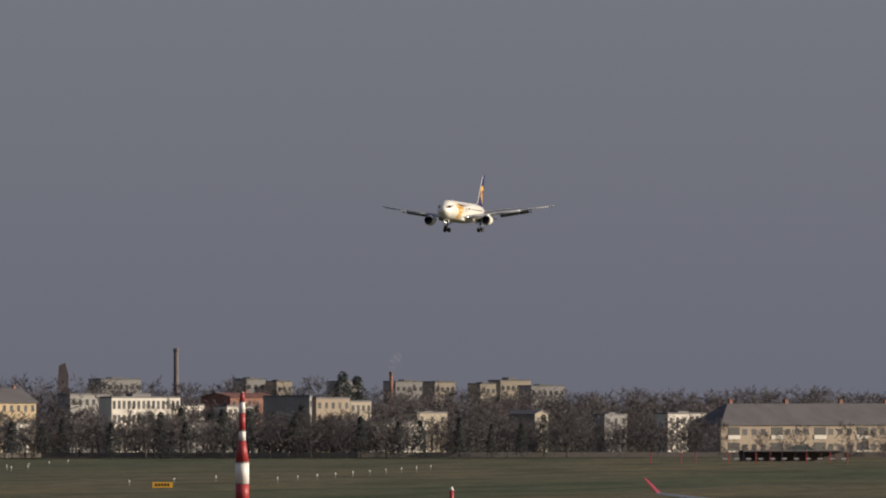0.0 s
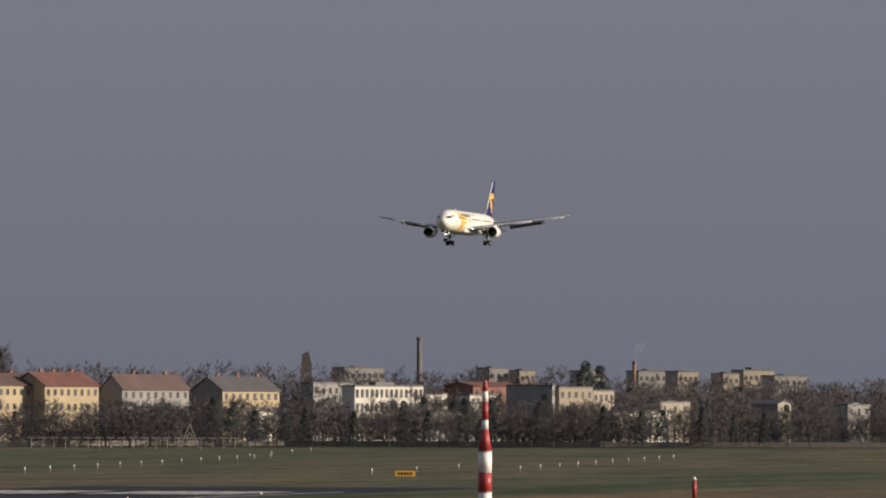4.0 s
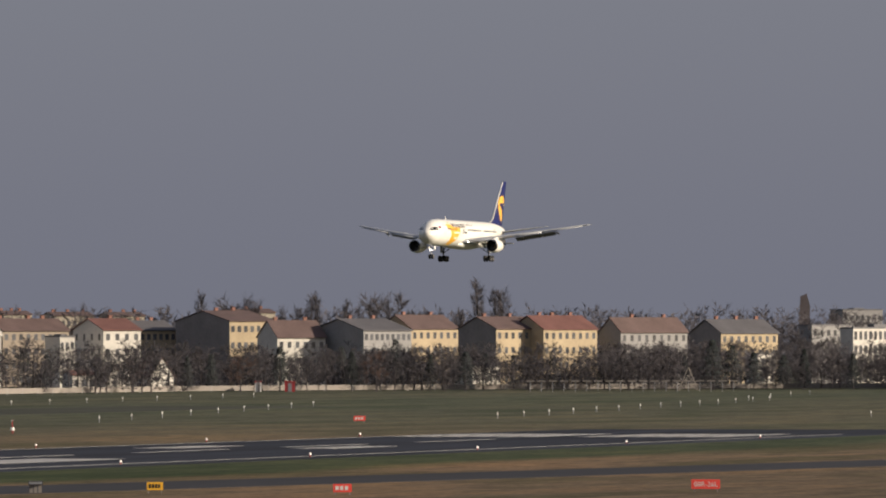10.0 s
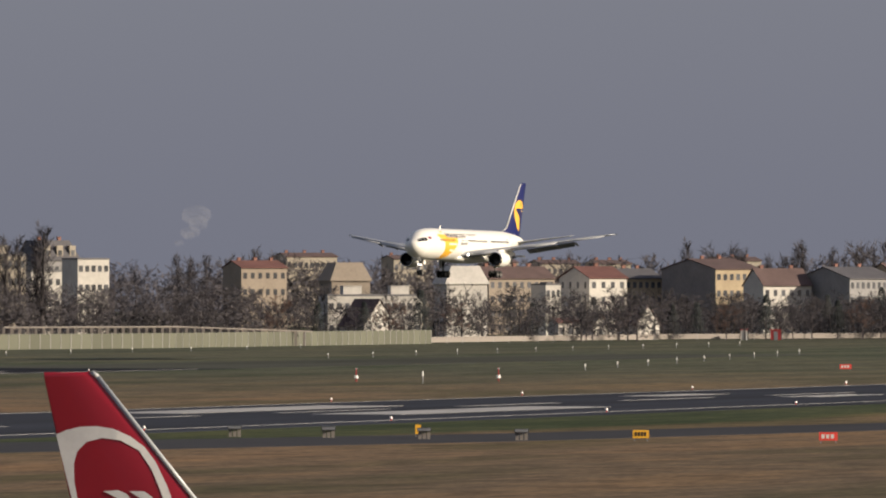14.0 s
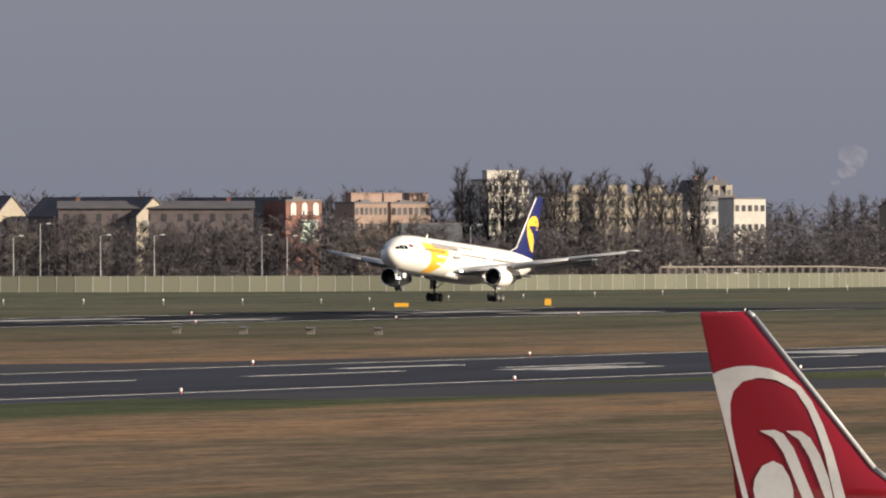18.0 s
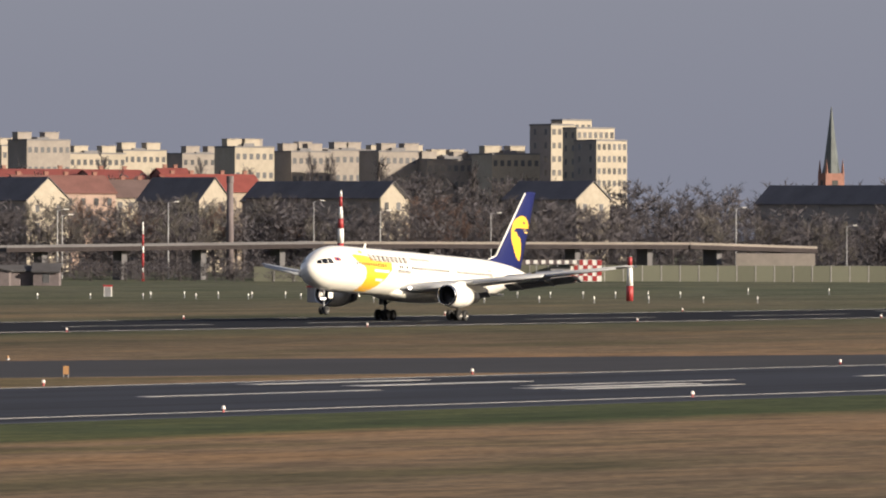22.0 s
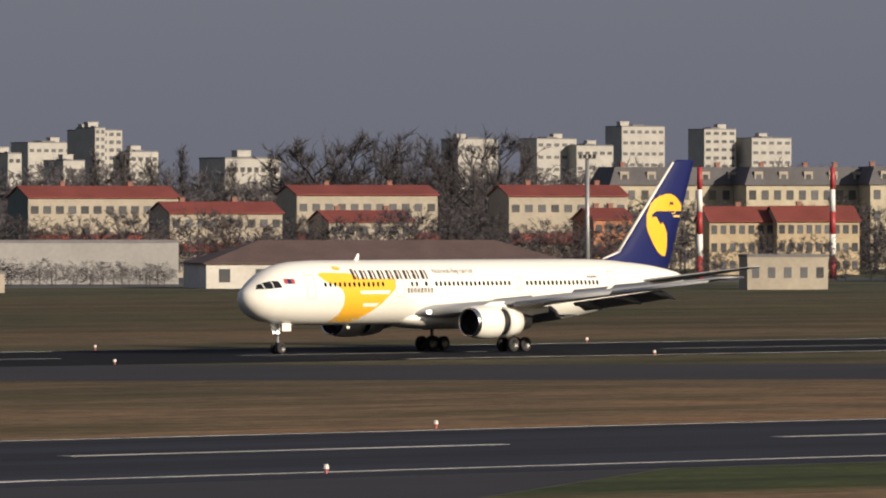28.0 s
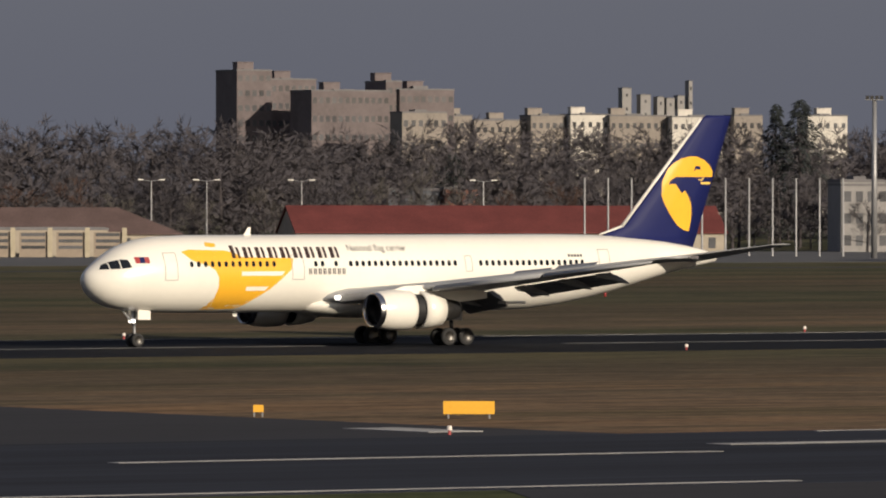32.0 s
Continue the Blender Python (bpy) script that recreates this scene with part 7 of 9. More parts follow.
def white_posts(x0, y0, x1, y1, n, h=0.95, group="white marker posts"):
    first = None
    for i in range(n):
        u = i / max(1, n - 1)
        m = pose(x0 + (x1 - x0) * u, y0 + (y1 - y0) * u, 0)
        if first is None:
            first = root("marker_post", m, "thin white light post in the grass", "post", group)
            part("stem", tube(bmesh.new(), (0, 0, -0.1), (0, 0, h * 0.75), 0.07, 0.07, 6), STEEL, first)
            part("head", tube(bmesh.new(), (0, 0, h * 0.6), (0, 0, h), 0.10, 0.10, 8), WPAINT, first)
        else:
            copy_thing(first, m)


def banded_mast(x, y, z0, segs, label, top=None, name="antenna_mast"):
    """A red and white mast: rows of (top height, radius) from the bottom up, painted in turn."""
    M = root(name, pose(x, y, 0), label, "mast")
    z, r = z0, segs[0][1]
    for i, (zt, rt) in enumerate(segs):
        part("mast_section", tube(bmesh.new(), (0, 0, z), (0, 0, zt), r, rt, 14), RED if i % 2 == 0 else WPAINT, M, "", True)
        part("flange", tube(bmesh.new(), (0, 0, zt - 0.04), (0, 0, zt + 0.04), rt * 1.06, rt * 1.06, 14), STEEL, M)
        z, r = zt, rt
    return M


def hut(x, y, w, d, h, material, label, turn=0.0, name="equipment_hut", lid=RED):
    Hh = root(name, pose(x, y, 0, 0, 0, turn), label, "hut")
    part("wall", boxed(-w / 2, w / 2, -d / 2, d / 2, -0.2, h - 0.25), material, Hh)
    part("roof", boxed(-w / 2 - 0.1, w / 2 + 0.1, -d / 2 - 0.1, d / 2 + 0.1, h - 0.25, h), lid, Hh)
    part("door", boxed(-0.45, 0.45, -d / 2 - 0.03, -d / 2, 0.0, min(2.0, h - 0.35)), STEEL, Hh)
    return Hh


def street_lamp(az, d, h, double=False, turn=None):
    x, y = polar(az, d)
    L = root("street_lamp", pose(x, y, 0, 0, 0, -az if turn is None else turn), "slim grey street lamp with a flat head", "lamp", "street lamps")
    part("pole", tube(bmesh.new(), (0, 0, -0.2), (0, 0, h), 0.14, 0.09, 8), STEEL, L)
    for s in ((-1, 1) if double else (1,)):
        part("arm", tube(bmesh.new(), (0, 0, h - 0.05), (s * 1.5, 0, h + 0.15), 0.06, 0.05, 6), STEEL, L)
        part("lamp_head", boxed(min(s * 1.2, s * 2.1), max(s * 1.2, s * 2.1), -0.18, 0.18, h + 0.08, h + 0.26), WPAINT, L)


def tall_mast(az, d, h, label, bands=0, heads=True, r=0.45):
    x, y = polar(az, d)
    M = root("floodlight_mast", pose(x, y, 0, 0, 0, -az), label, "mast", "floodlight masts")
    n = max(1, bands)
    for i in range(n):
        z0, z1 = h * i / n, h * (i + 1) / n
        part("mast_section", tube(bmesh.new(), (0, 0, z0 - (0.3 if i == 0 else 0)), (0, 0, z1), r * (1 - 0.3 * i / n), r * (1 - 0.3 * (i + 1) / n), 12), (RED if i % 2 == 0 else WPAINT) if bands else STEEL, M, "", True)
    if heads:
        part("platform", boxed(-1.3, 1.3, -0.5, 0.5, h, h + 0.12), STEEL, M)
        for sx in (-1.0, -0.35, 0.35, 1.0):
            part("floodlight", boxed(sx - 0.25, sx + 0.25, -0.55, -0.15, h + 0.12, h + 0.65), DARKMETAL, M)


def lattice_mast(az, d, h):
    x, y = polar(az, d)
    M = root("radio_mast", pose(x, y, 0), "thin red and white lattice radio mast", "mast", "radio masts")
    n = 8
    for i in range(n):
        bm = bmesh.new()
        z0, z1 = h * i / n, h * (i + 1) / n
        for a in range(3):
            c0, s0 = 0.55 * math.cos(a * 2.094), 0.55 * math.sin(a * 2.094)
            c1, s1 = 0.55 * math.cos((a + 1) * 2.094), 0.55 * math.sin((a + 1) * 2.094)
            tube(bm, (c0, s0, z0), (c0, s0, z1), 0.09, 0.09, 4)
            for k in range(2):
                za, zb = z0 + (z1 - z0) * k / 2, z0 + (z1 - z0) * (k + 1) / 2
                tube(bm, (c0, s0, za), (c1, s1, zb), 0.05, 0.05, 3)
        part("lattice_section", bm, (RED if i % 2 else WPAINT) if i > 3 else STEEL, M)


def wall_line(pts, h, group_name):
    """The concrete wall round the airfield, panel by panel."""
    W = tagged(new(group_name), "grey-green concrete panel wall along the airfield edge", "wall", "", "structure")
    W.empty_display_size = 0.1
    pan = post = None
    for (a0, d0), (a1, d1) in zip(pts, pts[1:]):
        p, q = Vector((*polar(a0, d0), 0)), Vector((*polar(a1, d1), 0))
        n = max(1, round((q - p).length / 3.6))
        turn = math.degrees(math.atan2(q.y - p.y, q.x - p.x))
        ln = (q - p).length / n
        for i in range(n):
            m = Matrix.Translation(p.lerp(q, (i + 0.5) / n)) @ pose(0, 0, 0, 0, 0, turn) @ Matrix.Diagonal((ln / 3.6, 1, 1, 1))
            if pan is None:
                bm = boxed(-1.74, 1.74, -0.07, 0.07, -0.2, h)
                pan = part("panel", bm, PANEL, W)
                pan.matrix_basis = m
                post = part("post", boxed(-0.09, 0.09, -0.13, 0.13, -0.2, h + 0.06), PL_GREY, W)
                post.matrix_basis = m @ pose(1.8, 0, 0)
            else:
                share("panel", pan, m, W)
                share("post", post, m @ pose(1.8, 0, 0), W)


def low_fence(pts):
    F = tagged(new("perimeter_fence"), "low pale fence along the eastern edge of the airfield", "fence", "", "structure")
    F.empty_display_size = 0.1
    for (a0, d0), (a1, d1) in zip(pts, pts[1:]):
        p, q = Vector((*polar(a0, d0), 0)), Vector((*polar(a1, d1), 0))
        n = max(1, round((q - p).length / 9.0))
        turn = math.degrees(math.atan2(q.y - p.y, q.x - p.x))
        ln = (q - p).length / n
        for i in range(n):
            o = part("panel", boxed(-ln / 2 + 0.1, ln / 2 - 0.1, -0.06, 0.06, 0.25, 1.45), CONCRETE, F)
            o.matrix_basis = Matrix.Translation(p.lerp(q, (i + 0.5) / n)) @ pose(0, 0, 0, 0, 0, turn)
            o = part("post", boxed(-0.1, 0.1, -0.1, 0.1, -0.1, 1.5), PL_GREY, F)
            o.matrix_basis = Matrix.Translation(p.lerp(q, i / n)) @ pose(0, 0, 0, 0, 0, turn)


def viaduct():
    V = tagged(new("road_viaduct"), "long low concrete road viaduct with a pale parapet", "bridge", "", "structure")
    V.empty_display_size = 0.1
    pts = [(57.3, 1690, 6.0), (59.3, 1705, 6.9), (61.6, 1725, 6.9), (62.4, 1735, 6.2)]
    for (a0, d0, z0), (a1, d1, z1) in zip(pts, pts[1:]):
        p, q = Vector((*polar(a0, d0), z0)), Vector((*polar(a1, d1), z1))
        f = (q - p).normalized()
        s = Vector((-f.y, f.x, 0)) * 5.0
        for nm, u, lo, hi, o in (("deck", s, -0.9, -0.1, Vector((0, 0, 0))), ("parapet", s * 0.03, -0.1, 0.35, -s * 0.97), ("parapet", s * 0.03, -0.1, 0.35, s * 0.97)):
            bm = bmesh.new()
            loft(bm, [[e + o - u + Vector((0, 0, lo)), e + o + u + Vector((0, 0, lo)), e + o + u + Vector((0, 0, hi)), e + o - u + Vector((0, 0, hi))] for e in (p, q)])
            part(nm, bm, DARKROOF if nm == "deck" else CONCRETE if a0 > 59.2 else FELT, V)
        n = max(2, round((q - p).length / 14))
        for i in range(n):
            c = p.lerp(q, (i + 0.5) / n)
            part("pier", box(bmesh.new(), -0.5, 0.5, -3.5, 3.5, -0.3, c.z - 0.9), FELT, V).matrix_basis = pose(c.x, c.y, 0, 0, 0, math.degrees(math.atan2(f.y, f.x)))
    p = Vector((*polar(62.25, 1722), 0))
    part("abutment", prism(bmesh.new(), [(-9, -5), (6, -5), (6, 5), (-9, 5)], -0.3, 5.2), CONCRETE, V).matrix_basis = pose(p.x, p.y, 0, 0, 0, -62)


def parapet():
    P = root("ramp_parapet", pose(0, 0, 0), "white balustrade of a road ramp behind the wall", "railing")
    pts = [(67.2, 1850, 4.1), (68.3, 1880, 4.1), (69.15, 1900, 3.0)]
    k = None
    for (a0, d0, z0), (a1, d1, z1) in zip(pts, pts[1:]):
        p, q = Vector((*polar(a0, d0), z0)), Vector((*polar(a1, d1), z1))
        part("top_rail", tube(bmesh.new(), p, q, 0.17, 0.17, 6), CONCRETE, P)
        n = round((q - p).length / 2.1)
        for i in range(n):
            c = p.lerp(q, i / n)
            o = part("post", boxed(-0.28, 0.28, -0.15, 0.15, -0.2, c.z), CONCRETE, P)
            o.matrix_basis = pose(c.x, c.y, 0, 0, 0, -68)


def church():
    x, y = polar(62.55, 2600)
    Cc = root("church", pose(x, y, 0, 0, 0, -40), "brick church tower with a tall green copper spire", "church")
    part("tower", boxed(-2.9, 2.9, -2.9, 2.9, -0.3, 25.0), BRICK_R, Cc, "red brick tower")
    COPPER = mat("old_copper", (0.085, 0.098, 0.100), 0.7, var=0.25, scale=0.4, fine=3.0)
    bm = bmesh.new()
    rr = []
    for z, r in ((24.5, 2.8), (27.5, 2.1), (44.0, 0.12)):
        rr.append([(r * math.cos(math.pi * i / 4 + 0.39), r * math.sin(math.pi * i / 4 + 0.39), z) for i in range(8)])
    part("spire", loft(bm, rr), COPPER, Cc, "tall green copper spire")
    for sx in (-1, 1):
        for sy in (-1, 1):
            bm = bmesh.new()
            tube(bm, (sx * 2.5, sy * 2.5, 24.8), (sx * 2.5, sy * 2.5, 29.0), 0.55, 0.03, 4)
            part("pinnacle", bm, BRICK_R, Cc)
    for k in range(4):
        o = part("belfry_window", boxed(-0.9, 0.9, -2.96, -2.86, 18.5, 23.0), BLACK, Cc)
        o.matrix_basis = pose(0, 0, 0, 0, 0, 90 * k)
    part("nave", boxed(3, 26, -5, 5, -0.3, 12), BRICK_R, Cc)
    bm = bmesh.new()
    loft(bm, [[(sx, -5.5, 11.8), (sx, 5.5, 11.8), (sx, 0, 18.5)] for sx in (3, 26.5)])
    part("nave_roof", bm, TILE_BROWN, Cc)


def chimney_stack(az, d, h, r, material, label, cap=None):
    x, y = polar(az, d)
    K = root("factory_chimney", pose(x, y, 0), label, "chimney")
    part("shaft", tube(bmesh.new(), (0, 0, -0.3), (0, 0, h), r * 1.25, r, 16), material, K, "", True)
    part("rim", tube(bmesh.new(), (0, 0, h - (cap or 1.2)), (0, 0, h + 0.1), r * 1.18, r * 1.18, 16), BRICK_D, K)


def smoke_plume(az, d, z, r, rise, drift, n, seed):
    """Thin pale smoke in loose puffs, which the air carries aside."""
    rng = random.Random(seed)
    m = MATS.get("thin_smoke")
    if m is None:
        m = mat("thin_smoke", (0.75, 0.74, 0.74), 1.0, var=0.05, spec=0.0)
        nt = m.node_tree
        clear = nt.nodes.new("ShaderNodeBsdfTransparent")
        mx = nt.nodes.new("ShaderNodeMixShader")
        mx.inputs[0].default_value = 0.965
        nt.links.new(nt.nodes["Principled BSDF"].outputs[0], mx.inputs[1])
        nt.links.new(clear.outputs[0], mx.inputs[2])
        nt.links.new(mx.outputs[0], nt.nodes["Material Output"].inputs["Surface"])
    x, y = polar(az, d)
    bm = bmesh.new()
    for i in range(n):
        u = i / (n - 1)
        c = Vector((drift * u + rng.uniform(-0.4, 0.4) * r, rng.uniform(-1, 1) * r, z + rise * u + rng.uniform(-0.3, 0.3) * r))
        k = r * (0.35 + 0.65 * u) * rng.uniform(0.8, 1.2)
        bmesh.ops.create_icosphere(bm, subdivisions=2, radius=k, matrix=Matrix.Translation(c) @ Matrix.Diagonal((rng.uniform(0.9, 1.4), 1, rng.uniform(0.7, 1.0), 1)))
    o = part("smoke_plume", bm, m, None, "", True)
    o.matrix_basis = pose(x, y, 0, 0, 0, -az)
    tagged(o, "thin pale smoke drifting over the roofs", "smoke", "", "stuff")


def long_shed():
    """The open shed with a deep dark fascia, posts and raking struts before pale panels."""
    p, q = Vector((*polar(37.9, 1235), 0)), Vector((*polar(41.55, 1262), 0))
    f = q - p
    L = f.length
    S = root("long_shed", pose((p.x + q.x) / 2, (p.y + q.y) / 2, 0, 0, 0, math.degrees(math.atan2(f.y, f.x))), "long open shed with dark sheet fascia and raking struts", "shed")
    part("fascia", boxed(-L / 2, L / 2, 1.2, 1.5, 5.9, 9.2), DARKROOF, S, "deep dark rusty sheet fascia")
    part("roof", boxed(-L / 2 - 0.5, L / 2 + 0.5, 0.8, 9.0, 9.2, 9.6), DARKROOF, S)
    part("top_rail", boxed(-L / 2, L / 2, 0.9, 1.1, 9.6, 9.75), DARKROOF, S)
    for u0, u1 in ((0.005, 0.085), (0.2, 0.29), (0.33, 0.34)):
        part("roof_edge", boxed(-L / 2 + L * u0, -L / 2 + L * u1, 0.85, 1.15, 9.76, 9.95), WPAINT, S, "bright strip of sheet along the roof edge")
    part("lower_rail", boxed(-L / 2, L / 2, 0.7, 1.2, 5.3, 5.9), DARKROOF, S)
    n = 27
    for i in range(n):
        x = -L / 2 + L * (i + 0.5) / n
        part("post", boxed(x - 0.22, x + 0.22, 0.5, 0.95, -0.2, 5.9), DARKROOF, S)
        for k in (0.1,):
            part("strut", tube(bmesh.new(), (x + k, 0.6, 5.2), (x + 2.0 + k, -1.4, -0.1), 0.11, 0.11, 5), DARKROOF, S)
        part("tie", tube(bmesh.new(), (x + 1.9, 0.4, 2.8), (x, 0.4, 5.0), 0.09, 0.09, 5), DARKROOF, S)
        part("fascia_rib", boxed(x - 0.08, x + 0.08, 1.05, 1.2, 5.9, 9.2), DARKROOF, S)
        part("back_panel", boxed(x + 0.1, x + L / n - 0.1, 2.2, 2.4, 0.3 if i % 4 else 1.1, 4.5), PL_WHITE if (i * 7) % 5 else PL_CREAM, S, "")
        part("upper_panel", boxed(x + 0.3, x + (2.2 if i % 3 else 1.3), 0.98, 1.1, 4.75, 5.25), PL_WHITE, S)
    part("dark_back", boxed(-L / 2, L / 2, 8.6, 8.9, -0.2, 9.2), DARKROOF, S)
    for k in range(4):
        part("end_strut", tube(bmesh.new(), (-L / 2 - 1.0 - k * 1.4, 1.0, 7.5 - k * 0.4), (-L / 2 - 5.0 - k * 1.6, 0.5, -0.1), 0.22, 0.22, 5), DARKROOF, S)
    part("end_beam", tube(bmesh.new(), (-L / 2, 1.0, 8.2), (-L / 2 - 8.5, 1.0, 7.4), 0.3, 0.3, 5), DARKROOF, S)


def garage_gates():
    for i in range(6):
        px, py = polar(31.05 + i * 0.235, 1284)
        G = root("garage_gate", pose(px, py, 0, 0, 0, -31.5), "tall grey sectional garage gate with window rows", "gate", "garage gates")
        part("leaf", boxed(-2.0, 2.0, -0.1, 0.1, 0, 3.6), PL_BEIGE, G)
        for z in (1.2, 2.1, 3.0):
            part("window_row", boxed(-1.7, 1.7, -0.13, -0.1, z, z + 0.45), PANE, G)
        part("pillar", boxed(2.05, 2.7, -0.5, 0.2, -0.1, 4.2), HALL_CREAM, G)


def van(az, d, turn, col, label, longer=0.0):
    x, y = polar(az, d)
    V = root("service_van", pose(x, y, 0.02, 0, 0, turn), label, "van", "service vehicles")
    w = 1.0
    rr = [[(sx, -w, 0.4), (sx, w, 0.4), (sx, w * 0.98, z * 0.6), (sx, w * 0.85, z), (sx, -w * 0.85, z), (sx, -w * 0.98, z * 0.6)] for sx, z in ((-2.6 - longer, 2.2), (1.0, 2.2), (1.7, 2.0), (2.3, 1.3), (2.7, 1.1))]
    part("body", loft(bmesh.new(), rr), col, V)
    for s in (-1, 1):
        part("side_window", boxed(0.3, 1.5, s * 0.97 - 0.02, s * 0.97 + 0.02, 1.2, 1.75), PANE, V)
    w0 = None
    for sx in (-1.8, 1.7):
        for sy in (-0.92, 0.92):
            if w0 is None:
                w0 = part("wheel", wheel_mesh(0.36, 0.24), (RUBBER, STEEL), V, "", True)
                w0.matrix_basis = pose(sx, sy, 0.36)
            else:
                share("wheel", w0, pose(sx, sy, 0.36), V)


def stairs_truck(az, d, turn):
    x, y = polar(az, d)
    S = root("passenger_stairs", pose(x, y, 0.02, 0, 0, turn), "white mobile passenger stairs parked on the apron", "stairs truck", "service vehicles")
    part("chassis", boxed(-3.5, 3.0, -0.9, 0.9, 0.45, 0.9), WPAINT, S)
    part("cab", boxed(2.0, 3.4, -0.9, 0.9, 0.9, 1.9), WPAINT, S)
    bm = bmesh.new()
    rr = [[(sx, -0.8, z), (sx, 0.8, z), (sx, 0.8, z + 1.1), (sx, -0.8, z + 1.1)] for sx, z in ((-3.4, 0.9), (2.6, 3.4), (4.2, 3.4))]
    part("flight", loft(bm, rr), WPAINT, S, "white stair flight with closed sides")
    for sx in (0.0, 2.4):
        part("prop", boxed(sx - 0.1, sx + 0.1, -0.7, 0.7, 0.9, 2.2 + sx * 0.4), STEEL, S)
    w0 = None
    for sx in (-2.6, 2.4):
        for sy in (-0.85, 0.85):
            if w0 is None:
                w0 = part("wheel", wheel_mesh(0.42, 0.28), (RUBBER, STEEL), S, "", True)
                w0.matrix_basis = pose(sx, sy, 0.42)
            else:
                share("wheel", w0, pose(sx, sy, 0.42), S)


def parked_airliner(m, semi, label, winglet=True, tail=True):
    """An airliner on its stand; local -x is forward, port is -y."""
    P = root("parked_airliner", m, label, "airplane")
    TRED = mat("tail_red_paint", (0.29, 0.007, 0.018), 0.3, var=0.05, scale=0.4, fine=3.0, coat=0.3)
    st = [(0, 3.3, 0.1), (0.6, 3.3, 0.85), (1.8, 3.45, 1.5), (4.0, 3.6, 1.95), (26, 3.6, 1.97), (30, 3.85, 1.7), (34, 4.3, 1.0), (37.3, 4.6, 0.25)]
    bm = bmesh.new()
    loft(bm, [[(x, r * math.cos(2 * math.pi * i / 24), z + r * math.sin(2 * math.pi * i / 24)) for i in range(24)] for x, z, r in st])
    part("fuselage", bm, WHITE, P, "", True)
    for s in (-1, 1):
        bm = bmesh.new()
        k = semi / 17.0
        loft(bm, [[(le + (te - le) * u, s * y, z + (te - le) * v) for u, v in AIRFOIL] for y, le, te, z in ((0, 11.5, 18.5, 2.5), (6 * k, 15.2, 19.0, 3.1), (semi, 20.0 + 6 * (k - 1), 21.6 + 6 * (k - 1), 4.75))])
        bmesh.ops.recalc_face_normals(bm, faces=bm.faces)
        part("wing", bm, WPAINT, P, "", True)
        if winglet:
            bm = bmesh.new()
            x0 = 20.2 + 6 * (k - 1)
            loft(bm, [[(x0 + dx, s * (semi + dy), 4.75 + dz), (x0 + dx + ch, s * (semi + dy), 4.75 + dz), (x0 + dx + ch, s * (semi + dy + 0.1), 4.78 + dz), (x0 + dx, s * (semi + dy + 0.1), 4.78 + dz)] for dx, dy, dz, ch in ((0.1, -0.05, 0, 1.3), (0.5, 0.35, 0.3, 1.1), (1.5, 1.5, 1.25, 0.5))])
            bmesh.ops.recalc_face_normals(bm, faces=bm.faces)
            part("winglet", bm, TRED, P, "red upturned winglet")
        bm = bmesh.new()
        loft(bm, [[(le + (te - le) * u, s * y, z + 0.6 * (te - le) * v) for u, v in AIRFOIL] for y, le, te, z in ((0.4, 31.0, 35.0, 4.5), (6.2, 34.4, 36.2, 5.1))])
        bmesh.ops.recalc_face_normals(bm, faces=bm.faces)
        part("tailplane", bm, WPAINT, P, "", True)
        bm = bmesh.new()
        lathe_x(bm, [(0.0, 0.95), (-0.0, 1.1), (1.2, 1.2), (2.6, 1.1), (3.6, 0.75)], 20, 0, (11.5, s * 5.75, 1.75))
        part("engine", bm, WHITE, P, "", True)
        part("main_wheel", wheel_mesh(0.58, 0.42), (RUBBER, STEEL), P).matrix_basis = pose(17.7, s * 3.8, 0.58)
        part("main_strut", tube(bmesh.new(), (17.7, s * 3.6, 0.5), (17.4, s * 3.2, 2.8), 0.14, 0.16, 8), STEEL, P)
    part("nose_wheel", wheel_mesh(0.4, 0.4), (RUBBER, STEEL), P).matrix_basis = pose(5.1, 0, 0.4)
    part("nose_strut", tube(bmesh.new(), (5.1, 0, 0.4), (5.0, 0, 2.2), 0.1, 0.12, 8), STEEL, P)
    if tail:
        zs = (5.3, 6.0, 6.6, 11.6, 11.76)
        les, tes = (27.5, 29.6, 30.4, 34.42, 34.62), (34.95, 35.05, 35.1, 36.2, 36.2)

        def chord(z):
            return float(np.interp(z, zs, les)), float(np.interp(z, zs, tes))

        bm = bmesh.new()
        loft(bm, [[(le + (te - le) * u, s * w * 0.15 * (1 - 0.05 * (z - 5)), z) for u, w, s in ((0, 0, 1), (0.05, 0.5, 1), (0.3, 1, 1), (0.65, 0.97, 1), (0.97, 0.82, 1), (0.985, 0.81, 1), (1, 0.8, 1), (1, 0.8, -1), (0.985, 0.81, -1), (0.97, 0.82, -1), (0.65, 0.97, -1), (0.3, 1, -1), (0.05, 0.5, -1))] for z, le, te in zip(zs, les, tes)])
        bmesh.ops.recalc_face_normals(bm, faces=bm.faces)
        part("fin", bm, TRED, P, "red fin with white curved stripes", True)
        bm = bmesh.new()
        for k in range(len(zs) - 1):
            if zs[k] > 5.5:
                tube(bm, (les[k] - 0.01, 0, zs[k]), (les[k + 1] - 0.01, 0, zs[k + 1]), 0.085, 0.085, 8)
        part("fin_leading_edge", bm, GREY, P, "bare metal leading edge", True)

        def fin_side(x, z):
            le, te = chord(z)
            return float(np.interp((x - le) / (te - le), (0, 0.05, 0.3, 0.65, 1), (0, 0.5, 1, 0.97, 0.8))) * 0.15 * (1 - 0.05 * (z - 5))

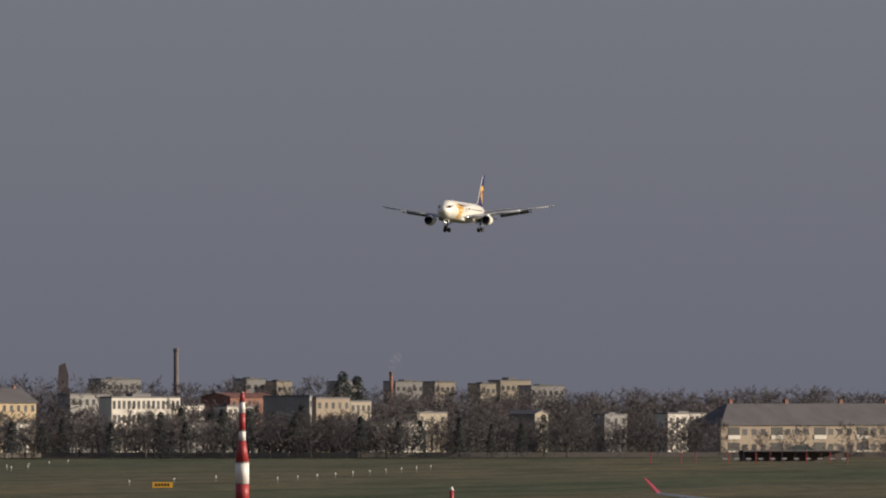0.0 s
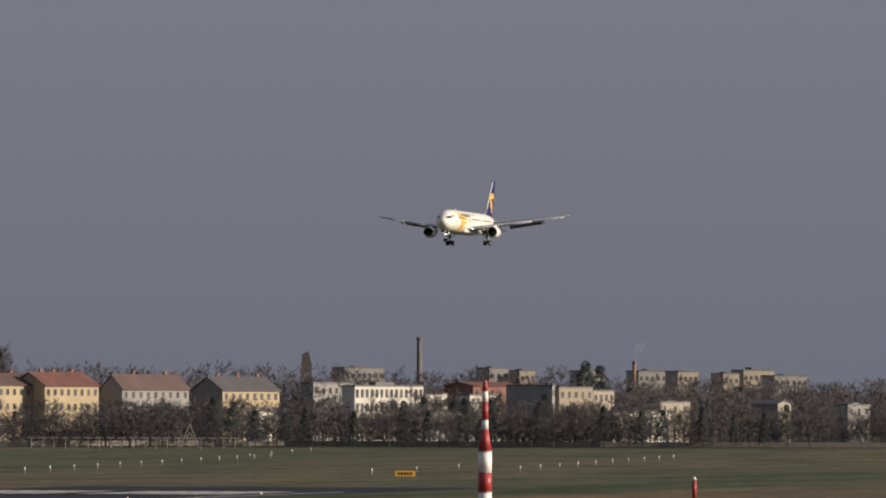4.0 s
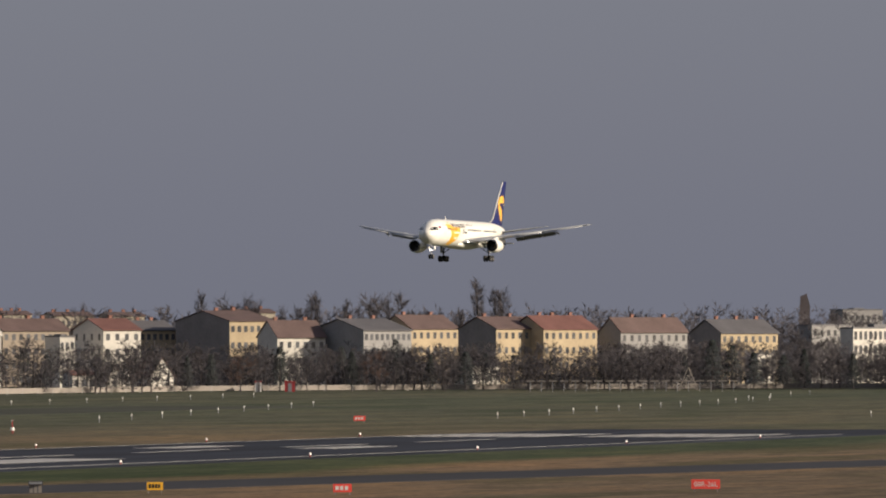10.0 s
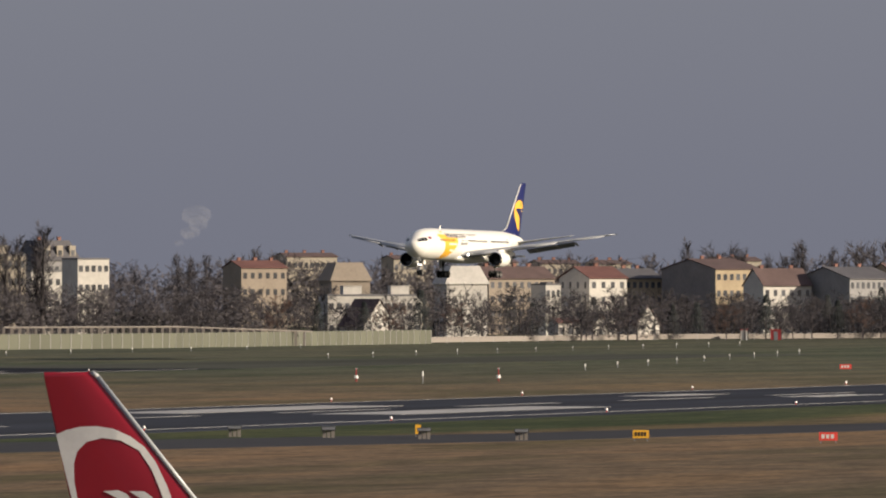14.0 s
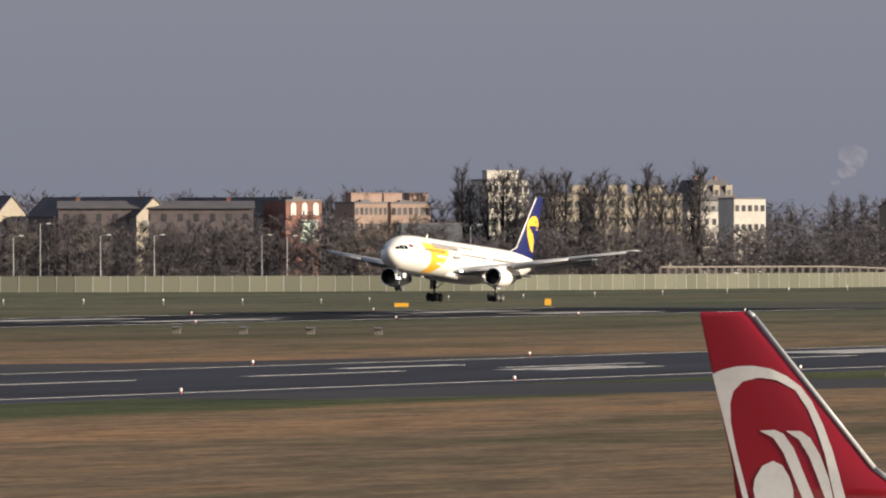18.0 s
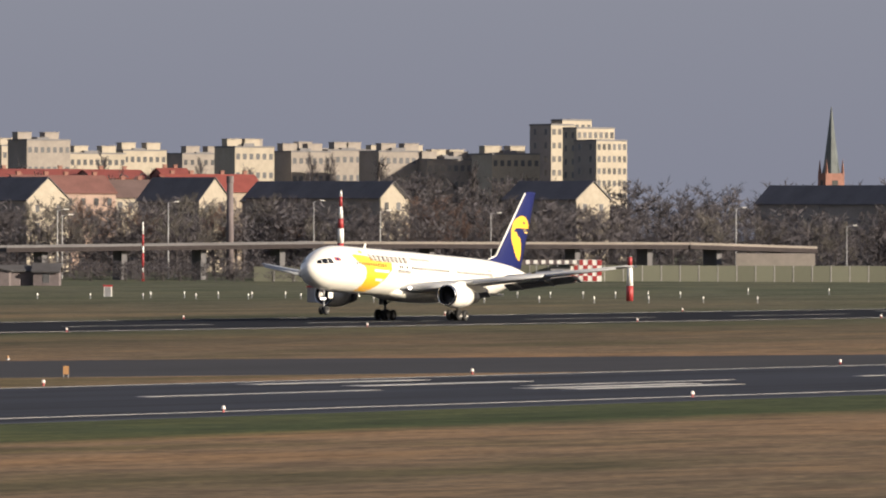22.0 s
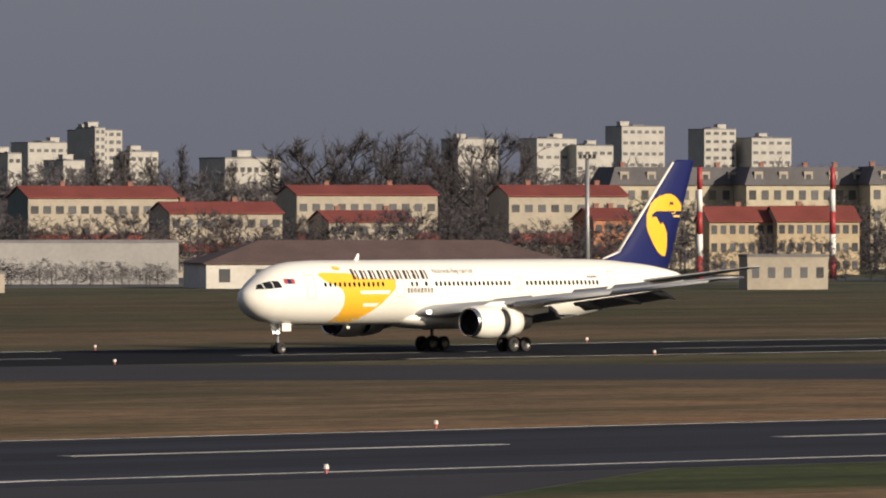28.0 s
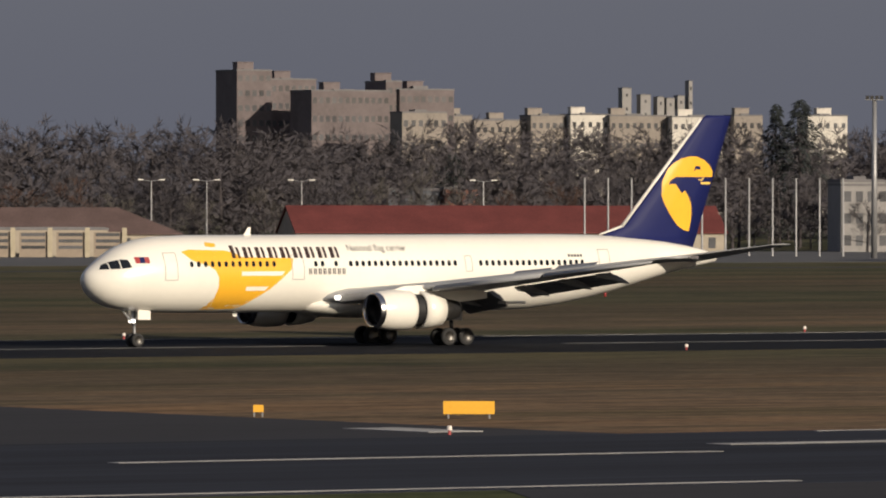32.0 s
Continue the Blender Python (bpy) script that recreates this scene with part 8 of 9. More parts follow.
        # a white arch round the fin and plain leaf shapes in it
        for s in (-1, 1):
            for nm, pts in (("fin_arch", [(35.79, 9.7), (35.45, 9.85), (34.98, 9.96), (34.42, 9.98), (33.86, 9.89), (33.3, 9.64), (32.83, 9.29), (32.46, 8.8), (32.08, 8.02), (31.76, 7.17), (31.5, 6.24), (31.24, 5.3), (31.63, 5.3), (31.84, 6.24), (32.03, 7.08), (32.29, 7.83), (32.59, 8.54), (33.02, 9.18), (33.64, 9.51), (34.23, 9.59), (34.76, 9.46), (35.08, 9.14), (35.19, 8.73), (35.17, 8.11), (35.0, 7.23), (34.74, 6.24), (34.5, 5.3), (34.69, 5.3), (34.93, 6.24)]),
                            ("fin_leaf", [(34.2, 7.83), (33.71, 7.87), (33.41, 7.74), (33.07, 7.27), (32.64, 6.24), (32.25, 5.3), (32.65, 5.3), (33.04, 6.24), (33.41, 7.12), (33.75, 7.6)]),
                            ("fin_leaf", [(33.34, 7.83), (32.83, 7.83), (32.51, 7.6), (32.18, 7.04), (31.88, 6.24), (31.68, 5.3), (31.9, 5.3), (32.25, 6.24), (32.55, 6.99), (32.89, 7.55)]),
                            ("fin_leaf", [(34.42, 5.9), (34.37, 6.24), (34.12, 6.67), (33.75, 6.84), (33.45, 6.7), (33.2, 6.3), (33.08, 5.9), (33.05, 5.3), (34.3, 5.3)])):
                decal(nm, pts, WPAINT, P, "", 0.02, 0.12, s, fin_side, 0.0)
    return P


def airfield():
    edge_lights(279.0, 48.9, 1100, 58.6, "near runway edge lights")
    edge_lights(333.5, 50.2, 1100, 59.35, "near runway edge lights")
    edge_lights(488.6, 53.5, 1240, 60, "far runway edge lights")
    edge_lights(542.0, 43.0, 1240, 60, "far runway edge lights")
    sign_board(1248, 393, 1.7, 0.7, RSIGN, 3, -72, "", "red sign board with white bars in the grass")
    sign_board(659, 224, 1.25, 0.62, YSIGN, 4, -71, "", "yellow taxiway sign board with dark bars")
    sign_board(653, 207, 1.4, 0.62, RSIGN, 3, -72, "", "red runway sign board with white bars")
    sign_board(673, 184, 2.2, 0.72, RSIGN, 0, -74.7, "08R-26L", "red runway sign board lettered in white")
    sign_board(1296, 324, 3.0, 0.8, YSIGN, 5, -76, "", "long yellow taxiway sign board with dark bars")
    sign_board(1228, 558, 2.1, 0.55, YSIGN, 0, -65, "", "low yellow sign board by the far runway")
    sign_board(1262, 549, 1.0, 1.0, YSIGN, 0, -66, "", "small square yellow sign board by the far runway")
    sign_board(473, 388, 1.25, 0.5, OSIGN, 0, -58, "", "orange sign board seen from its edge")
    sign_board(586, 403, 0.6, 0.6, OSIGN, 0, -40, "", "small orange sign board beside the taxiway")
    sign_board(554, 350, 0.42, 0.62, OSIGN, 0, -57, "", "small orange marker board beside the runway")
    sign_board(244.7, 355.9, 2.45, 0.62, YSIGN, 0, -34, "", "long blank orange sign board in the grass")
    sign_board(238, 364, 0.5, 0.35, YSIGN, 0, -34, "", "low orange marker lamp in the grass")
    sign_board(672, 247, 0.45, 0.75, YSIGN, 0, -69, "", "small orange marker board near the taxiway")
    for i in range(4):
        light_box(668 - 3.3 * i, 261 - 9.2 * i)
    for i in range(4):
        light_box(916 - 0.6 * i, 444 - 8.6 * i)
    white_posts(1311, 391, 1704, 453, 14, group="approach light posts")
    white_posts(1449, 549, 1800, 590, 12, group="approach light posts")
    white_posts(1240, 430, 1560, 500, 9, group="approach light posts")
    white_posts(1073, 628, 1110, 588, 8)
    white_posts(1239, 658, 1290, 600, 7)
    white_posts(1330, 610, 1700, 650, 10, 0.8)
    white_posts(1412, 334, 1714, 375, 10, group="meadow light posts")
    white_posts(1707, 458, 1915, 500, 4, group="meadow light posts")
    white_posts(1347, 342, 1440, 351, 3, group="meadow light posts")
    white_posts(1060, 389, 1060.4, 389, 1, 1.5, "white marker posts on the grass")
    for x, y in ((1088, 389), (1079, 405)):
        A = root("wind_gauge", pose(x, y, 0), "small red and white gauge post with thin arms", "post", "gauge posts")
        part("stem", tube(bmesh.new(), (0, 0, -0.1), (0, 0, 1.7), 0.10, 0.05, 6), RED, A)
        part("head", tube(bmesh.new(), (0, 0, 0.4), (0, 0, 0.8), 0.30, 0.26, 8), WPAINT, A)
        part("crossarm", boxed(-0.5, 0.5, -0.03, 0.03, 1.6, 1.68), STEEL, A)
    # site boxes beside the wood
    for az, d, w, h, m, lab in ((49.08, 1475, 3.0, 2.2, PL_GREY, "grey site container with rusty edges"), (49.3, 1470, 2.9, 2.4, RED, "red and white chequered site box"), (49.42, 1470, 2.2, 2.4, WPAINT, "white site box beside the chequered one"),
                                (49.53, 1480, 3.0, 2.3, PL_GREY, "grey site container with rusty edges"), (49.65, 1485, 2.7, 2.6, WPAINT, "white site box with a pale end"), (49.77, 1485, 2.6, 3.1, PL_BEIGE, "small beige shed with a dark roof")):
        hx, hy = polar(az, d)
        hut(hx, hy, w, 2.2, h, m, lab, -49)
    for az, d, w, m, lab in ((60.84, 1676, 3.6, PL_GREY, "grey site container under the canopy"), (60.05, 1676, 7.0, BRICK_D, "dark site container below the viaduct")):
        hx, hy = polar(az, d)
        hut(hx, hy, w, 2.6, 2.7, m, lab, -60, lid=BLACK)
    px, py = polar(35.37, 872)
    banded_mast(px, py, 0, [(0.45 + 0.46 * i, 0.13) for i in range(13)], "thin red and white banded marker pole", name="marker_pole")
    px, py = polar(58.2, 1652)
    banded_mast(px, py, 0, [(1.6, 0.24), (2.4, 0.2), (5.2, 0.2), (6.4, 0.18), (8.6, 0.16), (10.8, 0.14)], "slim red and white mast beyond the runway")
    px, py = polar(57.98, 1330)
    hut(px, py, 1.2, 1.0, 1.7, WPAINT, "small white and red marker cabinet in the grass", -58)
    p, q = polar(58.25, 1305), polar(61.6, 1335)
    white_posts(p[0], p[1], q[0], q[1], 17, group="posts beyond the runway")
    p, q = polar(57.2, 1290), polar(59.2, 1296)
    white_posts(p[0], p[1], q[0], q[1], 7, 0.8, group="posts beyond the runway")
    first = None
    for x, y in TAXI_LAMPS:
        if first is None:
            first = root("taxi_lamp", pose(x, y, 0.02), "low taxiway lamp on a pale base", "runway light", "taxiway lamps")
            part("base", tube(bmesh.new(), (0, 0, -0.1), (0, 0, 0.14), 0.16, 0.14, 10), STEEL, first)
            part("lamp", tube(bmesh.new(), (0, 0, 0.14), (0, 0, 0.36), 0.11, 0.08, 10), OSIGN, first)
        else:
            copy_thing(first, pose(x, y, 0.02))
    # masts and huts
    banded_mast(671, 161.5, 0, [(3.2, 0.52), (4.5, 0.52), (6.0, 0.52), (7.6, 0.52), (9.3, 0.27), (10.0, 0.25), (11.4, 0.24), (12.2, 0.22), (12.95, 0.15)], "stout red and white striped antenna mast over a hut")
    hut(670.6, 160.2, 4.0, 3.0, 2.5, WPAINT, "red and white chequered equipment hut under the mast", -76)
    banded_mast(684, 148, 0, [(1.4, 0.16), (3.9, 0.16), (5.4, 0.18), (5.62, 0.08)], "thin red and white marker pole", name="marker_pole")
    mx, my = polar(59.45, 1245)
    banded_mast(mx, my, 0, [(1.2, 0.46), (2.4, 0.46), (4.4, 0.46), (6.4, 0.44), (8.2, 0.44), (10.2, 0.42), (11.6, 0.34), (13.2, 0.22), (14.6, 0.2), (15.4, 0.12)], "red and white striped antenna mast beside white boxes")
    hut(mx - 0.6, my + 0.8, 2.2, 2.0, 2.5, WPAINT, "white equipment box at the foot of the mast", -59, lid=WPAINT)
    bx, by = polar(59.28, 1248)
    hut(bx, by, 1.8, 1.8, 2.3, PL_GREY, "grey equipment box with red sides near the mast", -59)
    ox, oy = polar(61.28, 1285)
    banded_mast(ox, oy, 0, [(2.2, 0.5), (5.0, 0.34), (6.3, 0.3)], "short red and white marker pole with a wide foot", name="marker_pole")
    for az, d, w in ((72.08, 2120, 2.4), (71.88, 2120, 1.5)):
        hx, hy = polar(az, d)
        hut(hx, hy, w, 2.0, 2.5, RED if w > 2 else WPAINT, "small red and white shelter near the fence", -72)
    for az, d in ((48.64, 1540), (47.80, 1540)):
        tall_mast(az, d, 19.0, "tall red and white floodlight mast", 5, False, 0.6)
    tall_mast(42.49, 1270, 22.0, "tall red and white floodlight mast with a lamp platform", 7, True, 0.5)
    tall_mast(37.07, 1290, 22.5, "tall grey floodlight mast with a lamp platform", 0, True, 0.45)
    tall_mast(47.09, 1300, 19.0, "tall grey floodlight mast with a lamp platform", 0, True, 0.4)
    lattice_mast(49.37, 1900, 35.5)
    lattice_mast(50.11, 1900, 33.5)
    # net posts before the station
    first = None
    for i in range(12):
        px, py = polar(35.24 + i * 0.1485, 1318)
        if first is None:
            first = root("net_post", pose(px, py, 0), "tall thin grey post of a net fence", "post", "net posts")
            part("shaft", tube(bmesh.new(), (0, 0, -0.2), (0, 0, 11.4), 0.17, 0.13, 8), STEEL, first)
        else:
            copy_thing(first, pose(px, py, 0))
    for az, h in ((61.95, 13.8), (62.65, 10.4), (63.11, 10.4), (63.28, 12.8), (63.66, 10.6), (64.0, 10.6), (64.68, 10.6), (64.84, 10.4), (65.5, 10), (65.62, 10), (66.0, 12.5), (66.35, 12.5), (59.7, 13), (60.4, 12.6)):
        street_lamp(az, 1752 + 6 * (az - 62), h)
    for az, h in ((57.08, 13.5), (57.66, 13.0), (57.69, 12.0), (58.36, 14.5), (59.28, 14.8), (56.5, 12), (53.4, 11.0)):
        street_lamp(az, 1715, h)
    for az in (32.5, 32.85, 33.45, 37.6, 34.6):
        street_lamp(az, 1400, 10.8, True)
    wall_line([(59.7, 1690), (61.0, 1692), (63.5, 1702), (66.0, 1735), (68.2, 1830), (69.9, 1976)], 3.0, "wall_boundary")
    wall_line([(58.9, 1660), (59.55, 1660)], 2.7, "wall_short")
    low_fence([(69.9, 1978), (71.4, 2112), (73.0, 2165), (75.2, 2195), (77.2, 2185), (81.0, 2190)])
    viaduct()
    parapet()
    kx, ky = polar(61.0, 1690)
    K = root("kiosk", pose(kx, ky, 0, 0, 0, -61), "white kiosk chequered with red squares under the viaduct", "kiosk")
    part("wall", boxed(-3, 3, -2, 2, -0.2, 4.0), WPAINT, K)
    for i in range(7):
        for j in range(4):
            if (i + j) % 2:
                part("panel", boxed(-3.0 + i * 0.857, -2.15 + i * 0.857, -2.05, -2.0, 0.1 + j * 0.97, 1.05 + j * 0.97), RED, K)
    cx, cy = polar(60.69, 1686)
    C = root("striped_canopy", pose(cx, cy, 0, 0, 0, -61), "long flat canopy with a red and white striped edge", "canopy")
    part("roof", boxed(-8, 8, -2.5, 2.5, 3.3, 3.5), DARKFELT, C)
    part("edge_board", boxed(-8, 8, -2.6, -2.5, 3.2, 4.0), BRICK_D, C)
    for i in range(11):
        part("edge_stripe", boxed(-7.8 + i * 1.45, -7.05 + i * 1.45, -2.66, -2.6, 3.25, 3.95), WPAINT, C)
    for i in range(5):
        part("post", boxed(-7.8 + i * 3.9 - 0.1, -7.8 + i * 3.9 + 0.1, -2.4, -2.2, -0.1, 3.3), STEEL, C)
    # row of lights on trestles near the eastern fence
    first = None
    for i in range(19):
        px, py = polar(73.6 + i * 0.0715, 2105)
        if first is None:
            first = root("approach_light", pose(px, py, 0, 0, 0, -74), "approach light bar on a thin post", "runway light", "approach light bars")
            part("post", tube(bmesh.new(), (0, 0, -0.1), (0, 0, 2.3), 0.08, 0.08, 6), STEEL, first)
            part("light_bar", boxed(-0.95, 0.95, -0.15, 0.15, 2.3, 2.6), CONCRETE, first)
        else:
            copy_thing(first, pose(px, py, 0, 0, 0, -74))
    for az, d, h in ((74.6, 2140, 5.6), (72.15, 2140, 5.0)):
        px, py = polar(az, d)
        A = root("lattice_frame", pose(px, py, 0, 0, 0, -az), "pale A-shaped lattice frame before the trees", "frame", "lattice frames")
        for k in range(3):
            z0, z1 = h * k / 3, h * (k + 1) / 3
            w0, w1 = 2.3 * (1 - k / 3), 2.3 * (1 - (k + 1) / 3)
            for s in (-1, 1):
                part("leg", tube(bmesh.new(), (s * w0, 0, z0), (s * w1, 0, z1), 0.12, 0.12, 5), CONCRETE, A)
                part("brace", tube(bmesh.new(), (s * w0, 0, z0), (-s * w1 * 0.5, 0, z1), 0.09, 0.09, 5), CONCRETE, A)
    smoke_plume(68.33, 3000, 27.0, 3.6, 9.0, 5.0, 5, 91)
    smoke_plume(41.62, 3000, 32.0, 4.6, 14.0, 24.0, 9, 92)
    smoke_plume(77.41, 3398, 26.5, 1.8, 5.0, 2.0, 4, 93)
    church()
    chimney_stack(76.05, 3500, 35.5, 0.95, BRICK_D, "tall dark factory chimney on the skyline")
    chimney_stack(77.41, 3400, 26.0, 0.7, BRICK_R, "short factory chimney with pale smoke")
    # shaft coloured pale to imitate haze over the distance
    chimney_stack(41.08, 3000, 55.0, 0.75, PANEL_WHITE, "tall pale chimney with a dark head", 5.0)
    chimney_stack(58.75, 1720, 19.5, 0.6, BRICK_D, "dark brick chimney between the blocks")
    tx, ty = polar(75.32, 3200)
    T = root("leaning_tower", pose(tx, ty, 0, 0, 0, -75), "dark tower with a slanting top on the skyline", "tower")
    bm = bmesh.new()
    loft(bm, [[(-2.4, y, -0.3), (2.4, y, -0.3), (2.8, y, 24.0), (1.6, y, 28.5), (-0.6, y, 27.5)] for y in (-2.5, 2.5)])
    part("shaft", bm, BRICK_D, T)
    dx, dy = polar(77.15, 3400)
    Dm = root("dome_tank", pose(dx, dy, 0), "pale round dome over the trees", "tank")
    bm = bmesh.new()
    bmesh.ops.create_uvsphere(bm, u_segments=20, v_segments=12, radius=2.6, matrix=pose(0, 0, 19.5))
    tube(bm, (0, 0, -0.3), (0, 0, 18), 2.3, 2.5, 20)
    part("shell", bm, PL_GREY, Dm, "", True)
    gx, gy = polar(80.0, 2190)
    Q = root("round_shelter", pose(gx, gy, 0, 0, 0, -80), "pale green half-round shelter near the fence", "shelter")
    bm = bmesh.new()
    loft(bm, [[(4.2 * math.cos(math.pi * i / 12), y, 3.2 * math.sin(math.pi * i / 12)) for i in range(13)] for y in (-4, 4)])
    part("shell", bm, mat("green_sheet", (0.20, 0.24, 0.21), 0.7, var=0.2), Q)
    ex, ey = polar(79.95, 2052)
    E = root("field_shed", pose(ex, ey, 0, 0, 0, -70), "long low dark open shed at the field edge", "shed")
    part("roof", prism(bmesh.new(), [(-12, -3), (12, -3), (12, 3), (-12, 3)], 2.2, 2.5), FELT, E)
    part("back_wall", boxed(-12, 12, 2.7, 2.95, -0.1, 2.2), BRICK_D, E)
    for i in range(9):
        part("post", boxed(-11.8 + i * 2.95 - 0.1, -11.8 + i * 2.95 + 0.1, -2.9, -2.7, -0.1, 2.2), DARKROOF, E)
    first = None
    for i in range(11):
        px, py = polar(79.52 + i * 0.075, 2030)
        if first is None:
            first = root("ground_lamp", pose(px, py, 0, 0, 0, -80), "low white lamp box on a short post", "lamp", "lamps before the shed")
            part("post", tube(bmesh.new(), (0, 0, -0.1), (0, 0, 0.5), 0.07, 0.07, 6), STEEL, first)
            part("lamp_box", boxed(-0.55, 0.55, -0.2, 0.2, 0.5, 0.85), WPAINT, first)
        else:
            copy_thing(first, pose(px, py, 0, 0, 0, -80))
    first = None
    for i in range(9):
        px, py = polar(79.05 + i * 0.16 + 0.04 * math.sin(i * 2.2), 1960 + 12 * math.sin(i * 1.3))
        if first is None:
            first = root("red_pole", pose(px, py, 0), "thin red pole in the meadow", "pole", "red poles")
            part("shaft", tube(bmesh.new(), (0, 0, -0.1), (0, 0, 2.6), 0.10, 0.08, 6), RED, first)
        else:
            copy_thing(first, pose(px, py, 0))
    long_shed()
    garage_gates()
    stairs_truck(42.28, 1262, 20)
    stairs_truck(47.35, 1275, 10)
    van(47.0, 1270, 150, WPAINT, "white service van on the apron")
    van(46.85, 1272, 20, WPAINT, "white service van parked by the hall", 0.6)
    van(42.72, 1262, 10, STEEL, "grey service van on the apron")
    van(57.2, 1675, 30, BLACK, "dark van on the road below the viaduct")
    parked_airliner(pose(695, 114.5, 0, 0, 0, -6), 27.2, "parked airliner with red upturned winglets", True, False)
    # fin over the grass, its side in grazing sun
    a = radians(77.0)
    rt = Vector((math.cos(a), -math.sin(a), 0))
    m = Matrix.Translation(Vector((277.42, 114.2, -2.9)) + rt * 35.3) @ pose(0, 0, 0, 0, 0, math.degrees(math.atan2(-rt.y, -rt.x)))
    parked_airliner(m, 17.0, "parked red-tailed airliner below the terrace", False, True)


# ---- trees and woods ----
def greenery():
    B, P, R, K, W = ["broad"], ["poplar"], ["rust"], ["conifer"], ["bush", "broad"]
    woods(77.4, 81.2, 2420, 2650, 13, 17.5, 70, B, 1, fine=True)
    woods(76.6, 79.5, 2190, 2225, 7.5, 12, 75, B + W, 2, "low bare trees and bushes along the fence", fine=True)
    woods(79.75, 81.2, 2195, 2206, 6.0, 9.5, 9, B, 61, "bare trees before the long hipped house", fine=True)
    woods(79.5, 81.2, 2170, 2190, 2.5, 5.0, 24, W, 58, "low bare bushes along the fence", fine=True)
    woods(74.2, 77.5, 2180, 2235, 8, 13, 120, W + B, 3, "bare trees and bushes between the houses", fine=True)
    woods(71.0, 74.6, 2145, 2225, 7.5, 12.5, 115, W + B, 4, "bare trees and bushes between the houses", fine=True)
    woods(77.3, 81.2, 2800, 3150, 17.5, 21, 80, B, 54, "distant bare woods on the skyline")
    woods(71.0, 77.3, 2750, 3050, 20, 25.0, 85, B, 5, "distant bare woods on the skyline")
    woods(71.5, 77.3, 2400, 2500, 13, 17.5, 70, B, 59, "bare trees behind the houses")
    woods(66.2, 71.4, 2030, 2200, 8, 14, 90, W + B, 6, "bare trees and bushes behind the wall", fine=True)
    woods(66.5, 71.2, 2550, 2800, 19, 24, 60, B, 7, "distant bare woods on the skyline")
    woods(65.9, 67.4, 1860, 1910, 9, 15, 28, B, 55, "bare trees behind the wall", fine=True)
    woods(61.0, 65.9, 1775, 1870, 10, 16.5, 80, B, 8, "bare trees before the long blocks", fine=True)
    woods(61.0, 65.6, 1765, 1790, 3, 6, 50, ["bush"], 19, "low bare bushes behind the wall", 1.7)
    woods(61.0, 65.8, 2060, 2200, 18, 23, 55, B, 9)
    woods(54.6, 61.2, 1775, 1850, 11, 17, 110, B, 10, "bare trees before the long blocks", fine=True)
    woods(53.0, 59.3, 1625, 1650, 2.6, 4.2, 60, ["bush"], 20, "low hedge of bare bushes below the viaduct", 2.0)
    woods(57.0, 60.2, 1672, 1682, 3.4, 5.2, 46, ["bush"], 60, "bare bushes before the viaduct", 1.8)
    woods(54.8, 61.0, 2050, 2180, 19, 24, 75, B, 11)
    woods(49.75, 54.5, 1450, 1560, 13.5, 17.5, 105, B, 12, fine=True)
    woods(49.9, 54.4, 1425, 1440, 4, 7.5, 55, ["bush", "broad"], 51, "low bare bushes before the wood", 1.5)
    woods(46.3, 49.8, 1480, 1550, 5, 9, 36, W, 56, "low bare trees by the apron", fine=True)
    woods(46.3, 50.3, 1660, 1720, 10, 15, 50, W + B, 13, "bare trees before the mansard row", fine=True)
    woods(43.5, 55.0, 2250, 2500, 22, 27.5, 90, B, 14, "bare woods beyond the roofs")
    woods(37.0, 47.5, 1690, 2050, 17, 21.5, 95, B, 15, "bare woods behind the red roofs")
    woods(41.4, 47.5, 1455, 1540, 8, 13, 80, W + B, 16, "bare trees between the houses", fine=True)
    woods(30.8, 38.6, 1420, 1600, 11, 18, 100, B, 17, fine=True)
    woods(30.8, 38.4, 1650, 1850, 20, 24, 85, B, 18)
    woods(43.5, 57.0, 3000, 3300, 26, 31, 60, B, 52, "distant bare woods on the skyline")
    woods(42.2, 44.5, 1392, 1408, 3, 4.8, 40, ["bush"], 53, "dark bare bushes before the long shed", 1.7)
    woods(67.4, 68.9, 2000, 2050, 10, 14.5, 18, B, 57, "bare trees behind the wall", fine=True)
    # single trees
    trees(73.25, 73.5, 2680, 2720, 29, 32, 3, P, 21, 1.1)
    trees(71.4, 73.2, 2650, 2750, 22, 28, 13, P + B, 22)
    trees(68.2, 69.0, 2650, 2750, 22, 26, 6, P, 23)
    trees(65.9, 67.5, 2010, 2040, 22, 28, 19, P, 24, 1.25)
    trees(64.9, 66.0, 2080, 2120, 18, 23, 9, P + B, 25, 1.3)
    trees(72.3, 78.6, 2160, 2185, 8, 12.5, 40, K + K + B, 26)
    trees(70.0, 73.3, 2090, 2140, 7, 11, 22, K + B + K + R, 27)
    trees(77.2, 79.2, 2195, 2215, 7, 9.5, 5, ["pale"], 28)
    trees(76.0, 76.9, 2250, 2300, 11, 13.5, 6, K, 29)
    trees(77.05, 77.25, 2700, 2720, 22, 24, 2, K, 30)
    trees(68.9, 70.2, 1990, 2040, 9, 12, 6, K + R + K, 31)
    trees(61.5, 65.6, 1765, 1790, 12, 16.5, 16, ["pale", "broad", "broad"], 32)
    trees(55.6, 60.9, 1765, 1800, 12, 18, 26, B + ["pale"] + R, 33)
    trees(57.0, 60.5, 2300, 2350, 24, 30, 12, P, 34)
    trees(52.9, 53.15, 1900, 1910, 30, 33, 3, P, 35)
    trees(52.0, 52.12, 2090, 2100, 28, 31, 2, P, 36)
    trees(53.3, 56.5, 1900, 2000, 22, 27, 9, P, 37)
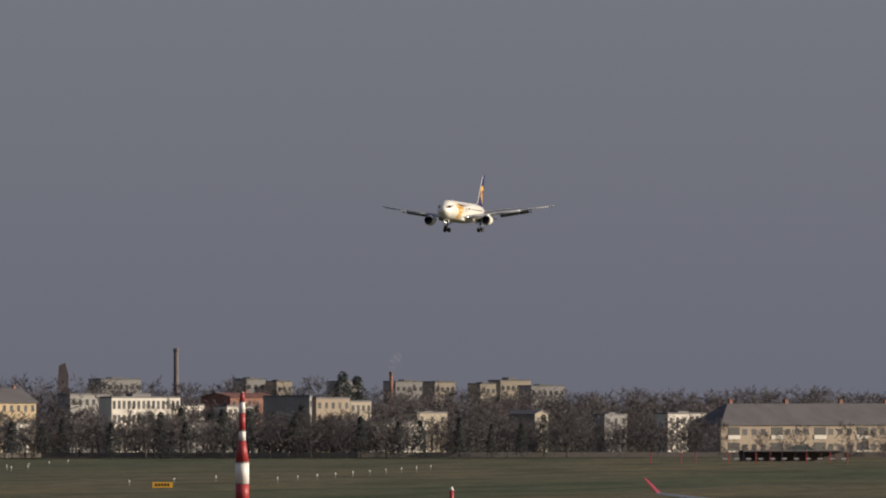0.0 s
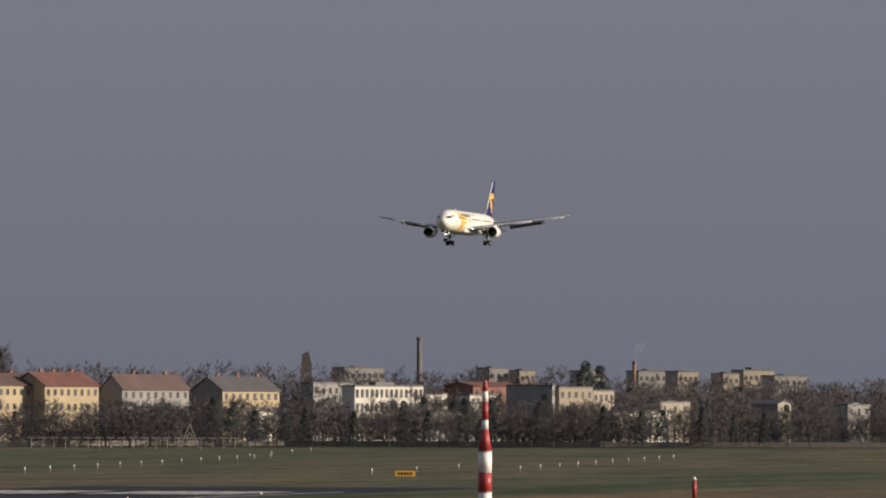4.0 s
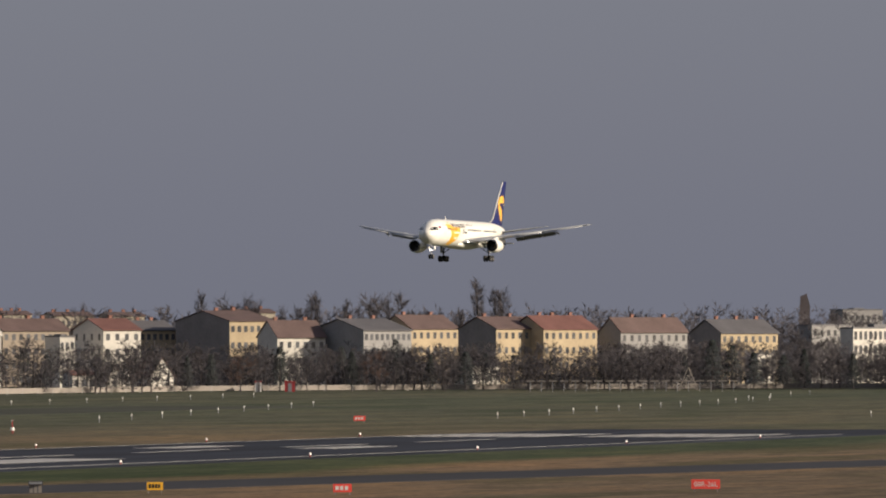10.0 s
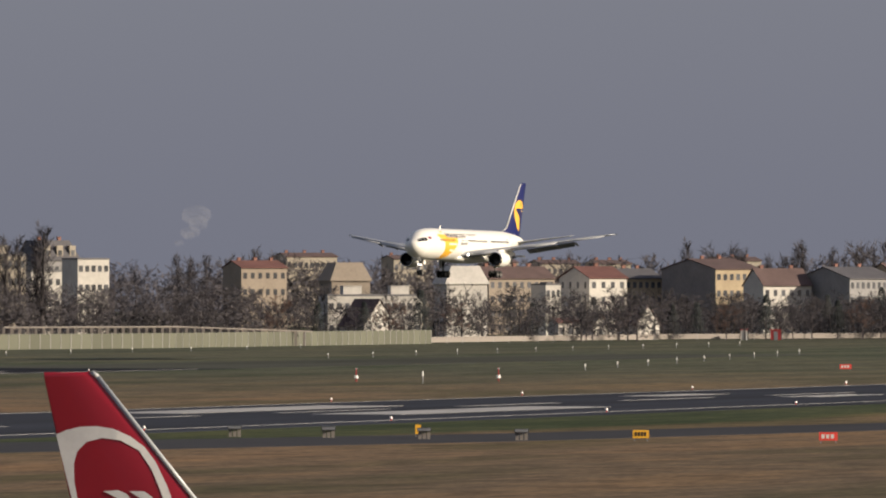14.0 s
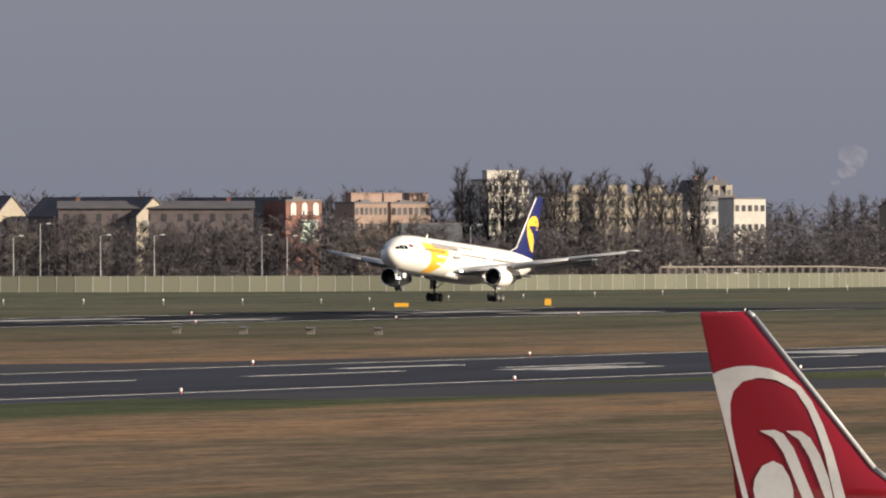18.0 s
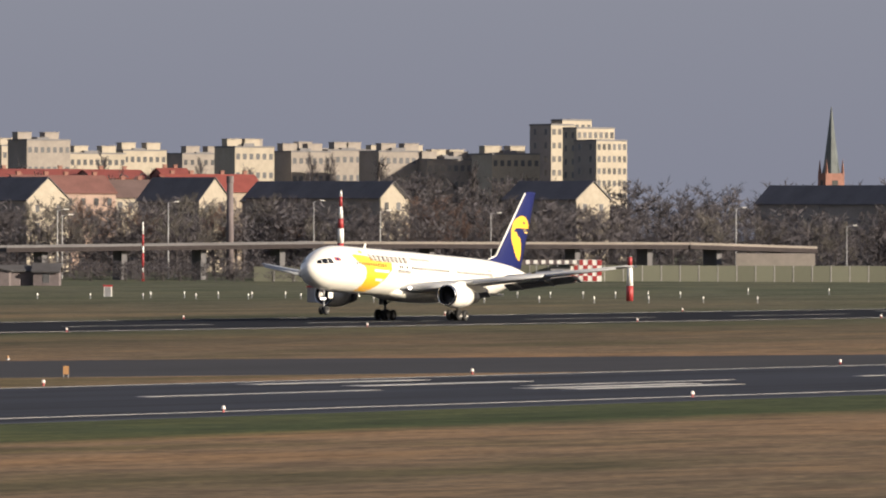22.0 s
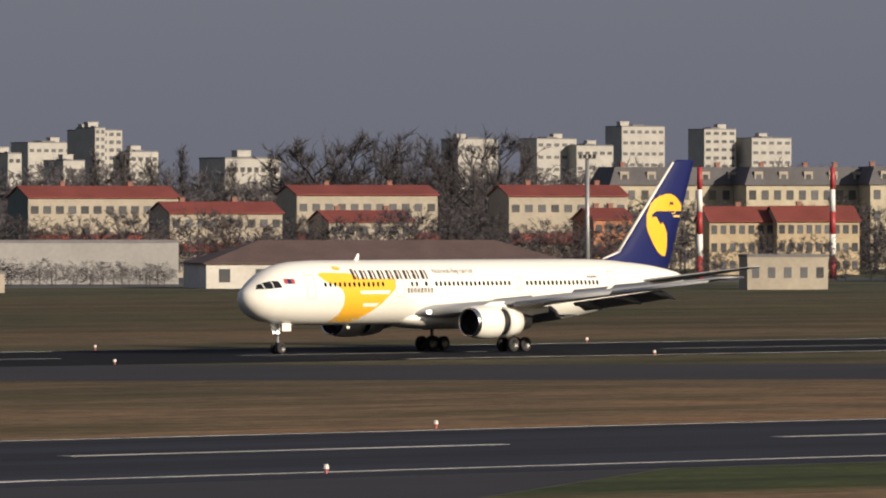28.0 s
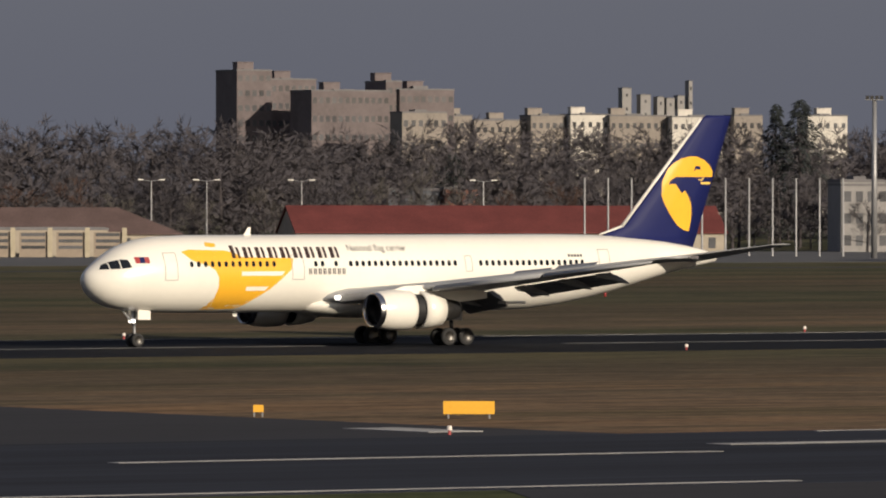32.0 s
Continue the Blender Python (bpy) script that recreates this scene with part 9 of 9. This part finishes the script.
    trees(49.2, 52.5, 1450, 1500, 10, 15, 12, B + ["pale"], 38)
    trees(52.6, 53.8, 1420, 1440, 7, 10, 6, K, 39)
    trees(45.2, 46.6, 1720, 1780, 25, 29, 9, B, 40)
    trees(43.9, 44.9, 2000, 2050, 24, 28, 5, P, 41)
    trees(40.3, 41.0, 1700, 1740, 26, 30, 5, B, 42)
    trees(39.0, 40.3, 1700, 1780, 22, 27, 6, B, 43)
    trees(37.85, 38.4, 1660, 1700, 29, 33, 4, B, 44, 1.3)
    trees(36.4, 36.7, 1490, 1510, 23, 25, 2, K, 45, 0.8)
    trees(37.35, 37.85, 1490, 1510, 23, 26, 3, K, 46, 0.8)
    trees(36.5, 37.7, 1400, 1450, 8, 13, 6, B, 47)
    trees(31.5, 35.2, 1410, 1450, 9, 15, 12, B + ["pale"] + R, 48)
    trees(42.2, 47.0, 1450, 1480, 7, 12, 12, B + R, 49)
    trees(34.35, 34.45, 1560, 1565, 15, 16, 1, K, 50)


# ---- build ----
ground_sheet()
runways()
AIRLINER = airliner()
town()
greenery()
airfield()


# ---- what moves: seconds, place along the runway, height, nose-up angle, heading ----
FLIGHT = [
    (0.0, 2394.2, 60.20, 0.70, 0.00),
    (1.0, 2326.2, 57.73, 0.70, -0.03),
    (2.0, 2258.0, 55.05, 0.70, -0.07),
    (3.0, 2189.4, 52.15, 0.70, -0.10),
    (3.5, 2155.1, 50.70, 0.70, -0.12),
    (5.5, 2016.9, 43.90, 0.60, -0.18),
    (6.0, 1982.2, 42.07, 0.57, -0.20),
    (7.0, 1912.8, 38.40, 0.50, -0.23),
    (8.0, 1843.2, 34.85, 0.45, -0.27),
    (9.0, 1773.5, 31.30, 0.40, -0.30),
    (10.0, 1704.0, 27.80, 0.40, -0.47),
    (11.0, 1634.5, 24.30, 0.40, -0.65),
    (12.0, 1564.5, 20.90, 0.40, -0.82),
    (13.0, 1494.8, 17.50, 0.40, -1.00),
    (14.0, 1424.8, 14.17, 0.53, -1.00),
    (14.5, 1389.9, 12.50, 0.60, -1.00),
    (15.5, 1321.9, 9.10, 1.30, -0.60),
    (16.5, 1254.4, 5.80, 2.50, -0.20),
    (17.0, 1220.7, 4.40, 2.90, 0.00),
    (17.5, 1187.2, 3.00, 3.30, 0.23),
    (18.0, 1153.9, 2.13, 3.61, 0.45),
    (18.5, 1121.4, 1.36, 3.80, 0.68),
    (19.0, 1087.3, 0.75, 3.80, 0.90),
    (19.8, 1033.2, 0.50, 3.30, 1.06),
    (20.5, 986.7, 0.32, 3.10, 1.20),
    (21.0, 953.8, 0.23, 2.95, 1.30),
    (21.5, 921.7, 0.15, 2.80, 1.40),
    (22.0, 889.9, 0.07, 2.70, 1.50),
    (22.5, 858.8, 0.00, 2.60, 1.13),
    (23.0, 827.9, 0.00, 2.52, 0.77),
    (23.5, 797.4, 0.00, 2.45, 0.40),
    (24.0, 767.4, 0.00, 2.38, -0.05),
    (24.5, 737.6, 0.00, 2.30, -0.50),
    (25.0, 708.1, 0.00, 1.85, -0.68),
    (25.5, 679.0, 0.00, 1.40, -0.85),
    (26.0, 650.4, 0.00, 0.97, -1.03),
    (26.5, 622.0, 0.00, 0.56, -0.96),
    (27.5, 566.7, 0.00, 0.00, -0.48),
    (28.5, 513.4, 0.00, 0.00, 0.00),
    (29.0, 487.8, 0.00, 0.00, -0.40),
    (29.5, 463.2, 0.00, 0.00, -0.20),
    (30.0, 439.45, 0.00, 0.00, 0.00),
    (30.5, 415.85, 0.00, 0.00, -0.15),
    (31.0, 392.9, 0.00, 0.00, -0.30),
    (31.5, 370.6, 0.00, 0.00, -0.10),
    (32.0, 349.2, 0.00, 0.00, 0.10),
]


def motions():
    walk(AIRLINER, [(t, pose(x, FAR_Y, z + 0.03, 0, p, w)) for t, x, z, p, w in FLIGHT])
    for sp, x, y, z, turn, lean in MOVERS["spoilers"]:
        walk(sp, [(t, pose(x, y, z, 0, 0, turn) @ pose(0, 0, 0, lean, 3 - up, 0)) for t, up in ((0, 0), (20.2, 0), (21.2, 24), (32, 24))])
    for wing, sd in MOVERS["wings"]:
        # the wings bend up in flight and sink as the weight settles on the wheels
        walk(wing, [(t, pose(0, sd * 2.4, 2.6) @ pose(0, 0, 0, sd * up, 0, 0) @ pose(0, -sd * 2.4, -2.6)) for t, up in ((0, 1.6), (14, 1.7), (17, 2.1), (18.8, 2.2), (20.5, 1.7), (22, 0.8), (24, 0.2), (26, 0.0), (32, 0.0))])
    for gear, x, y, drop in MOVERS["gears"]:
        walk(gear, [(t, pose(x, y, -drop * k)) for t, k in ((0, 1), (19.2, 1), (20.5, 0.6 if y else 1), (21.5, 0.3 if y else 1), (22.5, 0 if y else 1), (25.4, 0 if y else 1), (26.4, 0), (32, 0))])
    for sl in MOVERS["sleeves"]:
        walk(sl, [(t, pose(2.95 + s, 0, 0)) for t, s in ((0, 0.01), (23.1, 0.01), (24.1, 0.8), (32, 0.8))])


motions()
